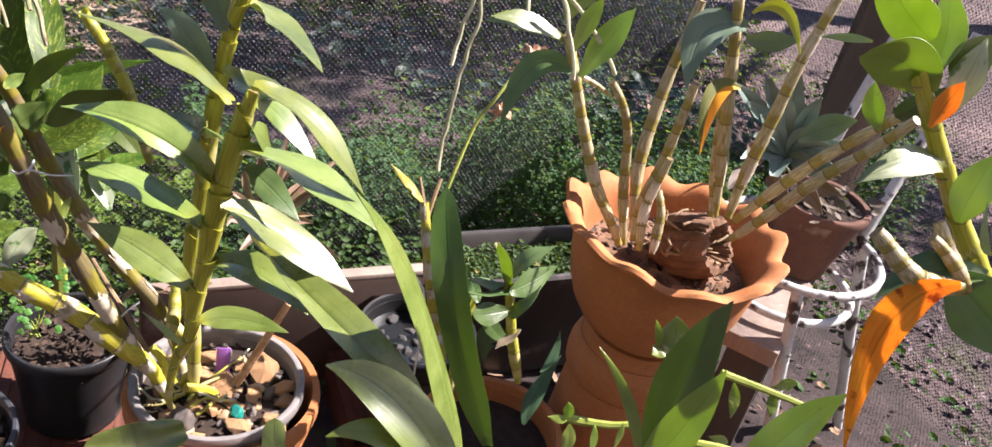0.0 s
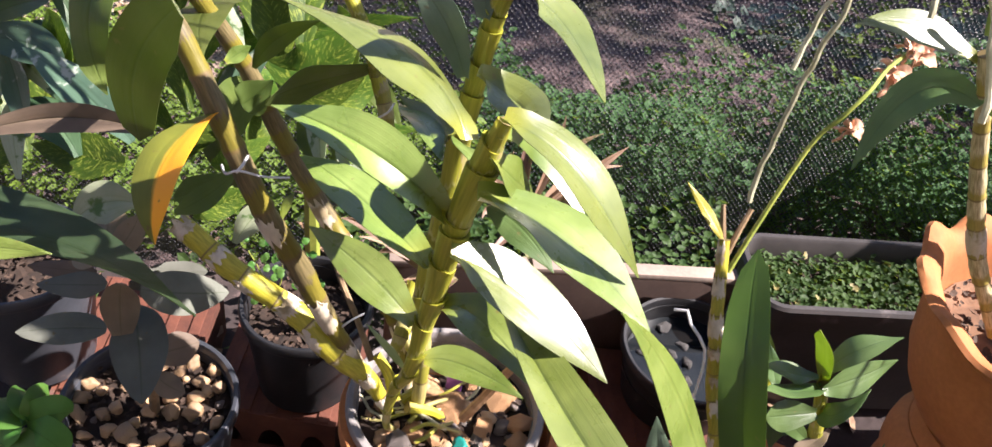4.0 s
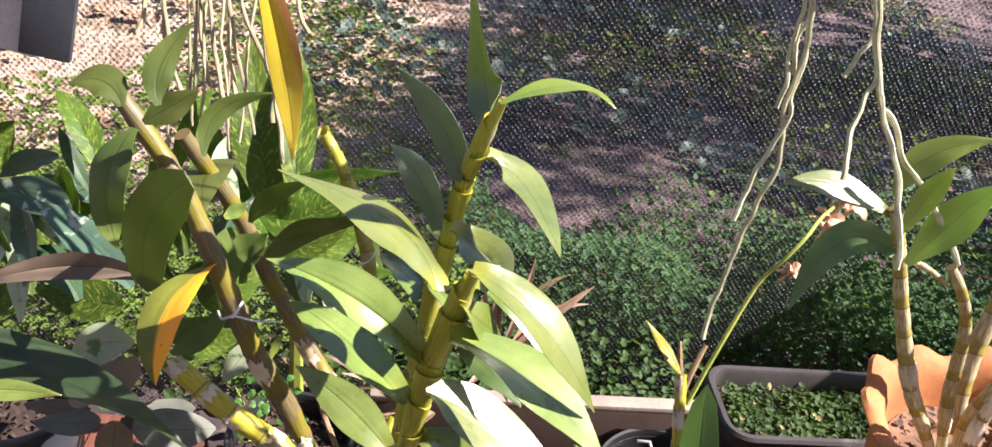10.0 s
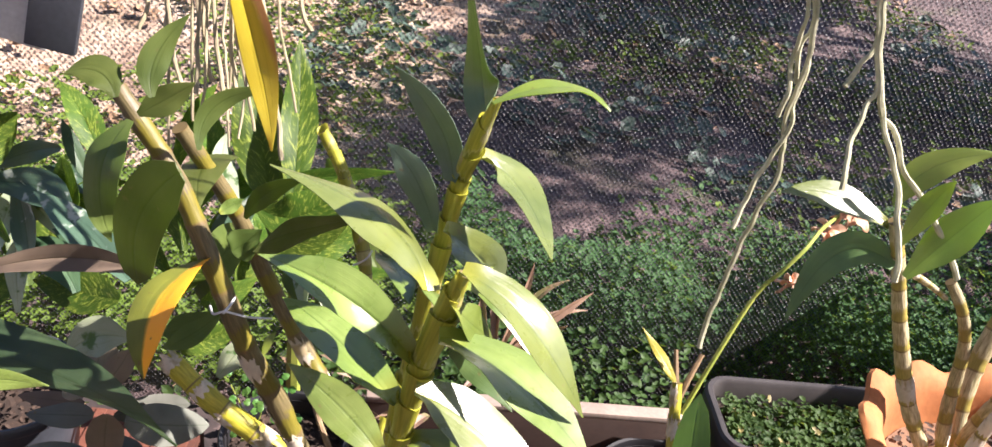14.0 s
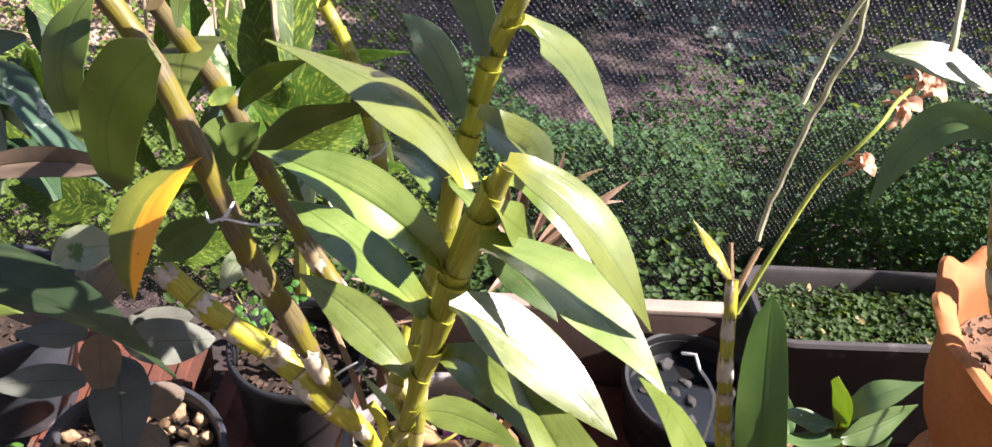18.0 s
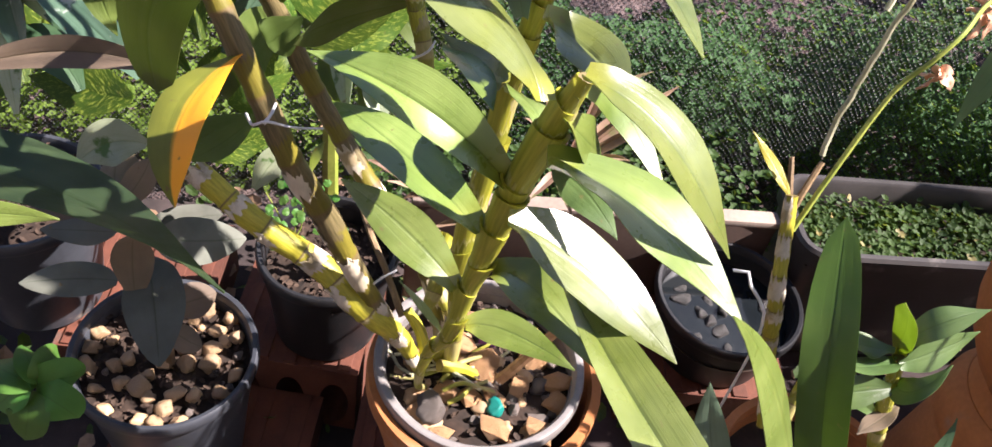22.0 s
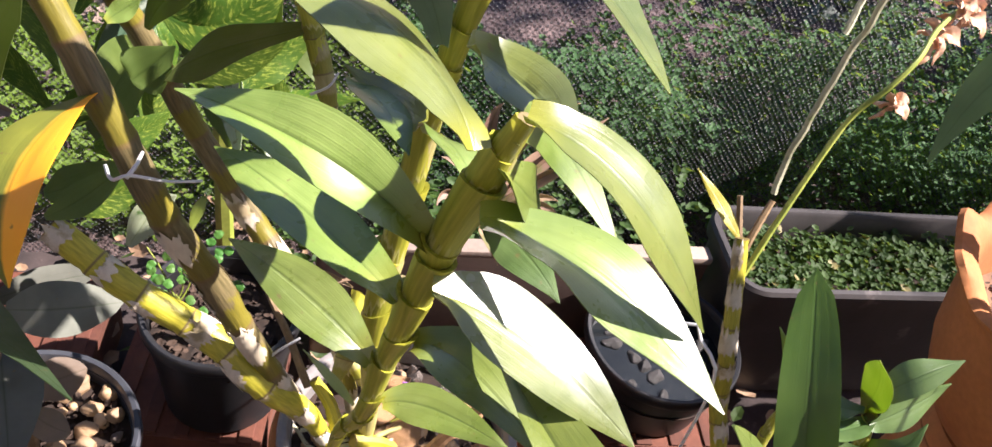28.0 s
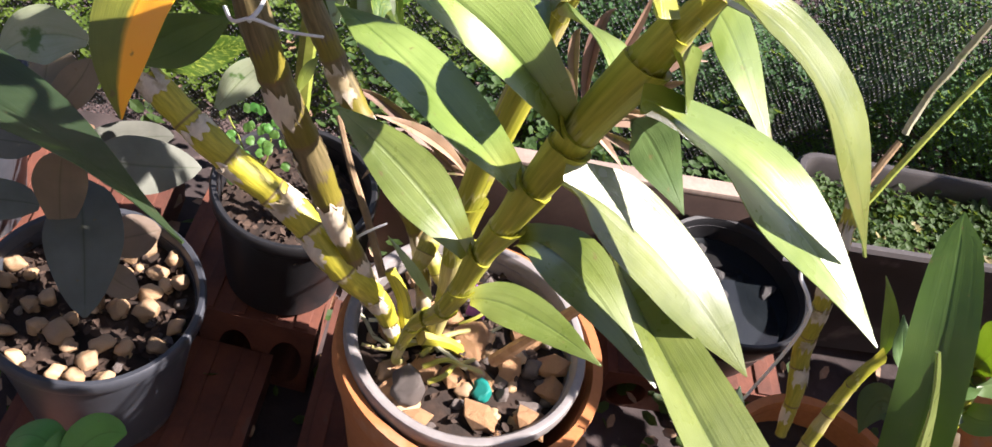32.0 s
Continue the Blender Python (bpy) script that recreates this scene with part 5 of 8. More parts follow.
leaf(orchid, (-0.115, 0.593, 0.779), (-0.086, 0.622, 0.786), (-0.062, 0.632, 0.775), 0.0183, (-0.234, -0.045, 0.971), "lime", 0.25, twist=-0.05)
leaf(orchid, (-0.139, 0.668, 0.705), (-0.110, 0.669, 0.692), (-0.072, 0.616, 0.684), 0.0344, (0.442, 0.028, 0.897), "green", 0.30, twist=0.17)
leaf(orchid, (-0.157, 0.676, 0.677), (-0.172, 0.681, 0.709), (-0.209, 0.686, 0.739), 0.0259, (-0.22, -0.96, 0.127), "blue", 0.26, twist=0.03)
leaf(orchid, (-0.170, 0.691, 0.625), (-0.187, 0.689, 0.661), (-0.214, 0.697, 0.677), 0.0246, (-0.15, -0.92, 0.36), "blue", 0.26, twist=0.00)
leaf(orchid, (-0.130, 0.576, 0.665), (-0.167, 0.590, 0.691), (-0.232, 0.578, 0.711), 0.0460, (0.441, 0.238, 0.865), "green", -0.05, twist=0.10)
leaf(orchid, (-0.169, 0.680, 0.589), (-0.186, 0.703, 0.574), (-0.228, 0.727, 0.570), 0.0210, (-0.590, -0.473, 0.654), "green", 0.25)
leaf(orchid, (-0.122, 0.613, 0.596), (-0.106, 0.644, 0.562), (-0.081, 0.647, 0.532), 0.0242, (0.790, -0.581, 0.196), "pale", 0.22, twist=-0.04)
leaf(orchid, (-0.224, 0.727, 0.562), (-0.197, 0.699, 0.576), (-0.171, 0.665, 0.577), 0.0264, (0.041, 0.256, 0.966), "green", 0.26, twist=0.05)
leaf(orchid, (-0.122, 0.598, 0.644), (-0.107, 0.616, 0.618), (-0.105, 0.648, 0.588), 0.0256, (0.924, 0.096, 0.371), "green", 0.25, twist=-0.01)
leaf(orchid, (-0.172, 0.692, 0.572), (-0.148, 0.664, 0.590), (-0.133, 0.640, 0.586), 0.0300, (0.500, 0.100, 0.860), "green", 0.25)
leaf(orchid, (-0.354, 0.614, 0.685), (-0.356, 0.586, 0.658), (-0.346, 0.579, 0.615), 0.0333, (-0.172, -0.046, 0.984), "olive", 0.13, twist=0.14)
leaf(orchid, (-0.264, 0.542, 0.713), (-0.299, 0.549, 0.665), (-0.303, 0.550, 0.617), 0.0330, (-0.127, -0.979, -0.160), "olive", 0.09, blunt=1, twist=-0.34)
leaf(orchid, (-0.310, 0.628, 0.585), (-0.309, 0.570, 0.584), (-0.299, 0.544, 0.547), 0.0339, (-0.157, -0.533, 0.831), "yellow", 0.28, twist=-0.52)
leaf(orchid, (-0.303, 0.572, 0.733), (-0.308, 0.583, 0.752), (-0.298, 0.601, 0.774), 0.0167, (0.544, -0.720, 0.430), "olive", 0.25)
leaf(orchid, (-0.322, 0.565, 0.730), (-0.336, 0.569, 0.740), (-0.353, 0.562, 0.736), 0.0208, (0.229, -0.553, 0.801), "olive", 0.25)
leaf(orchid, (-0.332, 0.595, 0.704), (-0.319, 0.605, 0.714), (-0.306, 0.615, 0.725), 0.0183, (0.486, -0.851, 0.197), "olive", 0.25)
leaf(orchid, (-0.313, 0.627, 0.671), (-0.312, 0.644, 0.696), (-0.281, 0.661, 0.711), 0.0140, (0.540, -0.804, 0.247), "olive", 0.25)
leaf(orchid, (-0.359, 0.738, 0.599), (-0.353, 0.687, 0.616), (-0.323, 0.639, 0.615), 0.0328, (-0.102, 0.070, 0.992), "olive", 0.10, twist=0.04)
leaf(orchid, (-0.311, 0.660, 0.572), (-0.306, 0.664, 0.577), (-0.295, 0.674, 0.589), 0.0258, (0.303, -0.838, 0.454), "olive", 0.25)
leaf(orchid, (-0.360, 0.775, 0.505), (-0.353, 0.712, 0.523), (-0.321, 0.656, 0.539), 0.0410, (0.877, 0.099, 0.470), "olive", 0.08, twist=0.07)
leaf(orchid, (-0.312, 0.679, 0.590), (-0.295, 0.679, 0.617), (-0.264, 0.680, 0.640), 0.0154, (-0.013, -0.999, 0.048), "olive", 0.25)
leaf(orchid, (-0.291, 0.659, 0.583), (-0.286, 0.712, 0.569), (-0.249, 0.767, 0.566), 0.0348, (0.860, -0.426, -0.280), "olive", 0.19, twist=0.26)
leaf(orchid, (-0.371, 0.654, 0.457), (-0.358, 0.675, 0.462), (-0.346, 0.701, 0.473), 0.0192, (0.525, -0.506, 0.685), "olive", 0.25)
leaf(orchid, (-0.276, 0.646, 0.495), (-0.276, 0.655, 0.504), (-0.274, 0.661, 0.510), 0.0064, (0.311, -0.669, 0.675), "lime", 0.25)
leaf(orchid, (-0.321, 0.660, 0.602), (-0.315, 0.666, 0.607), (-0.309, 0.671, 0.612), 0.0105, (0.396, -0.795, 0.459), "green", 0.25)
stub(orchid, [(-0.182, 0.685, 0.288), (-0.165, 0.697, 0.278), (-0.148, 0.705, 0.263)], 0.0055)
stub(orchid, [(-0.190, 0.693, 0.283), (-0.181, 0.702, 0.291), (-0.174, 0.706, 0.294)], 0.0055)
stub(orchid, [(-0.193, 0.686, 0.290), (-0.206, 0.696, 0.308), (-0.220, 0.701, 0.321)], 0.0055)
cane(orchid, [(-0.202, 0.694, 0.341), (-0.201, 0.708, 0.354), (-0.206, 0.736, 0.381)], 0.007, nodes=4, seed=8)
cane(orchid, [(-0.180, 0.712, 0.314), (-0.197, 0.716, 0.334), (-0.213, 0.727, 0.346)], 0.006, nodes=3, seed=9)
stick(orchid, [(-0.222, 0.696, 0.317), (-0.245, 0.715, 0.337), (-0.273, 0.736, 0.359), (-0.300, 0.768, 0.365)], 0.003)
wire(orchid, [(-0.243, 0.665, 0.372), (-0.233, 0.668, 0.388), (-0.223, 0.677, 0.395)], 0.001, mat='white_plastic')
wire(orchid, [(-0.301, 0.618, 0.554), (-0.289, 0.605, 0.561), (-0.282, 0.608, 0.564), (-0.272, 0.621, 0.554), (-0.260, 0.632, 0.550)], 0.0009, mat='white_plastic')
wire(orchid, [(-0.283, 0.607, 0.563), (-0.283, 0.615, 0.564), (-0.287, 0.627, 0.561)], 0.0011, mat='white_plastic')
kalanchoe = thing("kalanchoe", (-0.41, 0.645, 0.20), "grey-green felty succulent with paddle leaves in a pebble pot", "succulent")
stick(kalanchoe, [(-0.412, 0.640, 0.195), (-0.410, 0.642, 0.250), (-0.408, 0.645, 0.310)], 0.005)
leaf(kalanchoe, (-0.405, 0.632, 0.358), (-0.375, 0.597, 0.363), (-0.343, 0.555, 0.357), 0.0435, (-0.302, 0.227, 0.926), "grey", 0.10, blunt=2, twist=-0.06)
leaf(kalanchoe, (-0.391, 0.608, 0.413), (-0.396, 0.607, 0.383), (-0.392, 0.598, 0.353), 0.0293, (0.389, -0.778, -0.494), "brownleaf", 0.08, blunt=2, twist=-0.04)
leaf(kalanchoe, (-0.413, 0.651, 0.357), (-0.399, 0.686, 0.326), (-0.380, 0.724, 0.301), 0.0396, (0.860, -0.005, 0.510), "grey", 0.09, blunt=2, twist=-0.04)
leaf(kalanchoe, (-0.449, 0.677, 0.321), (-0.435, 0.718, 0.303), (-0.424, 0.755, 0.280), 0.0274, (0.952, -0.170, 0.255), "grey", 0.12, blunt=2)
leaf(kalanchoe, (-0.428, 0.621, 0.330), (-0.459, 0.610, 0.327), (-0.496, 0.593, 0.320), 0.0289, (0.031, -0.403, 0.915), "grey", 0.12, blunt=2)
leaf(kalanchoe, (-0.456, 0.659, 0.334), (-0.485, 0.657, 0.323), (-0.525, 0.650, 0.311), 0.0246, (-0.215, -0.495, 0.842), "grey", 0.12, blunt=2)
leaf(kalanchoe, (-0.399, 0.637, 0.295), (-0.385, 0.653, 0.294), (-0.375, 0.668, 0.292), 0.0302, (0.638, -0.450, 0.625), "brownleaf", 0.12, blunt=2)
leaf(kalanchoe, (-0.431, 0.648, 0.392), (-0.464, 0.675, 0.363), (-0.494, 0.725, 0.364), 0.0566, (-0.568, 0.227, 0.791), "brownleaf", 0.10, blunt=2, twist=-0.05)
leaf(kalanchoe, (-0.438, 0.650, 0.380), (-0.430, 0.668, 0.397), (-0.428, 0.680, 0.410), 0.0227, (0.470, -0.704, 0.532), "brownleaf", 0.12, blunt=2)
leaf(kalanchoe, (-0.490, 0.685, 0.311), (-0.518, 0.677, 0.309), (-0.551, 0.668, 0.307), 0.0171, (0.152, -0.674, 0.723), "brownleaf", 0.12, blunt=2)
leaf(kalanchoe, (-0.399, 0.633, 0.275), (-0.383, 0.631, 0.268), (-0.368, 0.632, 0.266), 0.0220, (0.229, -0.477, 0.849), "brownleaf", 0.12, blunt=2)
frond = thing("cane_plant", (-0.62, 0.42, 0.0), "dark green narrow-leaved plant arching over the pots", "plant")
stick(frond, [(-0.620, 0.420, 0.000), (-0.600, 0.440, 0.300), (-0.530, 0.460, 0.585)], 0.006)
leaf(frond, (-0.563, 0.528, 0.491), (-0.440, 0.580, 0.473), (-0.246, 0.505, 0.550), 0.0666, (0.344, 0.125, 0.930), "frond", 0.28, twist=-0.94)
leaf(frond, (-0.377, 0.469, 0.573), (-0.357, 0.488, 0.566), (-0.336, 0.505, 0.556), 0.0140, (0.683, -0.703, 0.199), "green", 0.25)
spray = thing("flowering_orchid", (0.075, 0.745, 0.22), "thin-caned orchid with a wilted orange flower spray", "orchid")
cane(spray, [(0.078, 0.744, 0.290), (0.068, 0.754, 0.327), (0.056, 0.767, 0.356), (0.048, 0.767, 0.389), (0.039, 0.768, 0.421), (0.031, 0.782, 0.451), (0.023, 0.801, 0.480)], 0.0065, nodes=7, seed=11, taper=0.3, sheath=1)
stick(spray, [(0.025, 0.804, 0.469), (0.019, 0.812, 0.484), (0.014, 0.821, 0.497)], 0.0025)
leaf(spray, (0.022, 0.804, 0.476), (0.006, 0.813, 0.489), (-0.018, 0.824, 0.505), 0.0095, (0.35, -0.70, 0.62), "lemon", 0.25)
stalk(spray, [(0.035, 0.800, 0.450), (0.046, 0.827, 0.494), (0.062, 0.860, 0.549), (0.076, 0.868, 0.575), (0.088, 0.883, 0.593), (0.098, 0.912, 0.600), (0.112, 0.938, 0.606)], 0.0022)
stick(spray, [(0.029, 0.805, 0.462), (0.032, 0.816, 0.479), (0.036, 0.828, 0.496)], 0.0028)
blossom(spray, (0.085, 0.872, 0.564), 0.0188, 0)
blossom(spray, (0.104, 0.928, 0.591), 0.0252, 1)
blossom(spray, (0.122, 0.948, 0.601), 0.0254, 2)
blossom(spray, (0.110, 0.935, 0.612), 0.0176, 3)
strap = thing("strap_leaf_orchid", (0.085, 0.71, 0.22), "young orchid with broad upright strap leaves", "orchid")
leaf(strap, (0.119, 0.619, 0.336), (0.059, 0.613, 0.493), (0.036, 0.697, 0.562), 0.0290, (-0.221, -0.959, 0.177), "strap", 0.34, blunt=1, twist=0.27)
leaf(strap, (0.102, 0.533, 0.337), (0.035, 0.544, 0.523), (-0.030, 0.510, 0.653), 0.0378, (-0.86, 0.20, -0.37), "green", 0.32, twist=0.60)
leaf(strap, (0.058, 0.682, 0.275), (0.036, 0.694, 0.317), (0.018, 0.709, 0.362), 0.0284, (0.124, -0.930, 0.346), "blue", 0.25)
cane(strap, [(0.083, 0.710, 0.302), (0.083, 0.730, 0.349), (0.085, 0.743, 0.382), (0.090, 0.751, 0.396)], 0.005, nodes=4, seed=12)
leaf(strap, (0.090, 0.752, 0.396), (0.084, 0.764, 0.416), (0.067, 0.778, 0.437), 0.0104, (-0.218, -0.874, 0.435), "lime", 0.25)
leaf(strap, (0.124, 0.746, 0.360), (0.113, 0.754, 0.355), (0.115, 0.743, 0.330), 0.0255, (-0.574, -0.772, 0.272), "dark", 0.25)
keiki = thing("small_orchid", (0.115, 0.72, 0.22), "small leafy orchid with blue-green leaves", "orchid")
cane(keiki, [(0.152, 0.722, 0.330), (0.130, 0.710, 0.400), (0.117, 0.713, 0.452)], 0.006, nodes=5, seed=13)
leaf(keiki, (0.115, 0.721, 0.454), (0.128, 0.723, 0.485), (0.157, 0.744, 0.491), 0.0234, (-0.733, -0.289, 0.615), "pale", 0.27, twist=0.14)
leaf(keiki, (0.116, 0.707, 0.454), (0.137, 0.723, 0.458), (0.164, 0.750, 0.464), 0.0256, (0.378, -0.828, 0.414), "pale", 0.27, twist=-0.02)
leaf(keiki, (0.123, 0.721, 0.423), (0.129, 0.695, 0.446), (0.146, 0.712, 0.464), 0.0203, (-0.862, -0.187, 0.471), "pale", 0.25, twist=-0.00)
leaf(keiki, (0.112, 0.712, 0.456), (0.090, 0.708, 0.457), (0.072, 0.689, 0.474), 0.0208, (0.166, 0.138, 0.977), "pale", 0.25, twist=0.01)
leaf(keiki, (0.118, 0.710, 0.451), (0.095, 0.690, 0.459), (0.073, 0.670, 0.472), 0.0229, (-0.011, 0.480, 0.877), "pale", 0.25, twist=-0.01)
leaf(keiki, (0.115, 0.720, 0.450), (0.106, 0.709, 0.485), (0.094, 0.702, 0.510), 0.0262, (-0.730, -0.530, -0.433), "lime", 0.25, twist=0.14)
leaf(keiki, (0.118, 0.698, 0.438), (0.095, 0.681, 0.442), (0.080, 0.662, 0.456), 0.0233, (0.654, -0.462, 0.599), "pale", 0.25, twist=0.00)
leaf(keiki, (0.134, 0.726, 0.375), (0.108, 0.717, 0.402), (0.098, 0.710, 0.428), 0.0164, (0.610, -0.767, 0.197), "pale", 0.25)
leaf(keiki, (0.137, 0.713, 0.406), (0.125, 0.696, 0.405), (0.112, 0.679, 0.404), 0.0181, (-0.510, 0.219, 0.832), "brownleaf", 0.25, twist=-0.00)
leaf(keiki, (0.092, 0.728, 0.419), (0.086, 0.736, 0.429), (0.077, 0.746, 0.443), 0.0125, (0.084, -0.768, 0.635), "pale", 0.25)
leaf(keiki, (0.154, 0.651, 0.339), (0.162, 0.674, 0.358), (0.184, 0.708, 0.386), 0.0173, (-0.314, -0.505, 0.804), "dark", 0.25)
leaf(keiki, (0.164, 0.691, 0.374), (0.176, 0.705, 0.385), (0.180, 0.725, 0.403), 0.0095, (-0.320, -0.516, 0.795), "dark", 0.25)
bowl_orchid = thing("bowl_orchid", (0.30, 0.85, 0.44), "old dendrobium with bare pale canes and few leaves", "orchid")
cane(bowl_orchid, [(0.235, 0.811, 0.464), (0.214, 0.810, 0.497), (0.188, 0.803, 0.538), (0.156, 0.790, 0.607), (0.136, 0.782, 0.656), (0.120, 0.776, 0.692)], 0.0064, nodes=9, seed=21, pale=1)
cane(bowl_orchid, [(0.242, 0.820, 0.460), (0.225, 0.824, 0.522), (0.211, 0.818, 0.586), (0.194, 0.807, 0.623), (0.177, 0.805, 0.645)], 0.0055, nodes=7, seed=22, pale=1)
cane(bowl_orchid, [(0.254, 0.830, 0.460), (0.252, 0.839, 0.495), (0.257, 0.829, 0.557), (0.259, 0.821, 0.620), (0.260, 0.819, 0.655)], 0.0062, nodes=7, seed=23, pale=1)
cane(bowl_orchid, [(0.262, 0.871, 0.452), (0.254, 0.900, 0.517), (0.262, 0.927, 0.601), (0.269, 0.934, 0.652), (0.275, 0.939, 0.701)], 0.0076, nodes=7, seed=24, pale=1)
cane(bowl_orchid, [(0.340, 0.853, 0.496), (0.327, 0.860, 0.562), (0.310, 0.858, 0.634), (0.296, 0.861, 0.693), (0.283, 0.861, 0.748)], 0.0071, nodes=7, seed=25, pale=1)
cane(bowl_orchid, [(0.338, 0.849, 0.490), (0.324, 0.865, 0.551), (0.311, 0.873, 0.620), (0.304, 0.876, 0.661)], 0.0049, nodes=6, seed=26, pale=1)
cane(bowl_orchid, [(0.358, 0.860, 0.492), (0.363, 0.870, 0.548), (0.371, 0.875, 0.616), (0.378, 0.879, 0.682), (0.392, 0.884, 0.750)], 0.0071, nodes=7, seed=27, pale=1)
cane(bowl_orchid, [(0.362, 0.849, 0.495), (0.385, 0.833, 0.550), (0.410, 0.815, 0.603), (0.442, 0.789, 0.662), (0.468, 0.757, 0.712)], 0.0067, nodes=7, seed=28, pale=1)
cane(bowl_orchid, [(0.351, 0.814, 0.492), (0.379, 0.797, 0.547), (0.395, 0.770, 0.603), (0.419, 0.749, 0.651), (0.433, 0.727, 0.694)], 0.0067, nodes=7, seed=29, pale=1)
cane(bowl_orchid, [(0.268, 0.797, 0.468), (0.268, 0.810, 0.508), (0.261, 0.824, 0.530)], 0.0053, nodes=4, seed=30, pale=1)
cane(bowl_orchid, [(0.254, 0.799, 0.468), (0.251, 0.814, 0.510), (0.259, 0.815, 0.572)], 0.0053, nodes=4, seed=31, pale=1)
cane(bowl_orchid, [(0.145, 0.794, 0.649), (0.163, 0.799, 0.641), (0.179, 0.803, 0.632)], 0.0027, nodes=4, seed=32, pale=1)
leaf(bowl_orchid, (0.132, 0.776, 0.659), (0.096, 0.780, 0.654), (0.077, 0.757, 0.601), 0.0266, (-0.355, -0.731, 0.582), "pale", 0.25)
leaf(bowl_orchid, (0.118, 0.777, 0.685), (0.079, 0.774, 0.698), (0.044, 0.762, 0.695), 0.0213, (0.219, -0.516, 0.828), "green", 0.25)
leaf(bowl_orchid, (0.116, 0.775, 0.703), (0.128, 0.784, 0.731), (0.164, 0.793, 0.750), 0.0214, (-0.167, -0.851, 0.498), "lime", 0.25)
leaf(bowl_orchid, (0.126, 0.763, 0.682), (0.135, 0.772, 0.711), (0.143, 0.775, 0.731), 0.0167, (-0.100, -0.958, 0.268), "lime", 0.25)
leaf(bowl_orchid, (0.138, 0.764, 0.660), (0.157, 0.774, 0.697), (0.173, 0.779, 0.726), 0.0272, (-0.464, -0.779, 0.422), "lime", 0.25)
leaf(bowl_orchid, (0.302, 0.856, 0.706), (0.262, 0.850, 0.696), (0.252, 0.816, 0.648), 0.0376, (-0.188, -0.715, 0.673), "blue", 0.25)
leaf(bowl_orchid, (0.310, 0.834, 0.652), (0.283, 0.821, 0.645), (0.275, 0.781, 0.597), 0.0214, (-0.279, -0.595, 0.753), "yellow", 0.5)
leaf(bowl_orchid, (0.307, 0.861, 0.695), (0.329, 0.849, 0.700), (0.352, 0.841, 0.710), 0.0214, (-0.426, -0.901, 0.074), "blue", 0.25)
leaf(bowl_orchid, (0.302, 0.854, 0.722), (0.328, 0.846, 0.734), (0.346, 0.814, 0.704), 0.0135, (-0.626, -0.761, 0.171), "lemon", 0.6)
leaf(bowl_orchid, (0.402, 0.802, 0.733), (0.383, 0.813, 0.729), (0.362, 0.823, 0.722), 0.0084, (-0.521, -0.763, 0.382), "green", 0.25)
leaf(bowl_orchid, (0.382, 0.825, 0.614), (0.407, 0.823, 0.635), (0.429, 0.817, 0.649), 0.0263, (-0.270, -0.952, 0.146), "blue", 0.25)
leaf(bowl_orchid, (0.437, 0.785, 0.656), (0.422, 0.789, 0.678), (0.416, 0.791, 0.700), 0.0207, (-0.170, -0.984, 0.057), "lime", 0.25)
leaf(bowl_orchid, (0.448, 0.781, 0.671), (0.447, 0.760, 0.694), (0.477, 0.744, 0.732), 0.0235, (-0.614, -0.770, -0.175), "dark", 0.25)
cane(bowl_orchid, [(0.294, 0.862, 0.705), (0.286, 0.866, 0.745), (0.281, 0.868, 0.785)], 0.0053, nodes=3, seed=61, pale=1)
edge_orchid = thing("cane_orchid", (0.62, 0.66, 0.0), "leafy orchid cane with one dying orange leaf", "orchid")
cane(edge_orchid, [(0.543, 0.557, 0.535), (0.454, 0.566, 0.629), (0.407, 0.582, 0.685), (0.373, 0.592, 0.732), (0.344, 0.595, 0.770)], 0.0085, nodes=8, seed=41)
cane(edge_orchid, [(0.377, 0.485, 0.673), (0.360, 0.498, 0.692), (0.350, 0.509, 0.708)], 0.006, nodes=3, seed=42, pale=1)
cane(edge_orchid, [(0.360, 0.470, 0.684), (0.331, 0.473, 0.683), (0.300, 0.489, 0.703)], 0.0075, nodes=5, seed=43, pale=1)
cane(edge_orchid, [(0.363, 0.471, 0.686), (0.348, 0.481, 0.699), (0.336, 0.487, 0.707)], 0.005, nodes=3, seed=44, pale=1)
leaf(edge_orchid, (0.344, 0.451, 0.697), (0.326, 0.470, 0.643), (0.335, 0.458, 0.543), 0.0256, (-0.768, -0.640, 0.017), "orange", 0.4)
leaf(edge_orchid, (0.352, 0.591, 0.765), (0.323, 0.594, 0.782), (0.290, 0.586, 0.782), 0.0439, (-0.042, -0.908, -0.418), "lime", 0.2, blunt=2)
leaf(edge_orchid, (0.341, 0.602, 0.799), (0.318, 0.607, 0.813), (0.295, 0.618, 0.835), 0.0403, (-0.536, -0.771, -0.342), "lime", 0.2, blunt=2)
leaf(edge_orchid, (0.352, 0.598, 0.775), (0.356, 0.614, 0.803), (0.352, 0.633, 0.833), 0.0298, (-0.836, -0.471, 0.283), "lime", 0.25)
leaf(edge_orchid, (0.381, 0.580, 0.714), (0.352, 0.575, 0.719), (0.310, 0.558, 0.701), 0.0246, (0.020, -0.533, 0.846), "green", 0.25)
leaf(edge_orchid, (0.399, 0.560, 0.685), (0.400, 0.564, 0.711), (0.407, 0.569, 0.740), 0.0301, (-0.768, -0.605, 0.212), "lime", 0.25)
leaf(edge_orchid, (0.356, 0.579, 0.745), (0.360, 0.579, 0.766), (0.363, 0.577, 0.782), 0.0161, (-0.714, -0.693, 0.099), "orange", 0.25)
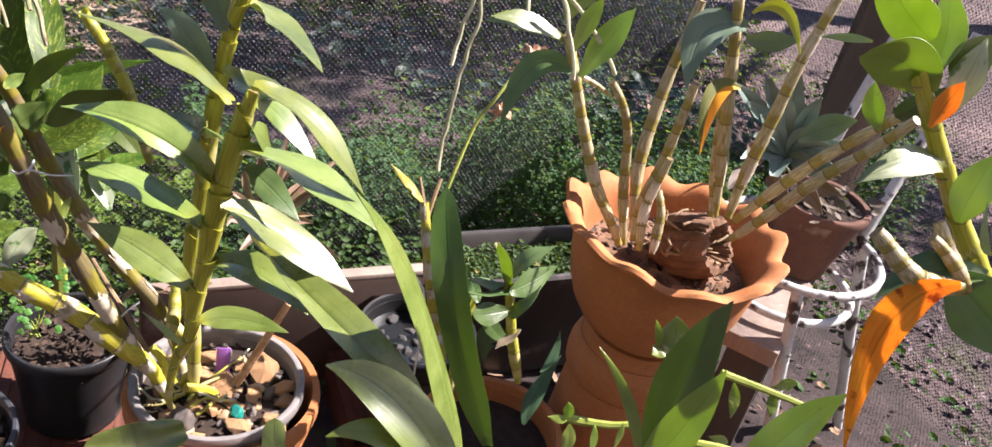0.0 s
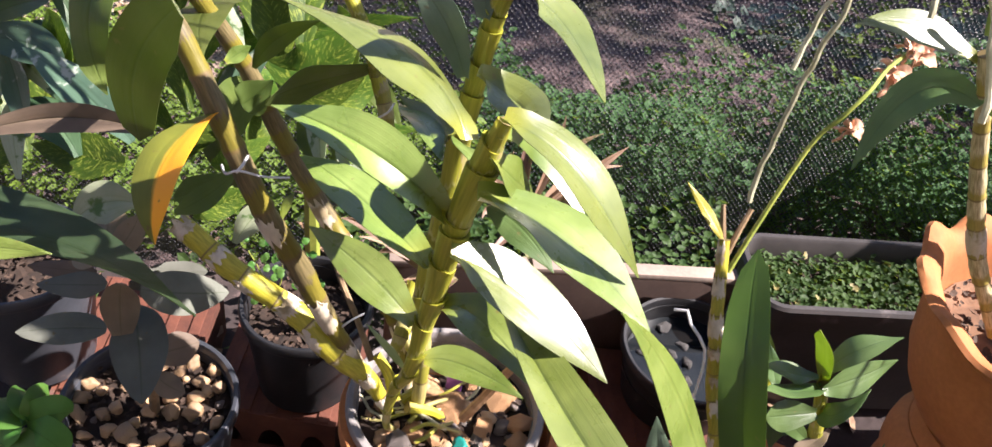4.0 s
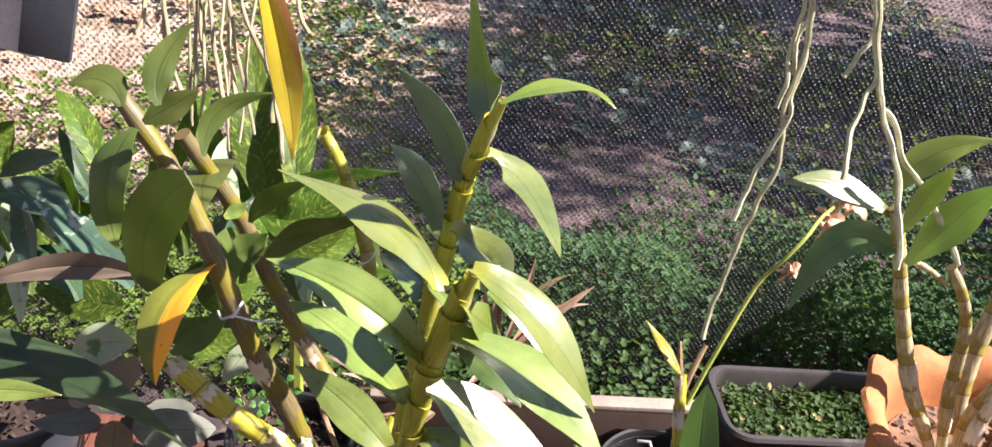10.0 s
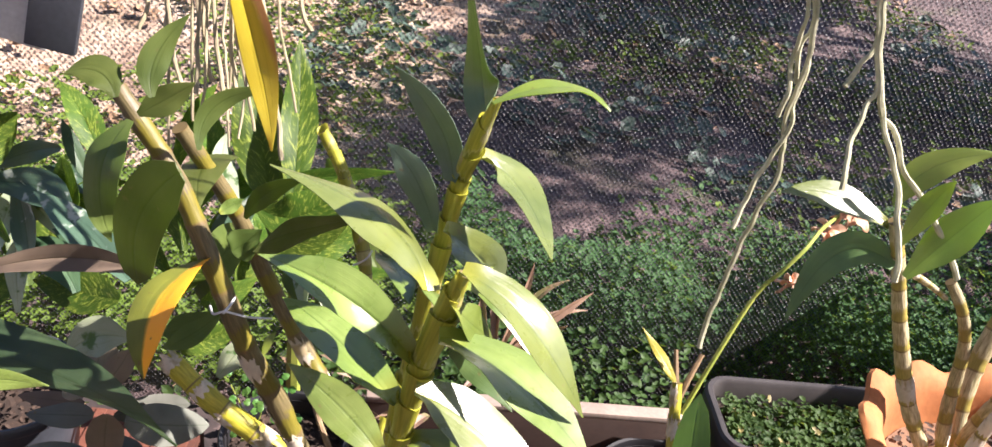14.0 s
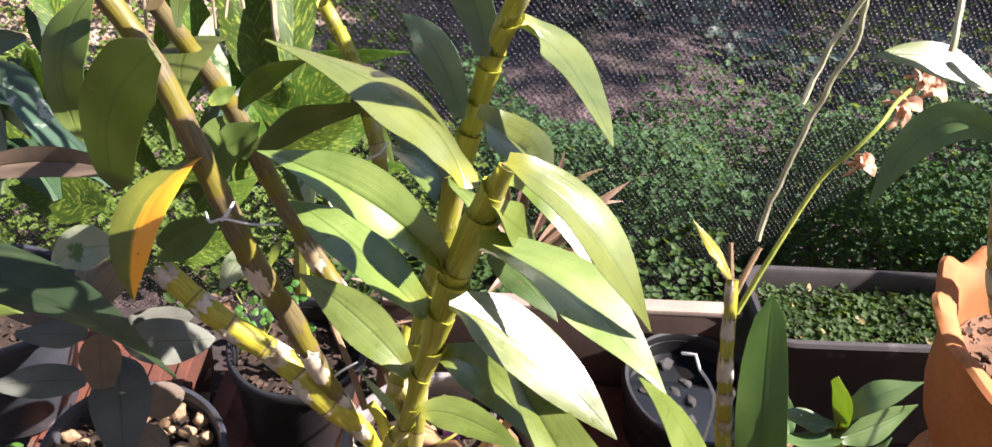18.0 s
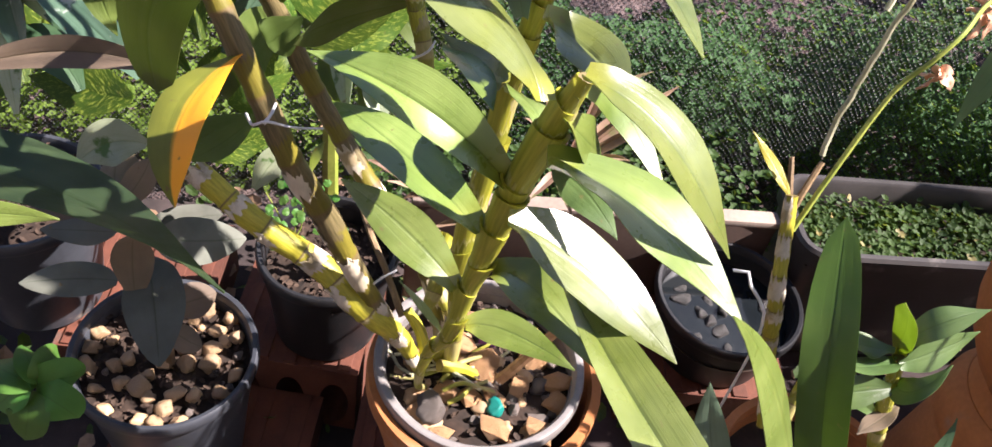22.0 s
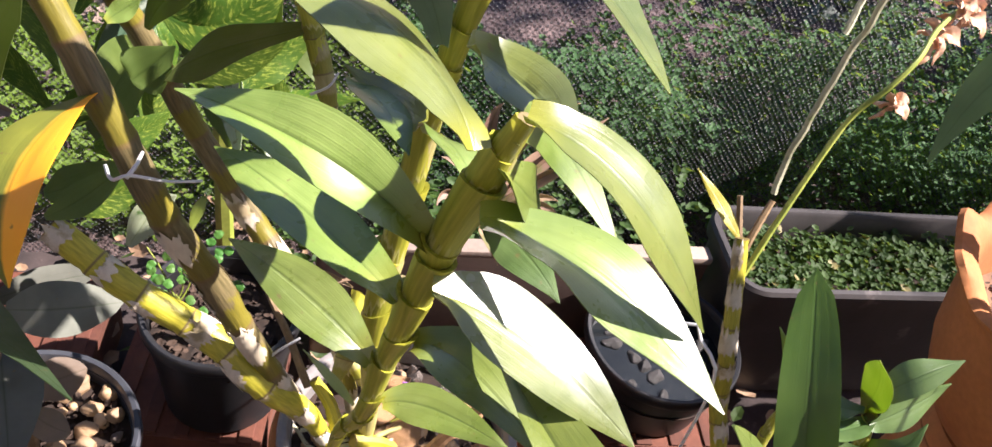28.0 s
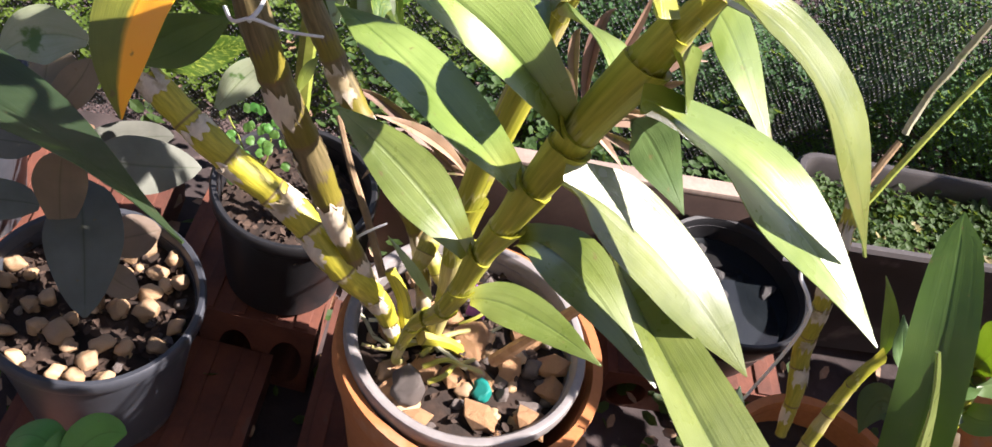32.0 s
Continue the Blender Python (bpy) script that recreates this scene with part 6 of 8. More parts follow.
leaf(edge_orchid, (0.367, 0.584, 0.755), (0.370, 0.588, 0.783), (0.373, 0.593, 0.810), 0.0252, (-0.036, -0.985, 0.170), "palewhite", 0.25)
leaf(edge_orchid, (0.370, 0.595, 0.775), (0.372, 0.595, 0.795), (0.390, 0.593, 0.814), 0.0267, (-0.392, -0.910, 0.137), "green", 0.25)
leaf(edge_orchid, (0.387, 0.490, 0.683), (0.350, 0.492, 0.679), (0.318, 0.483, 0.658), 0.0299, (-0.286, -0.353, 0.891), "pale", 0.25)
leaf(edge_orchid, (0.362, 0.492, 0.681), (0.392, 0.476, 0.662), (0.417, 0.461, 0.642), 0.0460, (-0.326, -0.909, 0.260), "pale", 0.25)
leaf(edge_orchid, (0.388, 0.498, 0.697), (0.382, 0.503, 0.703), (0.379, 0.516, 0.725), 0.0059, (-0.544, -0.773, 0.326), "green", 0.25)
creeper = thing("trailing_orchid", (0.20, 0.62, 0.20), "low orchid with upright yellow-green leaves and trailing stems", "orchid")
leaf(creeper, (0.228, 0.516, 0.425), (0.239, 0.537, 0.519), (0.256, 0.546, 0.594), 0.0427, (-0.684, -0.690, 0.235), "strap", 0.3)
leaf(creeper, (0.217, 0.502, 0.438), (0.237, 0.502, 0.499), (0.252, 0.503, 0.562), 0.0323, (-0.692, -0.693, 0.200), "lime", 0.3)
leaf(creeper, (0.220, 0.508, 0.447), (0.204, 0.534, 0.488), (0.173, 0.559, 0.521), 0.0100, (-0.174, -0.858, 0.483), "lime", 0.25)
leaf(creeper, (0.284, 0.483, 0.459), (0.311, 0.492, 0.517), (0.341, 0.494, 0.565), 0.0315, (-0.650, -0.638, 0.414), "lime", 0.25)
stalk(creeper, [(0.167, 0.573, 0.428), (0.205, 0.570, 0.430), (0.232, 0.570, 0.436)], 0.004)
stalk(creeper, [(0.286, 0.578, 0.499), (0.319, 0.572, 0.495), (0.358, 0.564, 0.490)], 0.0035)
stalk(creeper, [(0.275, 0.547, 0.446), (0.302, 0.544, 0.447), (0.320, 0.539, 0.441)], 0.0035)
leaf(creeper, (0.168, 0.566, 0.435), (0.168, 0.567, 0.443), (0.166, 0.569, 0.450), 0.0096, (-0.180, -0.963, 0.199), "lime", 0.25)
leaf(creeper, (0.168, 0.564, 0.433), (0.161, 0.563, 0.435), (0.151, 0.563, 0.436), 0.0075, (0.195, -0.738, 0.646), "lime", 0.25)
leaf(creeper, (0.171, 0.563, 0.431), (0.172, 0.554, 0.422), (0.169, 0.545, 0.411), 0.0118, (-0.219, -0.716, 0.663), "lime", 0.25)
leaf(creeper, (0.192, 0.563, 0.435), (0.193, 0.554, 0.426), (0.190, 0.545, 0.416), 0.0064, (-0.244, -0.709, 0.661), "lime", 0.25)
leaf(creeper, (0.216, 0.563, 0.441), (0.214, 0.556, 0.433), (0.210, 0.548, 0.424), 0.0053, (-0.259, -0.667, 0.699), "lime", 0.25)
leaf(creeper, (0.234, 0.597, 0.500), (0.232, 0.601, 0.511), (0.227, 0.606, 0.522), 0.0075, (-0.223, -0.929, 0.296), "lime", 0.25)
leaf(creeper, (0.236, 0.597, 0.500), (0.234, 0.594, 0.499), (0.228, 0.590, 0.497), 0.0139, (0.108, -0.521, 0.847), "lime", 0.25)
leaf(creeper, (0.245, 0.594, 0.497), (0.246, 0.601, 0.513), (0.243, 0.607, 0.528), 0.0278, (-0.308, -0.881, 0.359), "green", 0.25)
leaf(creeper, (0.302, 0.581, 0.488), (0.304, 0.572, 0.477), (0.302, 0.562, 0.466), 0.0096, (-0.376, -0.697, 0.610), "lime", 0.25)
leaf(creeper, (0.335, 0.577, 0.488), (0.336, 0.570, 0.480), (0.334, 0.562, 0.473), 0.0096, (-0.408, -0.633, 0.659), "lime", 0.25)
leaf(creeper, (0.345, 0.578, 0.492), (0.343, 0.579, 0.497), (0.339, 0.579, 0.501), 0.0214, (-0.058, -0.998, 0.013), "green", 0.25)
leaf(creeper, (0.305, 0.554, 0.445), (0.298, 0.554, 0.447), (0.287, 0.554, 0.449), 0.0086, (0.180, -0.782, 0.596), "lime", 0.25)
leaf(creeper, (0.077, 0.423, 0.473), (0.022, 0.451, 0.530), (-0.031, 0.456, 0.551), 0.0367, (0.302, -0.651, 0.696), "green", 0.25)
leaf(creeper, (0.070, 0.428, 0.479), (0.020, 0.441, 0.510), (-0.023, 0.434, 0.509), 0.0220, (0.228, -0.527, 0.819), "lime", 0.25)
leaf(creeper, (-0.136, 0.423, 0.468), (-0.145, 0.432, 0.480), (-0.150, 0.439, 0.491), 0.0627, (0.270, -0.716, 0.643), "green", 0.25, blunt=1)
leaf(creeper, (-0.055, 0.437, 0.469), (-0.058, 0.446, 0.483), (-0.060, 0.455, 0.498), 0.0156, (0.125, -0.828, 0.547), "green", 0.25, blunt=1)
mint = thing("mint_plant", (-0.45, 0.50, 0.02), "bright green crinkled mint seedling", "herb")
leaf(mint, (-0.412, 0.515, 0.345), (-0.394, 0.520, 0.356), (-0.390, 0.535, 0.345), 0.0331, (0.583, -0.684, 0.439), "mint", 0.15, blunt=2)
leaf(mint, (-0.411, 0.513, 0.341), (-0.391, 0.509, 0.343), (-0.384, 0.515, 0.322), 0.0331, (0.451, -0.725, 0.521), "mint", 0.15, blunt=2)
leaf(mint, (-0.414, 0.515, 0.345), (-0.426, 0.511, 0.354), (-0.453, 0.517, 0.342), 0.0301, (-0.061, 0.005, 0.998), "mint", 0.15, blunt=2)
leaf(mint, (-0.414, 0.510, 0.339), (-0.407, 0.496, 0.333), (-0.414, 0.493, 0.305), 0.0301, (0.215, -0.874, 0.436), "mint", 0.15, blunt=2)
leaf(mint, (-0.411, 0.517, 0.347), (-0.405, 0.523, 0.362), (-0.413, 0.540, 0.357), 0.0251, (0.822, -0.159, 0.547), "mint", 0.15, blunt=2)
leaf(mint, (-0.419, 0.514, 0.346), (-0.422, 0.502, 0.344), (-0.439, 0.500, 0.320), 0.0251, (-0.180, -0.797, 0.577), "mint", 0.15, blunt=2)
leaf(mint, (-0.413, 0.517, 0.347), (-0.416, 0.519, 0.361), (-0.435, 0.532, 0.354), 0.0201, (0.426, 0.196, 0.884), "mint", 0.15, blunt=2)
leaf(mint, (-0.336, 0.512, 0.251), (-0.361, 0.521, 0.254), (-0.378, 0.512, 0.241), 0.0255, (-0.247, -0.016, 0.969), "mint", 0.15, blunt=2)
leaf(mint, (-0.335, 0.513, 0.252), (-0.329, 0.533, 0.263), (-0.314, 0.543, 0.264), 0.0296, (0.485, -0.584, 0.651), "mint", 0.15, blunt=2)
leaf(mint, (-0.334, 0.509, 0.255), (-0.340, 0.518, 0.260), (-0.348, 0.527, 0.265), 0.0244, (0.549, -0.020, 0.836), "mint", 0.15, blunt=2)
stalk(mint, [(-0.450, 0.500, 0.010), (-0.452, 0.505, 0.120), (-0.455, 0.510, 0.200)], 0.003)
cane(orchid, [(-0.232, 0.735, 0.510), (-0.251, 0.749, 0.557), (-0.273, 0.759, 0.598), (-0.296, 0.763, 0.631)], 0.006, nodes=7, seed=51, taper=0.2)
wire(orchid, [(-0.249, 0.736, 0.536), (-0.238, 0.734, 0.547), (-0.235, 0.739, 0.554)], 0.0009, mat='white_plastic')
stick(orchid, [(-0.130, 0.679, 0.310), (-0.114, 0.683, 0.348), (-0.089, 0.689, 0.411)], 0.0045, mat='shard')
roots = thing("hanging_roots", (0.035, 0.834, 0.9), "pale green aerial orchid roots hanging from above", "roots")
stick(roots, [(0.031, 0.815, 0.511), (0.029, 0.823, 0.540), (0.032, 0.828, 0.564), (0.036, 0.834, 0.624), (0.043, 0.838, 0.659), (0.042, 0.843, 0.686), (0.037, 0.843, 0.706), (0.035, 0.846, 0.720), (0.036, 0.847, 0.750), (0.033, 0.842, 0.779), (0.025, 0.854, 0.819)], 0.0022, mat='root', name='root')
stick(roots, [(0.025, 0.823, 0.624), (0.026, 0.830, 0.643), (0.029, 0.837, 0.663), (0.037, 0.840, 0.691), (0.041, 0.844, 0.712), (0.036, 0.849, 0.724), (0.037, 0.850, 0.754), (0.022, 0.853, 0.819)], 0.0020, mat='root', name='root')
stick(roots, [(0.029, 0.840, 0.714), (0.031, 0.842, 0.735), (0.026, 0.849, 0.756), (0.025, 0.841, 0.791), (0.018, 0.851, 0.818)], 0.0019, mat='root', name='root')
stick(roots, [(0.034, 0.851, 0.738), (0.028, 0.853, 0.765), (0.031, 0.854, 0.780), (0.021, 0.852, 0.818)], 0.0019, mat='root', name='root')
stick(roots, [(0.131, 0.751, 0.661), (0.126, 0.757, 0.681), (0.117, 0.761, 0.701), (0.110, 0.771, 0.722), (0.096, 0.774, 0.742), (0.086, 0.781, 0.761), (0.070, 0.789, 0.797), (0.058, 0.802, 0.840)], 0.0022, mat='root', name='root')
stick(roots, [(0.171, 0.774, 0.664), (0.156, 0.776, 0.685), (0.138, 0.777, 0.704), (0.132, 0.778, 0.711), (0.113, 0.775, 0.726), (0.097, 0.781, 0.751), (0.086, 0.780, 0.759), (0.072, 0.789, 0.797), (0.060, 0.803, 0.840)], 0.0022, mat='root', name='root')
stick(roots, [(0.076, 0.746, 0.716), (0.074, 0.757, 0.732), (0.074, 0.767, 0.748), (0.075, 0.778, 0.763), (0.078, 0.782, 0.772), (0.070, 0.791, 0.796)], 0.0019, mat='root', name='root')
stick(roots, [(0.060, 0.781, 0.770), (0.064, 0.789, 0.785), (0.069, 0.795, 0.797), (0.060, 0.803, 0.832)], 0.0018, mat='root', name='root')
hanger = thing("hanging_orchid", (-0.42, 0.80, 0.95), "orchid hung overhead with trailing roots and a yellowing leaf", "orchid")
stick(hanger, [(-0.431, 0.773, 0.622), (-0.446, 0.782, 0.640), (-0.475, 0.810, 0.711)], 0.0021, mat='root_tan', name='root')
stick(hanger, [(-0.422, 0.775, 0.621), (-0.429, 0.791, 0.647), (-0.449, 0.819, 0.715)], 0.0021, mat='root_tan', name='root')
stick(hanger, [(-0.395, 0.780, 0.618), (-0.415, 0.796, 0.649), (-0.438, 0.822, 0.717)], 0.0021, mat='root_tan', name='root')
stick(hanger, [(-0.394, 0.794, 0.621), (-0.410, 0.810, 0.651), (-0.427, 0.837, 0.716)], 0.0021, mat='root_tan', name='root')
stick(hanger, [(-0.325, 0.749, 0.601), (-0.338, 0.766, 0.632), (-0.366, 0.791, 0.681), (-0.388, 0.818, 0.730)], 0.0021, mat='root_tan', name='root')
stick(hanger, [(-0.345, 0.770, 0.623), (-0.357, 0.787, 0.652), (-0.391, 0.804, 0.691), (-0.410, 0.821, 0.724)], 0.0021, mat='root_tan', name='root')
stick(hanger, [(-0.489, 0.793, 0.653), (-0.488, 0.802, 0.667), (-0.498, 0.823, 0.703)], 0.0021, mat='root_tan', name='root')
stick(hanger, [(-0.467, 0.801, 0.659), (-0.475, 0.813, 0.678), (-0.487, 0.827, 0.704)], 0.0021, mat='root_tan', name='root')
stick(hanger, [(-0.343, 0.822, 0.682), (-0.357, 0.829, 0.698), (-0.369, 0.846, 0.728)], 0.0021, mat='root_tan', name='root')
stick(hanger, [(-0.424, 0.800, 0.622), (-0.441, 0.816, 0.653), (-0.462, 0.846, 0.706)], 0.0021, mat='root_tan', name='root')
trail_rng = random.Random(73)
for k in range(9):
    p = Vector((trail_rng.uniform(-0.50, -0.36), trail_rng.uniform(0.81, 0.85), 0.715))
    d = Vector((trail_rng.uniform(0.01, 0.05), trail_rng.uniform(-0.07, -0.03), trail_rng.uniform(-0.17, -0.09)))
    stick(hanger, [p, p + d * 0.4 + Vector((trail_rng.uniform(-0.006, 0.006), 0, 0)), p + d * 0.75, p + d], trail_rng.uniform(0.0013, 0.0020), mat='root_tan', name='root')
leaf(hanger, (-0.112, 0.352, 0.925), (-0.124, 0.392, 0.868), (-0.139, 0.424, 0.822), 0.0098, (0.55, -0.60, 0.58), "scorched", 0.5, label="yellowing leaf with a brown scorched edge")
stick(hanger, [(-0.112, 0.352, 0.923), (-0.106, 0.37, 1.05), (-0.10, 0.55, 1.40), (-0.10, 0.782, 1.574)], 0.003, mat="stalk_green", name="stem")
dieff = thing("dieffenbachia", (-0.40, 0.93, 0.0), "variegated dumb cane with yellow-speckled leaves", "plant")
stick(dieff, [(-0.400, 0.930, 0.000), (-0.400, 0.920, 0.200), (-0.390, 0.900, 0.400)], 0.01, mat='stalk_green')
leaf(dieff, (-0.380, 0.830, 0.485), (-0.415, 0.867, 0.553), (-0.450, 0.907, 0.627), 0.0581, (0.510, -0.626, 0.590), "varieg", 0.3)
leaf(dieff, (-0.357, 0.824, 0.504), (-0.379, 0.873, 0.568), (-0.407, 0.918, 0.628), 0.0359, (0.474, -0.598, 0.646), "varieg", 0.3)
leaf(dieff, (-0.384, 0.814, 0.500), (-0.344, 0.825, 0.501), (-0.317, 0.857, 0.541), 0.0473, (0.335, -0.869, 0.365), "varieg", 0.3)
leaf(dieff, (-0.388, 0.832, 0.510), (-0.340, 0.851, 0.530), (-0.274, 0.872, 0.548), 0.0178, (0.211, -0.919, 0.333), "varieg", 0.3)
leaf(dieff, (-0.367, 0.797, 0.467), (-0.332, 0.815, 0.482), (-0.300, 0.840, 0.508), 0.0296, (0.318, -0.865, 0.388), "varieg", 0.3)
leaf(dieff, (-0.449, 0.810, 0.480), (-0.452, 0.837, 0.522), (-0.473, 0.861, 0.565), 0.0363, (0.585, -0.616, 0.528), "varieg", 0.3)
leaf(dieff, (-0.402, 0.811, 0.482), (-0.432, 0.828, 0.519), (-0.437, 0.846, 0.549), 0.0239, (0.538, -0.594, 0.598), "palewhite", 0.3)
leaf(dieff, (-0.458, 0.800, 0.431), (-0.493, 0.824, 0.480), (-0.519, 0.833, 0.502), 0.0372, (0.507, -0.533, 0.677), "varieg", 0.3)
leaf(dieff, (-0.525, 0.728, 0.401), (-0.561, 0.740, 0.424), (-0.595, 0.738, 0.424), 0.0361, (0.213, -0.460, 0.862), "dark", 0.3)
leaf(dieff, (-0.454, 0.716, 0.451), (-0.512, 0.731, 0.475), (-0.571, 0.739, 0.491), 0.0342, (0.202, -0.478, 0.855), "striped", 0.3)
leaf(dieff, (-0.473, 0.737, 0.451), (-0.516, 0.741, 0.454), (-0.558, 0.742, 0.453), 0.0292, (-0.021, -0.598, 0.801), "dark", 0.3)
leaf(dieff, (-0.546, 0.754, 0.467), (-0.593, 0.762, 0.478), (-0.656, 0.750, 0.464), 0.0359, (0.004, -0.687, 0.727), "striped", 0.3)
leaf(dieff, (-0.479, 0.732, 0.409), (-0.520, 0.730, 0.402), (-0.574, 0.726, 0.398), 0.0419, (-0.050, -0.644, 0.763), "varieg", 0.3)
leaf(dieff, (-0.450, 0.705, 0.395), (-0.480, 0.695, 0.390), (-0.499, 0.679, 0.372), 0.0381, (0.118, -0.760, 0.639), "palewhite", 0.3)
leaf(dieff, (-0.574, 0.814, 0.457), (-0.603, 0.826, 0.486), (-0.623, 0.836, 0.508), 0.0165, (0.521, -0.477, 0.707), "dark", 0.3)
leaf(dieff, (-0.553, 0.814, 0.450), (-0.588, 0.822, 0.456), (-0.640, 0.821, 0.455), 0.0282, (-0.006, -0.630, 0.777), "striped", 0.3)
leaf(dieff, (-0.401, 0.715, 0.392), (-0.385, 0.735, 0.399), (-0.363, 0.758, 0.406), 0.0257, (0.519, -0.649, 0.556), "varieg", 0.3)
leaf(dieff, (-0.615, 0.822, 0.484), (-0.655, 0.814, 0.468), (-0.693, 0.800, 0.441), 0.0231, (0.062, -0.925, 0.374), "blue", 0.3)
leaf(dieff, (-0.389, 0.729, 0.446), (-0.374, 0.745, 0.447), (-0.357, 0.770, 0.459), 0.0251, (0.567, -0.622, 0.540), "varieg", 0.3)
leaf(dieff, (-0.363, 0.715, 0.378), (-0.353, 0.731, 0.400), (-0.341, 0.742, 0.412), 0.0231, (0.390, -0.823, 0.414), "palewhite", 0.3)
leaf(dieff, (-0.299, 0.809, 0.424), (-0.298, 0.832, 0.440), (-0.257, 0.858, 0.446), 0.0245, (0.496, -0.672, 0.550), "varieg", 0.3)
leaf(dieff, (-0.332, 0.819, 0.451), (-0.320, 0.846, 0.468), (-0.296, 0.877, 0.488), 0.0306, (0.508, -0.669, 0.542), "varieg", 0.3)
leaf(dieff, (-0.406, 0.685, 0.497), (-0.477, 0.668, 0.497), (-0.554, 0.631, 0.469), 0.0227, (0.187, -0.806, 0.562), "brownleaf", 0.6)
leaf(dieff, (-0.396, 0.686, 0.438), (-0.384, 0.702, 0.438), (-0.363, 0.728, 0.446), 0.0254, (0.535, -0.534, 0.655), "olive", 0.25)
brom = thing("bromeliad", (-0.12, 0.93, 0.17), "small pinkish bromeliad with narrow curling leaves", "bromeliad")
leaf(brom, (-0.150, 0.876, 0.373), (-0.141, 0.904, 0.425), (-0.140, 0.921, 0.465), 0.0081, (0.452, -0.822, 0.347), "pinkish", 0.9)
leaf(brom, (-0.147, 0.877, 0.373), (-0.134, 0.913, 0.421), (-0.104, 0.935, 0.449), 0.0089, (-0.203, -0.719, 0.665), "pinkish", 0.9)
leaf(brom, (-0.144, 0.878, 0.374), (-0.108, 0.919, 0.409), (-0.079, 0.949, 0.434), 0.0096, (0.430, -0.785, 0.446), "pinkish", 0.9)
leaf(brom, (-0.143, 0.877, 0.372), (-0.121, 0.918, 0.400), (-0.080, 0.948, 0.411), 0.0103, (0.000, -0.485, 0.875), "pinkish", 0.9)
leaf(brom, (-0.145, 0.874, 0.369), (-0.114, 0.890, 0.402), (-0.090, 0.895, 0.424), 0.0107, (0.158, -0.964, 0.214), "pinkish", 0.9)
leaf(brom, (-0.150, 0.876, 0.373), (-0.164, 0.902, 0.416), (-0.161, 0.915, 0.441), 0.0114, (-0.162, -0.870, 0.465), "pinkish", 0.9)
leaf(brom, (-0.147, 0.871, 0.366), (-0.119, 0.889, 0.379), (-0.097, 0.895, 0.380), 0.0083, (0.321, -0.871, 0.373), "pinkish", 0.9)
leaf(brom, (-0.151, 0.867, 0.363), (-0.136, 0.877, 0.359), (-0.101, 0.875, 0.336), 0.0090, (0.475, -0.468, 0.745), "pinkish", 0.9)
leaf(brom, (-0.154, 0.866, 0.363), (-0.157, 0.848, 0.367), (-0.167, 0.820, 0.361), 0.0094, (0.096, -0.072, 0.993), "pinkish", 0.9)
leaf(brom, (-0.155, 0.868, 0.365), (-0.179, 0.865, 0.379), (-0.185, 0.850, 0.376), 0.0101, (0.567, -0.775, 0.280), "pinkish", 0.9)
leaf(brom, (-0.147, 0.871, 0.366), (-0.118, 0.886, 0.375), (-0.096, 0.889, 0.373), 0.0108, (0.273, -0.894, 0.357), "pinkish", 0.9)
leaf(brom, (-0.150, 0.864, 0.359), (-0.147, 0.868, 0.351), (-0.127, 0.859, 0.325), 0.0116, (0.615, -0.608, 0.502), "pinkish", 0.9)
leaf(brom, (-0.158, 0.873, 0.372), (-0.172, 0.873, 0.398), (-0.191, 0.863, 0.414), 0.0081, (0.731, -0.520, 0.442), "pinkish", 0.9)
leaf(brom, (-0.155, 0.874, 0.372), (-0.175, 0.892, 0.408), (-0.177, 0.897, 0.425), 0.0089, (-0.076, -0.931, 0.358), "pinkish", 0.9)
leaf(brom, (-0.140, 0.871, 0.365), (-0.097, 0.876, 0.359), (-0.059, 0.870, 0.343), 0.0096, (0.086, -0.932, 0.353), "pinkish", 0.9)
leaf(brom, (-0.205, 0.818, 0.323), (-0.249, 0.823, 0.329), (-0.275, 0.816, 0.317), 0.0103, (-0.014, -0.914, 0.405), "pinkish", 0.9)
leaf(brom, (-0.210, 0.814, 0.320), (-0.243, 0.808, 0.345), (-0.282, 0.791, 0.359), 0.0107, (0.527, -0.341, 0.778), "pinkish", 0.9)
leaf(brom, (-0.215, 0.811, 0.317), (-0.271, 0.814, 0.347), (-0.308, 0.806, 0.359), 0.0114, (0.225, -0.888, 0.402), "pinkish", 0.9)
leaf(brom, (-0.203, 0.815, 0.319), (-0.219, 0.812, 0.320), (-0.241, 0.799, 0.311), 0.0083, (0.008, -0.461, 0.888), "pinkish", 0.9)
leaf(brom, (-0.229, 0.801, 0.310), (-0.265, 0.802, 0.309), (-0.282, 0.790, 0.290), 0.0090, (0.057, -0.940, 0.336), "pinkish", 0.9)
leaf(brom, (-0.192, 0.819, 0.320), (-0.196, 0.802, 0.326), (-0.205, 0.776, 0.322), 0.0094, (0.161, -0.014, 0.987), "pinkish", 0.9)
clover = thing("clover_seedlings", (-0.34, 0.77, 0.21), "bright green clover-like seedlings in a black pot", "seedlings")
leaf(clover, (-0.400, 0.785, 0.307), (-0.400, 0.787, 0.309), (-0.401, 0.790, 0.312), 0.0068, (0.367, -0.607, 0.705), "mint", 0.1, blunt=1)
leaf(clover, (-0.349, 0.794, 0.311), (-0.347, 0.796, 0.312), (-0.344, 0.798, 0.314), 0.0068, (0.208, -0.749, 0.629), "mint", 0.1, blunt=1)
leaf(clover, (-0.348, 0.779, 0.297), (-0.346, 0.781, 0.298), (-0.343, 0.783, 0.300), 0.0068, (0.163, -0.747, 0.645), "mint", 0.1, blunt=1)
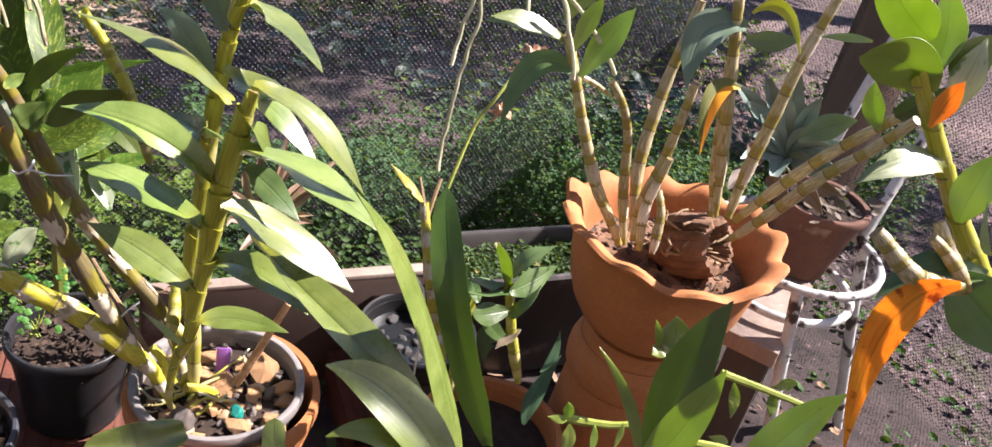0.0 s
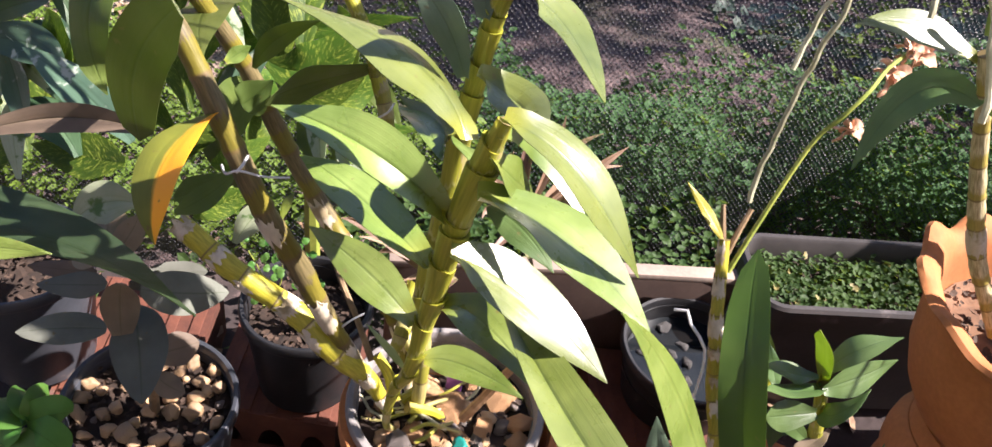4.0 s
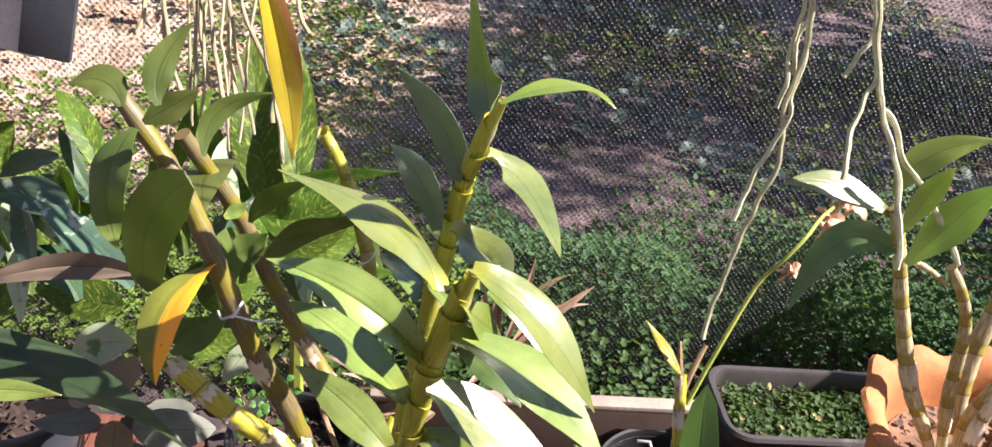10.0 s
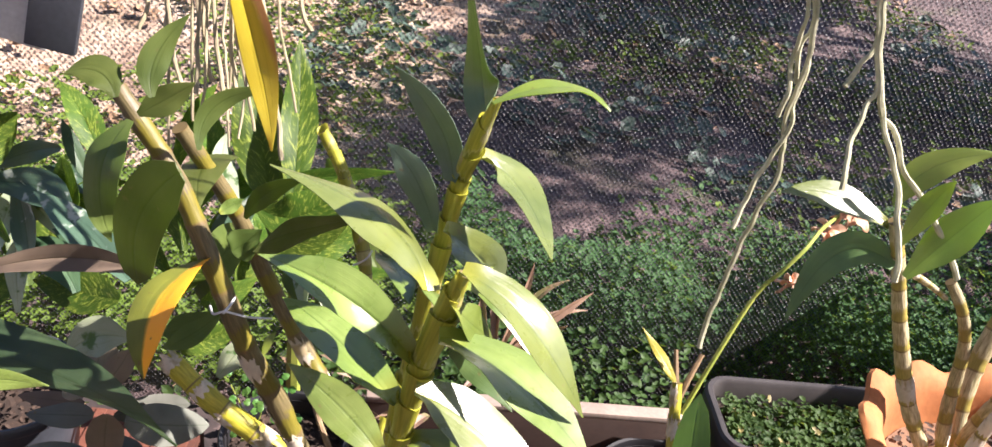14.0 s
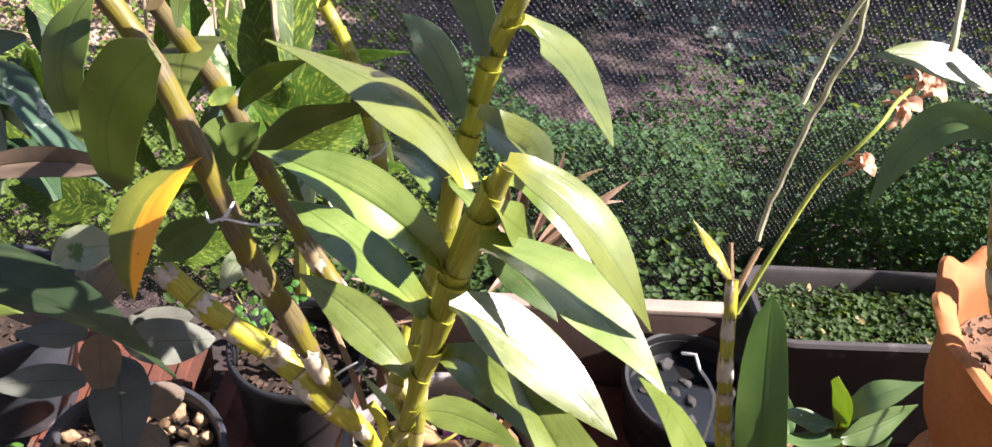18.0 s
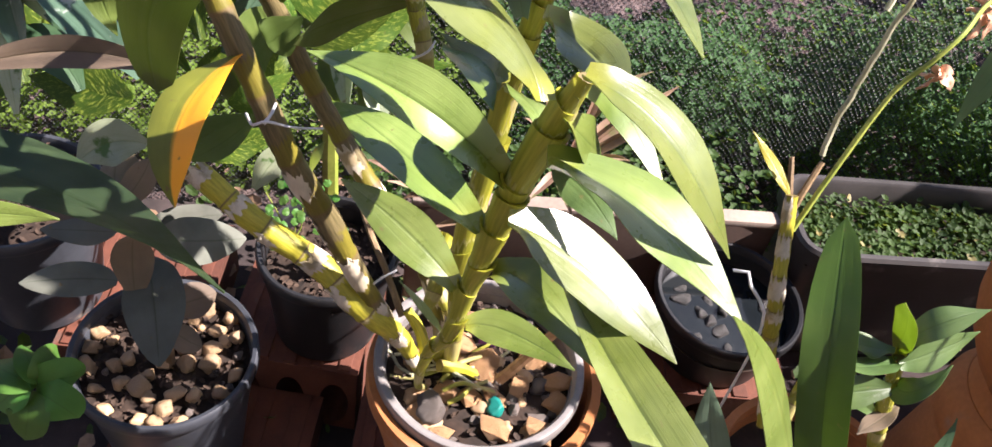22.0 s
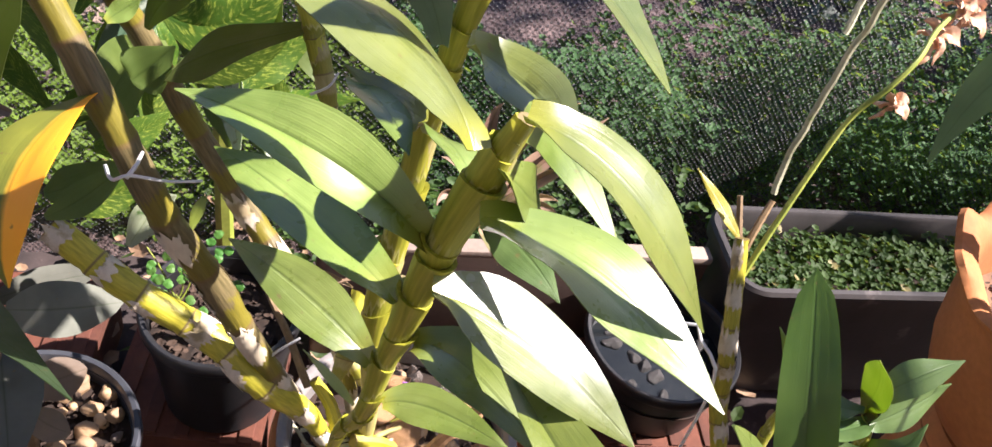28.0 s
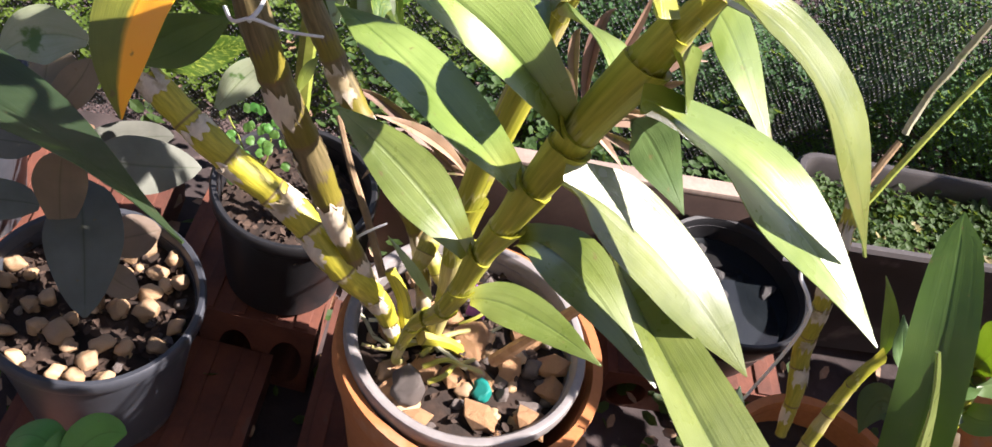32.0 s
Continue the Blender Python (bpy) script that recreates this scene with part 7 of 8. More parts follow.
leaf(clover, (-0.407, 0.793, 0.315), (-0.404, 0.792, 0.314), (-0.400, 0.792, 0.313), 0.0068, (0.096, -0.604, 0.791), "mint", 0.1, blunt=1)
leaf(clover, (-0.380, 0.768, 0.289), (-0.383, 0.768, 0.289), (-0.387, 0.767, 0.289), 0.0068, (0.062, -0.670, 0.740), "mint", 0.1, blunt=1)
leaf(clover, (-0.372, 0.775, 0.295), (-0.370, 0.774, 0.293), (-0.368, 0.771, 0.291), 0.0068, (0.266, -0.546, 0.794), "mint", 0.1, blunt=1)
leaf(clover, (-0.362, 0.752, 0.272), (-0.364, 0.755, 0.275), (-0.365, 0.757, 0.277), 0.0068, (0.325, -0.583, 0.745), "mint", 0.1, blunt=1)
leaf(clover, (-0.338, 0.759, 0.276), (-0.335, 0.758, 0.275), (-0.331, 0.757, 0.274), 0.0068, (0.142, -0.553, 0.821), "mint", 0.1, blunt=1)
leaf(clover, (-0.379, 0.778, 0.298), (-0.376, 0.779, 0.299), (-0.372, 0.780, 0.300), 0.0068, (0.094, -0.731, 0.675), "mint", 0.1, blunt=1)
leaf(clover, (-0.366, 0.786, 0.304), (-0.364, 0.784, 0.302), (-0.361, 0.782, 0.300), 0.0068, (0.251, -0.557, 0.792), "mint", 0.1, blunt=1)
leaf(clover, (-0.337, 0.792, 0.307), (-0.337, 0.789, 0.305), (-0.336, 0.786, 0.302), 0.0068, (0.288, -0.629, 0.722), "mint", 0.1, blunt=1)
leaf(clover, (-0.352, 0.787, 0.305), (-0.354, 0.789, 0.306), (-0.357, 0.791, 0.308), 0.0068, (0.181, -0.566, 0.804), "mint", 0.1, blunt=1)
leaf(clover, (-0.344, 0.759, 0.277), (-0.347, 0.761, 0.279), (-0.350, 0.763, 0.281), 0.0068, (0.222, -0.542, 0.810), "mint", 0.1, blunt=1)
leaf(clover, (-0.338, 0.795, 0.311), (-0.338, 0.793, 0.309), (-0.338, 0.790, 0.306), 0.0068, (0.291, -0.638, 0.713), "mint", 0.1, blunt=1)
leaf(clover, (-0.371, 0.766, 0.286), (-0.368, 0.765, 0.285), (-0.364, 0.764, 0.283), 0.0068, (0.155, -0.545, 0.824), "mint", 0.1, blunt=1)
leaf(clover, (-0.353, 0.775, 0.293), (-0.356, 0.776, 0.294), (-0.360, 0.776, 0.295), 0.0068, (0.089, -0.602, 0.794), "mint", 0.1, blunt=1)
leaf(clover, (-0.343, 0.784, 0.301), (-0.344, 0.782, 0.299), (-0.344, 0.779, 0.296), 0.0068, (0.290, -0.679, 0.674), "mint", 0.1, blunt=1)
leaf(clover, (-0.367, 0.751, 0.271), (-0.370, 0.749, 0.270), (-0.373, 0.748, 0.269), 0.0068, (0.093, -0.718, 0.690), "mint", 0.1, blunt=1)
leaf(clover, (-0.366, 0.757, 0.277), (-0.368, 0.758, 0.279), (-0.371, 0.760, 0.281), 0.0068, (0.259, -0.530, 0.807), "mint", 0.1, blunt=1)
leaf(clover, (-0.317, 0.777, 0.292), (-0.314, 0.778, 0.293), (-0.310, 0.779, 0.293), 0.0068, (0.066, -0.688, 0.723), "mint", 0.1, blunt=1)
leaf(clover, (-0.388, 0.804, 0.324), (-0.385, 0.805, 0.325), (-0.381, 0.806, 0.325), 0.0068, (0.095, -0.748, 0.657), "mint", 0.1, blunt=1)
leaf(clover, (-0.374, 0.791, 0.310), (-0.378, 0.791, 0.310), (-0.382, 0.791, 0.310), 0.0068, (0.068, -0.654, 0.754), "mint", 0.1, blunt=1)
leaf(clover, (-0.364, 0.777, 0.296), (-0.361, 0.776, 0.294), (-0.358, 0.774, 0.292), 0.0068, (0.202, -0.548, 0.812), "mint", 0.1, blunt=1)
leaf(clover, (-0.360, 0.782, 0.300), (-0.361, 0.784, 0.303), (-0.363, 0.787, 0.305), 0.0068, (0.298, -0.583, 0.756), "mint", 0.1, blunt=1)
leaf(clover, (-0.343, 0.804, 0.320), (-0.343, 0.802, 0.318), (-0.344, 0.799, 0.315), 0.0068, (0.291, -0.686, 0.667), "mint", 0.1, blunt=1)
leaf(clover, (-0.372, 0.756, 0.277), (-0.373, 0.758, 0.279), (-0.374, 0.761, 0.282), 0.0068, (0.338, -0.590, 0.733), "mint", 0.1, blunt=1)
leaf(clover, (-0.337, 0.768, 0.285), (-0.337, 0.770, 0.287), (-0.338, 0.773, 0.290), 0.0068, (0.295, -0.635, 0.714), "mint", 0.1, blunt=1)
leaf(clover, (-0.368, 0.780, 0.299), (-0.366, 0.781, 0.300), (-0.363, 0.783, 0.302), 0.0068, (0.173, -0.755, 0.633), "mint", 0.1, blunt=1)
leaf(clover, (-0.351, 0.773, 0.291), (-0.354, 0.773, 0.292), (-0.358, 0.774, 0.292), 0.0068, (0.098, -0.591, 0.801), "mint", 0.1, blunt=1)
leaf(clover, (-0.360, 0.787, 0.305), (-0.358, 0.789, 0.307), (-0.356, 0.791, 0.309), 0.0068, (0.210, -0.751, 0.626), "mint", 0.1, blunt=1)
leaf(clover, (-0.385, 0.774, 0.295), (-0.385, 0.771, 0.292), (-0.385, 0.768, 0.290), 0.0068, (0.352, -0.642, 0.681), "mint", 0.1, blunt=1)
leaf(clover, (-0.362, 0.771, 0.290), (-0.359, 0.770, 0.289), (-0.356, 0.769, 0.287), 0.0068, (0.154, -0.553, 0.819), "mint", 0.1, blunt=1)
leaf(clover, (-0.421, 0.814, 0.336), (-0.418, 0.813, 0.335), (-0.415, 0.811, 0.333), 0.0068, (0.160, -0.568, 0.807), "mint", 0.1, blunt=1)
leaf(clover, (-0.313, 0.780, 0.294), (-0.316, 0.779, 0.294), (-0.320, 0.779, 0.293), 0.0068, (0.063, -0.681, 0.730), "mint", 0.1, blunt=1)
leaf(clover, (-0.375, 0.765, 0.286), (-0.378, 0.765, 0.286), (-0.382, 0.766, 0.287), 0.0068, (0.084, -0.594, 0.800), "mint", 0.1, blunt=1)
leaf(clover, (-0.370, 0.793, 0.312), (-0.372, 0.791, 0.310), (-0.374, 0.789, 0.308), 0.0068, (0.227, -0.755, 0.615), "mint", 0.1, blunt=1)
leaf(clover, (-0.326, 0.777, 0.293), (-0.323, 0.778, 0.293), (-0.319, 0.779, 0.294), 0.0068, (0.063, -0.681, 0.729), "mint", 0.1, blunt=1)
leaf(clover, (-0.400, 0.762, 0.285), (-0.397, 0.761, 0.284), (-0.393, 0.760, 0.283), 0.0068, (0.138, -0.540, 0.830), "mint", 0.1, blunt=1)
leaf(clover, (-0.398, 0.810, 0.330), (-0.401, 0.810, 0.331), (-0.404, 0.811, 0.332), 0.0068, (0.106, -0.608, 0.786), "mint", 0.1, blunt=1)
leaf(clover, (-0.372, 0.783, 0.302), (-0.374, 0.781, 0.301), (-0.376, 0.779, 0.299), 0.0068, (0.198, -0.756, 0.623), "mint", 0.1, blunt=1)
leaf(clover, (-0.334, 0.759, 0.276), (-0.334, 0.757, 0.274), (-0.333, 0.754, 0.271), 0.0068, (0.295, -0.633, 0.716), "mint", 0.1, blunt=1)
leaf(clover, (-0.419, 0.735, 0.261), (-0.418, 0.738, 0.264), (-0.418, 0.741, 0.266), 0.0068, (0.356, -0.687, 0.633), "mint", 0.1, blunt=1)
leaf(clover, (-0.352, 0.785, 0.302), (-0.355, 0.783, 0.301), (-0.359, 0.782, 0.300), 0.0068, (0.107, -0.738, 0.666), "mint", 0.1, blunt=1)
leaf(clover, (-0.382, 0.791, 0.311), (-0.382, 0.789, 0.309), (-0.381, 0.786, 0.306), 0.0068, (0.343, -0.610, 0.714), "mint", 0.1, blunt=1)
leaf(clover, (-0.373, 0.768, 0.288), (-0.375, 0.765, 0.286), (-0.376, 0.762, 0.283), 0.0068, (0.281, -0.719, 0.635), "mint", 0.1, blunt=1)
leaf(clover, (-0.328, 0.794, 0.309), (-0.331, 0.795, 0.310), (-0.335, 0.796, 0.311), 0.0068, (0.102, -0.613, 0.783), "mint", 0.1, blunt=1)
stalk(clover, [(-0.356, 0.763, 0.255), (-0.370, 0.772, 0.271), (-0.380, 0.773, 0.294)], 0.0008)
stalk(clover, [(-0.368, 0.759, 0.251), (-0.361, 0.773, 0.271), (-0.362, 0.774, 0.293)], 0.0008)
stalk(clover, [(-0.358, 0.763, 0.254), (-0.366, 0.765, 0.264), (-0.373, 0.757, 0.278)], 0.0008)
stalk(clover, [(-0.365, 0.760, 0.252), (-0.376, 0.776, 0.275), (-0.393, 0.780, 0.301)], 0.0008)
stalk(clover, [(-0.360, 0.762, 0.254), (-0.366, 0.766, 0.265), (-0.373, 0.760, 0.280)], 0.0008)
stalk(clover, [(-0.366, 0.760, 0.252), (-0.357, 0.776, 0.274), (-0.356, 0.780, 0.298)], 0.0008)
stalk(clover, [(-0.362, 0.761, 0.253), (-0.360, 0.760, 0.259), (-0.360, 0.749, 0.269)], 0.0008)
stalk(clover, [(-0.358, 0.762, 0.254), (-0.366, 0.765, 0.264), (-0.373, 0.759, 0.279)], 0.0008)
stalk(clover, [(-0.367, 0.759, 0.252), (-0.359, 0.766, 0.264), (-0.359, 0.761, 0.280)], 0.0008)
agave = thing("agave", (0.53, 1.06, 0.37), "grey-green agave with narrow pointed leaves", "succulent")
leaf(agave, (0.482, 1.046, 0.493), (0.483, 1.044, 0.549), (0.487, 1.032, 0.587), 0.0256, (-0.135, -0.981, -0.138), "agave", 0.6)
leaf(agave, (0.482, 1.046, 0.493), (0.499, 1.037, 0.540), (0.518, 1.017, 0.570), 0.0256, (-0.352, -0.920, -0.173), "agave", 0.6)
leaf(agave, (0.482, 1.046, 0.493), (0.499, 1.026, 0.523), (0.517, 0.997, 0.536), 0.0256, (-0.673, -0.698, -0.244), "agave", 0.6)
leaf(agave, (0.482, 1.046, 0.493), (0.436, 1.043, 0.538), (0.396, 1.030, 0.565), 0.0256, (0.347, -0.914, 0.212), "agave", 0.6)
leaf(agave, (0.482, 1.046, 0.493), (0.426, 1.050, 0.546), (0.376, 1.042, 0.582), 0.0256, (0.263, -0.924, 0.277), "agave", 0.6)
leaf(agave, (0.482, 1.046, 0.493), (0.445, 1.052, 0.554), (0.413, 1.046, 0.596), 0.0256, (0.173, -0.978, 0.121), "agave", 0.6)
leaf(agave, (0.482, 1.046, 0.493), (0.444, 1.032, 0.520), (0.411, 1.007, 0.531), 0.0256, (0.582, -0.739, 0.340), "agave", 0.6)
leaf(agave, (0.482, 1.046, 0.493), (0.438, 1.024, 0.507), (0.400, 0.992, 0.505), 0.0256, (0.438, -0.506, 0.743), "agave", 0.6)
leaf(agave, (0.482, 1.046, 0.493), (0.459, 1.047, 0.549), (0.439, 1.038, 0.588), 0.0256, (0.128, -0.992, -0.023), "agave", 0.6)
leaf(agave, (0.482, 1.046, 0.493), (0.503, 1.018, 0.510), (0.526, 0.980, 0.511), 0.0256, (-0.823, -0.567, -0.036), "agave", 0.6)
leaf(agave, (0.482, 1.046, 0.493), (0.466, 1.054, 0.561), (0.454, 1.050, 0.611), 0.0256, (0.013, -0.999, 0.043), "agave", 0.6)
leaf(agave, (0.482, 1.046, 0.493), (0.506, 1.027, 0.526), (0.532, 0.999, 0.542), 0.0256, (-0.584, -0.795, -0.166), "agave", 0.6)
leaf(agave, (0.482, 1.046, 0.493), (0.492, 1.016, 0.504), (0.505, 0.976, 0.500), 0.0256, (-0.948, -0.301, 0.106), "agave", 0.6)
leaf(agave, (0.482, 1.046, 0.493), (0.461, 1.016, 0.498), (0.443, 0.976, 0.487), 0.0256, (-0.205, 0.027, 0.978), "agave", 0.6)
leaf(agave, (0.482, 1.046, 0.493), (0.446, 1.039, 0.533), (0.414, 1.021, 0.555), 0.0256, (0.417, -0.903, 0.106), "agave", 0.6)
leaf(agave, (0.482, 1.046, 0.493), (0.482, 1.035, 0.533), (0.485, 1.013, 0.556), 0.0256, (-0.271, -0.862, -0.429), "agave", 0.6)
leaf(agave, (0.418, 0.984, 0.495), (0.400, 0.972, 0.492), (0.384, 0.954, 0.478), 0.0214, (-0.133, -0.372, 0.919), "brownleaf", 0.6)
leaf(agave, (0.435, 0.980, 0.492), (0.448, 0.964, 0.488), (0.463, 0.942, 0.475), 0.0214, (-0.728, -0.652, 0.213), "brownleaf", 0.6)
leaf(agave, (0.474, 0.976, 0.493), (0.487, 0.960, 0.490), (0.502, 0.938, 0.476), 0.0214, (-0.740, -0.642, 0.199), "brownleaf", 0.6)
leaf(agave, (0.424, 0.988, 0.503), (0.410, 0.989, 0.521), (0.398, 0.983, 0.528), 0.0214, (0.367, -0.909, 0.196), "brownleaf", 0.6)
leaf(agave, (0.483, 0.972, 0.488), (0.501, 0.964, 0.499), (0.521, 0.950, 0.500), 0.0214, (-0.500, -0.865, 0.032), "brownleaf", 0.6)
leaf(dieff, (-0.622, 0.715, 0.390), (-0.625, 0.752, 0.438), (-0.622, 0.778, 0.468), 0.0266, (0.127, -0.768, 0.627), "palewhite", 0.35)
leaf(dieff, (-0.571, 0.723, 0.409), (-0.599, 0.749, 0.450), (-0.621, 0.765, 0.473), 0.0327, (-0.169, -0.878, 0.447), "striped", 0.35)
leaf(dieff, (-0.592, 0.762, 0.385), (-0.606, 0.787, 0.418), (-0.613, 0.801, 0.433), 0.0256, (0.255, -0.694, 0.673), "varieg", 0.35)
leaf(dieff, (-0.550, 0.807, 0.486), (-0.591, 0.830, 0.525), (-0.626, 0.841, 0.546), 0.0305, (0.495, -0.329, 0.804), "varieg", 0.35)
leaf(dieff, (-0.471, 0.796, 0.397), (-0.517, 0.808, 0.424), (-0.557, 0.810, 0.432), 0.0232, (0.092, -0.818, 0.568), "varieg", 0.35)
leaf(dieff, (-0.588, 0.732, 0.407), (-0.605, 0.757, 0.441), (-0.616, 0.771, 0.457), 0.0290, (-0.146, -0.820, 0.553), "striped", 0.35)
leaf(dieff, (-0.664, 0.774, 0.442), (-0.691, 0.801, 0.484), (-0.712, 0.818, 0.508), 0.0397, (-0.142, -0.868, 0.475), "varieg", 0.35)
leaf(dieff, (-0.545, 0.747, 0.439), (-0.568, 0.773, 0.478), (-0.584, 0.789, 0.500), 0.0387, (-0.198, -0.857, 0.475), "varieg", 0.35)
leaf(dieff, (-0.638, 0.738, 0.472), (-0.638, 0.769, 0.511), (-0.631, 0.791, 0.532), 0.0317, (0.843, -0.450, 0.295), "varieg", 0.35)
leaf(dieff, (-0.577, 0.745, 0.413), (-0.561, 0.772, 0.440), (-0.538, 0.789, 0.449), 0.0217, (0.450, -0.760, 0.469), "varieg", 0.35)
leaf(dieff, (-0.633, 0.742, 0.480), (-0.662, 0.755, 0.502), (-0.686, 0.758, 0.506), 0.0380, (-0.145, -0.941, 0.305), "striped", 0.35)
leaf(dieff, (-0.608, 0.696, 0.360), (-0.605, 0.721, 0.387), (-0.596, 0.735, 0.396), 0.0290, (0.266, -0.697, 0.666), "varieg", 0.35)
leaf(dieff, (-0.598, 0.743, 0.370), (-0.627, 0.767, 0.408), (-0.650, 0.781, 0.428), 0.0371, (0.579, -0.337, 0.742), "varieg", 0.35)
leaf(dieff, (-0.608, 0.787, 0.411), (-0.585, 0.820, 0.443), (-0.555, 0.842, 0.455), 0.0262, (0.614, -0.765, 0.195), "varieg", 0.35)
leaf(dieff, (-0.580, 0.709, 0.367), (-0.599, 0.733, 0.402), (-0.611, 0.748, 0.418), 0.0205, (0.379, -0.618, 0.689), "palewhite", 0.35)
leaf(dieff, (-0.595, 0.726, 0.434), (-0.645, 0.739, 0.463), (-0.690, 0.742, 0.474), 0.0273, (-0.058, -0.967, 0.246), "varieg", 0.35)
leaf(dieff, (-0.559, 0.751, 0.439), (-0.610, 0.762, 0.465), (-0.655, 0.763, 0.473), 0.0248, (-0.050, -0.979, 0.200), "palewhite", 0.35)
leaf(dieff, (-0.444, 0.809, 0.417), (-0.430, 0.845, 0.457), (-0.409, 0.870, 0.478), 0.0290, (0.656, -0.690, 0.305), "striped", 0.35)
leaf(dieff, (-0.496, 0.836, 0.483), (-0.496, 0.874, 0.532), (-0.488, 0.902, 0.562), 0.0212, (0.713, -0.573, 0.404), "varieg", 0.35)
leaf(dieff, (-0.471, 0.795, 0.369), (-0.457, 0.821, 0.395), (-0.436, 0.836, 0.401), 0.0258, (0.195, -0.694, 0.693), "varieg", 0.35)
leaf(dieff, (-0.445, 0.814, 0.416), (-0.442, 0.841, 0.446), (-0.434, 0.860, 0.463), 0.0227, (-0.006, -0.715, 0.699), "varieg", 0.35)
leaf(dieff, (-0.309, 0.829, 0.428), (-0.354, 0.840, 0.451), (-0.395, 0.842, 0.460), 0.0294, (0.245, -0.477, 0.844), "varieg", 0.35)
leaf(dieff, (-0.360, 0.813, 0.448), (-0.386, 0.836, 0.484), (-0.408, 0.852, 0.505), 0.0183, (0.534, -0.427, 0.730), "olive", 0.35)
leaf(dieff, (-0.326, 0.801, 0.413), (-0.345, 0.827, 0.450), (-0.360, 0.845, 0.473), 0.0302, (-0.379, -0.836, 0.398), "palewhite", 0.35)
leaf(dieff, (-0.294, 0.801, 0.406), (-0.308, 0.820, 0.430), (-0.318, 0.831, 0.441), 0.0261, (0.250, -0.647, 0.721), "palewhite", 0.35)
leaf(dieff, (-0.285, 0.816, 0.420), (-0.319, 0.834, 0.449), (-0.347, 0.843, 0.465), 0.0254, (0.192, -0.703, 0.685), "varieg", 0.35)
leaf(dieff, (-0.413, 0.827, 0.364), (-0.420, 0.851, 0.393), (-0.422, 0.866, 0.407), 0.0238, (0.639, -0.502, 0.582), "varieg", 0.35)
leaf(dieff, (-0.324, 0.864, 0.467), (-0.346, 0.887, 0.500), (-0.363, 0.902, 0.519), 0.0343, (-0.408, -0.860, 0.306), "olive", 0.35)
leaf(dieff, (-0.346, 0.828, 0.387), (-0.365, 0.845, 0.411), (-0.380, 0.854, 0.420), 0.0268, (-0.370, -0.879, 0.300), "olive", 0.35)
leaf(dieff, (-0.282, 0.873, 0.426), (-0.313, 0.888, 0.451), (-0.340, 0.895, 0.462), 0.0228, (0.209, -0.647, 0.733), "olive", 0.35)
leaf(dieff, (-0.418, 0.813, 0.343), (-0.452, 0.831, 0.374), (-0.481, 0.841, 0.390), 0.0420, (-0.237, -0.940, 0.244), "olive", 0.35)
leaf(dieff, (-0.319, 0.815, 0.408), (-0.316, 0.837, 0.432), (-0.308, 0.852, 0.442), 0.0302, (-0.127, -0.645, 0.753), "olive", 0.35)
leaf(dieff, (-0.433, 0.832, 0.468), (-0.427, 0.856, 0.493), (-0.416, 0.872, 0.504), 0.0277, (0.146, -0.696, 0.703), "varieg", 0.35)
leaf(dieff, (-0.409, 0.854, 0.404), (-0.426, 0.873, 0.429), (-0.437, 0.883, 0.439), 0.0254, (0.468, -0.457, 0.756), "varieg", 0.35)


root_rng = random.Random(71)
tangle = thing("root_tangle", (-0.15, 0.70, 0.27), "yellow-green orchid roots creeping over the stones", "roots")
for k in range(11):
    a = root_rng.random() * 6.28
    q = Vector((-0.165 + root_rng.gauss(0, 0.02), 0.69 + root_rng.gauss(0, 0.02), 0.276))
    pts = [q]
    for _ in range(3):
        a += root_rng.uniform(-0.8, 0.8)
        q = q + Vector((math.cos(a) * 0.014, math.sin(a) * 0.014, root_rng.uniform(-0.004, 0.006)))
        pts.append(q)
    stick(tangle, pts, root_rng.uniform(0.0012, 0.0024), "cane_green" if k % 2 else "root", "root")

# ---- pipe overhead with two slatted baskets, out of which the roots hang ----
pipe = thing("hanging_pipe", (0.0, 0.79, 0.0), "thin galvanised pipe on two posts for hanging baskets", "pipe")
rod("rail", [(-1.75, 0.80, 1.58), (0.0, 0.79, 1.58), (1.75, 0.78, 1.58)], 0.009, "concrete", "", "", 4, 10, pipe)
for x in (-1.7, 1.7):
    rod("post", [(x, 0.79, -0.02), (x, 0.79, 0.8), (x, 0.79, 1.58)], 0.022, "concrete", "", "", 4, 10, pipe)


def hanging_basket(x, y, z, half, seed):
    """A square basket of stacked wooden slats on four wires, filled with bark."""
    rr = random.Random(seed)
    b = thing("hanging_basket", (x, y, z), "small square wooden slat basket of bark hung from a pipe", "basket", "hanging baskets")
    for k in range(5):
        for sgn in (-1, 1):
            sl = link_mesh("slat", box_bm(2 * half, 0.014, 0.014, 0.002), "timber_brown", b)
            sl.matrix_parent_inverse = Matrix.Identity(4)
            sl.location = (0, sgn * (half - 0.014), 0.014 * k) if k % 2 else (sgn * (half - 0.014), 0, 0.014 * k)
            sl.rotation_euler = (0, 0, 0 if k % 2 else math.pi / 2)
    fill = soil_bm(half * 0.92, 0.012, seed)
    core = link_mesh("bark_filling", fill, "bark", b)
    core.matrix_parent_inverse = Matrix.Identity(4)
    core.location = (0, 0, 0.04)
    for sx in (-1, 1):
        for sy in (-1, 1):
            rod("hanger_wire", [(x + sx * half * 0.9, y + sy * half * 0.9, z + 0.06), (x + sx * half * 0.4, y + sy * half * 0.4, z + 0.35), (x, y, 1.575)], 0.0012, "stone_grey", "", "", 3, 6, b)


hanging_basket(0.045, 0.825, 0.855, 0.05, 5)
hanging_basket(-0.45, 0.84, 0.78, 0.05, 6)

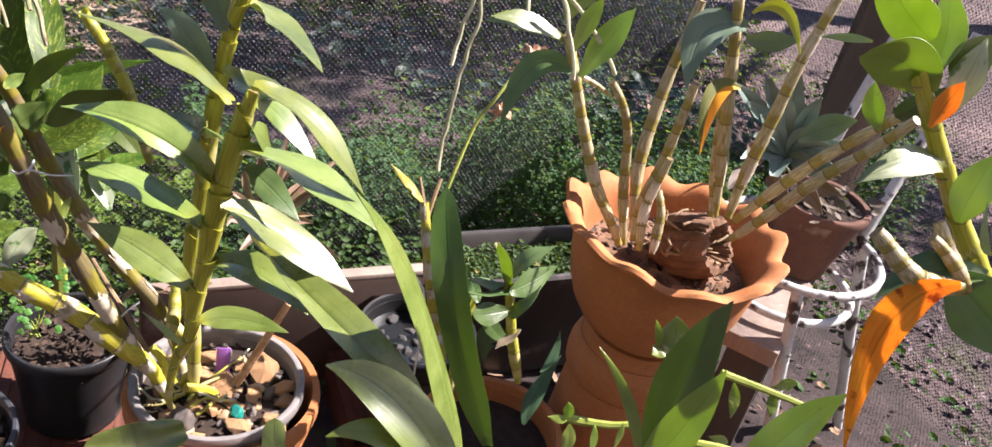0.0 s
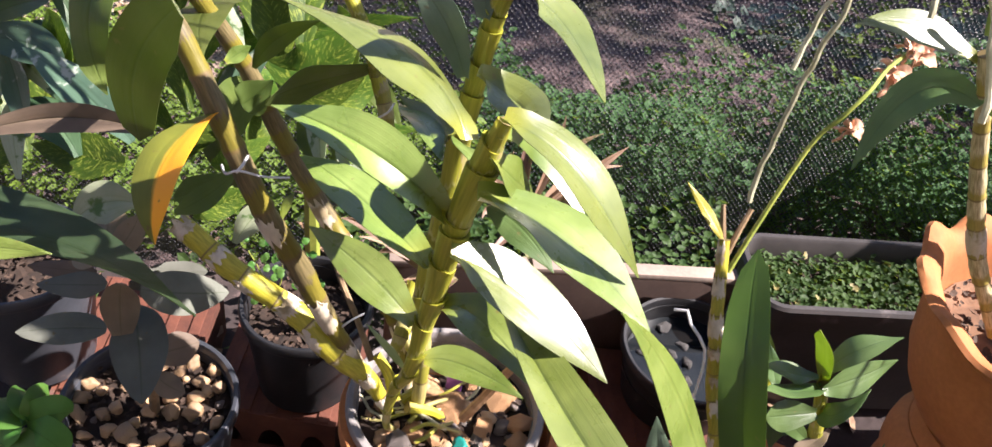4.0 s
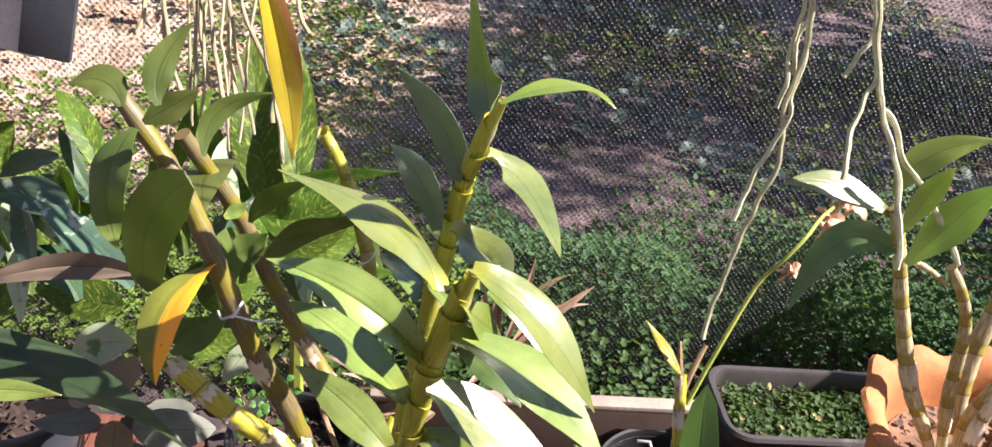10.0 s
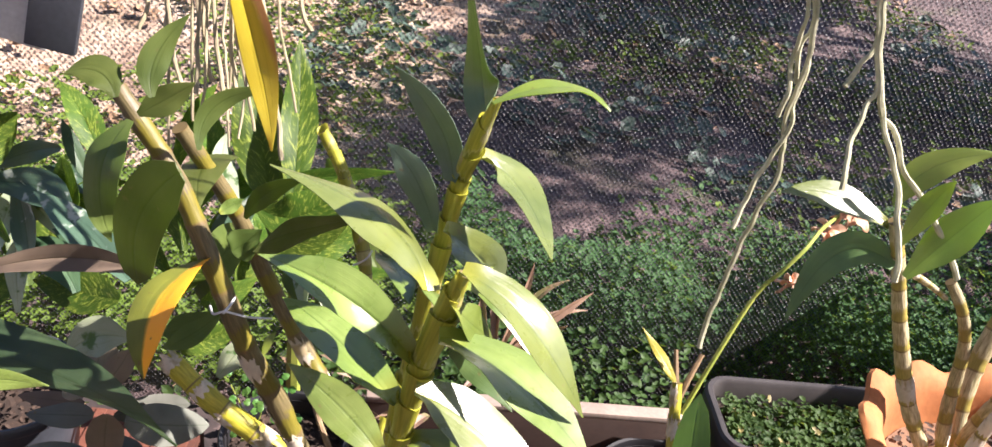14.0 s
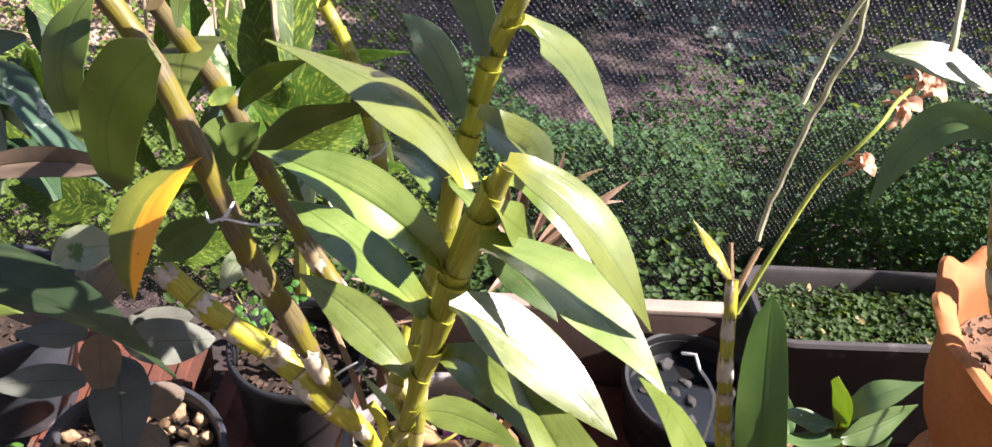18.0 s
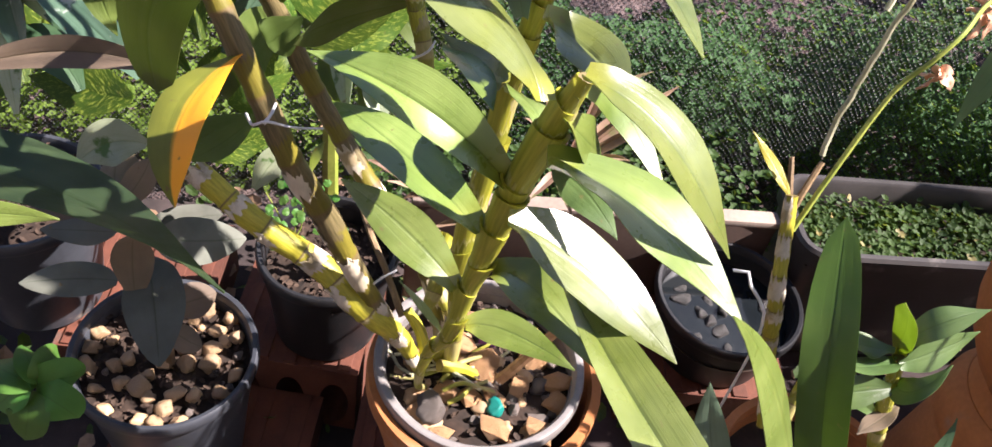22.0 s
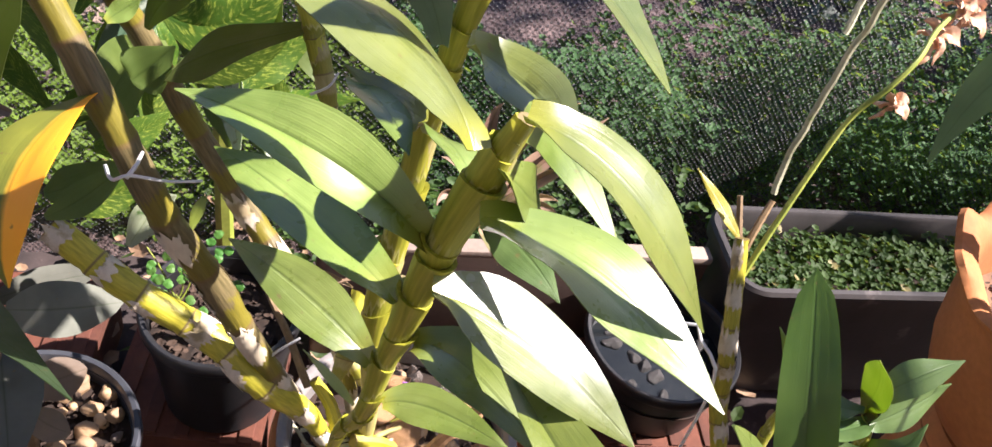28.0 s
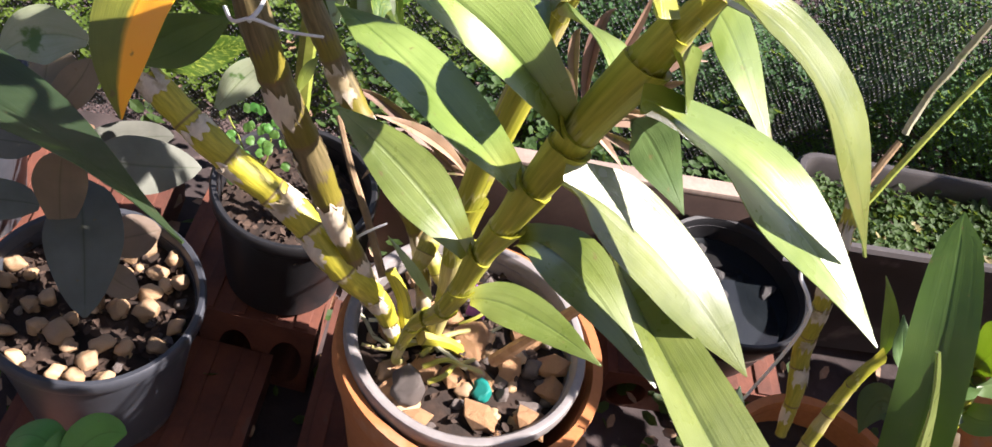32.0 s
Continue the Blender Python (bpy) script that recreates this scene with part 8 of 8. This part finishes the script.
# ---- white plant stand, boards, tag, block ----
stand = thing("plant_stand", (0.55, 1.06, 0.0), "white painted metal plant stand with chipped rust spots", "plant stand")


def hoop(z, r, name, a0=-170, a1=150):
    pts = [(0.55 + r * math.cos(radians(a)), 1.06 + r * math.sin(radians(a)), z) for a in range(a0, a1 + 1, 20)]
    rod(name, pts, 0.0062, "white_paint", "", "", 4, 10, stand)


hoop(0.36, 0.118, "ring")
hoop(0.30, 0.100, "ring", -150, 60)
for a in (-105, 15, 130):
    ca, sa = math.cos(radians(a)), math.sin(radians(a))
    rod("leg", [(0.55 + 0.116 * ca, 1.06 + 0.116 * sa, 0.36), (0.55 + 0.135 * ca + 0.03, 1.06 + 0.135 * sa, 0.20), (0.55 + 0.16 * ca + 0.07, 1.06 + 0.16 * sa, 0.0)], 0.0085, "white_paint", "", "", 4, 10, stand)
rod("support", [(0.66, 1.10, 0.36), (0.685, 1.13, 0.43), (0.72, 1.17, 0.52), (0.74, 1.20, 0.66)], 0.008, "white_paint", "", "", 4, 10, stand)
pole = rod("white_pole", [(0.655, 1.35, 0.02), (0.70, 1.37, 0.42), (0.765, 1.40, 0.80)], 0.009, "white_paint", "thin white painted pole leaning by the post", "pole")
plank = placed(link_mesh("plank", box_bm(0.072, 0.32, 0.026, 0.003), "timber"), 0.562, 1.066, 0.267, -30)
tagged(plank, "weathered grey timber plank under the pots", "plank")
for px, py in ((0.512, 0.98), (0.615, 1.16)):
    tagged(placed(link_mesh("timber_block", box_bm(0.06, 0.05, 0.246, 0.002), "timber_dark"), px, py, 0.131, -30), "dark upright timber block carrying a plank", "timber block")
dry_root = thing("dry_root", (0.042, 0.754, 0.135), "thin white dried root arching out of a low pot", "root")
stick(dry_root, [(0.004, 0.760, 0.430), (0.012, 0.759, 0.436), (0.021, 0.757, 0.421), (0.042, 0.754, 0.378), (0.046, 0.759, 0.135)], 0.0013, "white_plastic", "strand")
tag = placed(link_mesh("plant_label", box_bm(0.0145, 0.0012, 0.030, 0.0004), "purple_tag"), -0.157, 0.738, 0.283, 10, -12)
tagged(tag, "purple plastic plant label stuck in the stones", "plant label")
box = tagged(placed(link_mesh("grey_box", box_bm(0.16, 0.10, 0.16, 0.008), "white_plastic"), -0.775, 0.93, 0.625, 24, -8, 14), "pale grey plastic box hung high beside the net", "box")
tagged(placed(link_mesh("dark_board", box_bm(0.05, 0.012, 0.15, 0.002), "plastic_grey"), -0.672, 0.905, 0.622, 24, -8, 10), "dark grey board beside the pale box", "board")
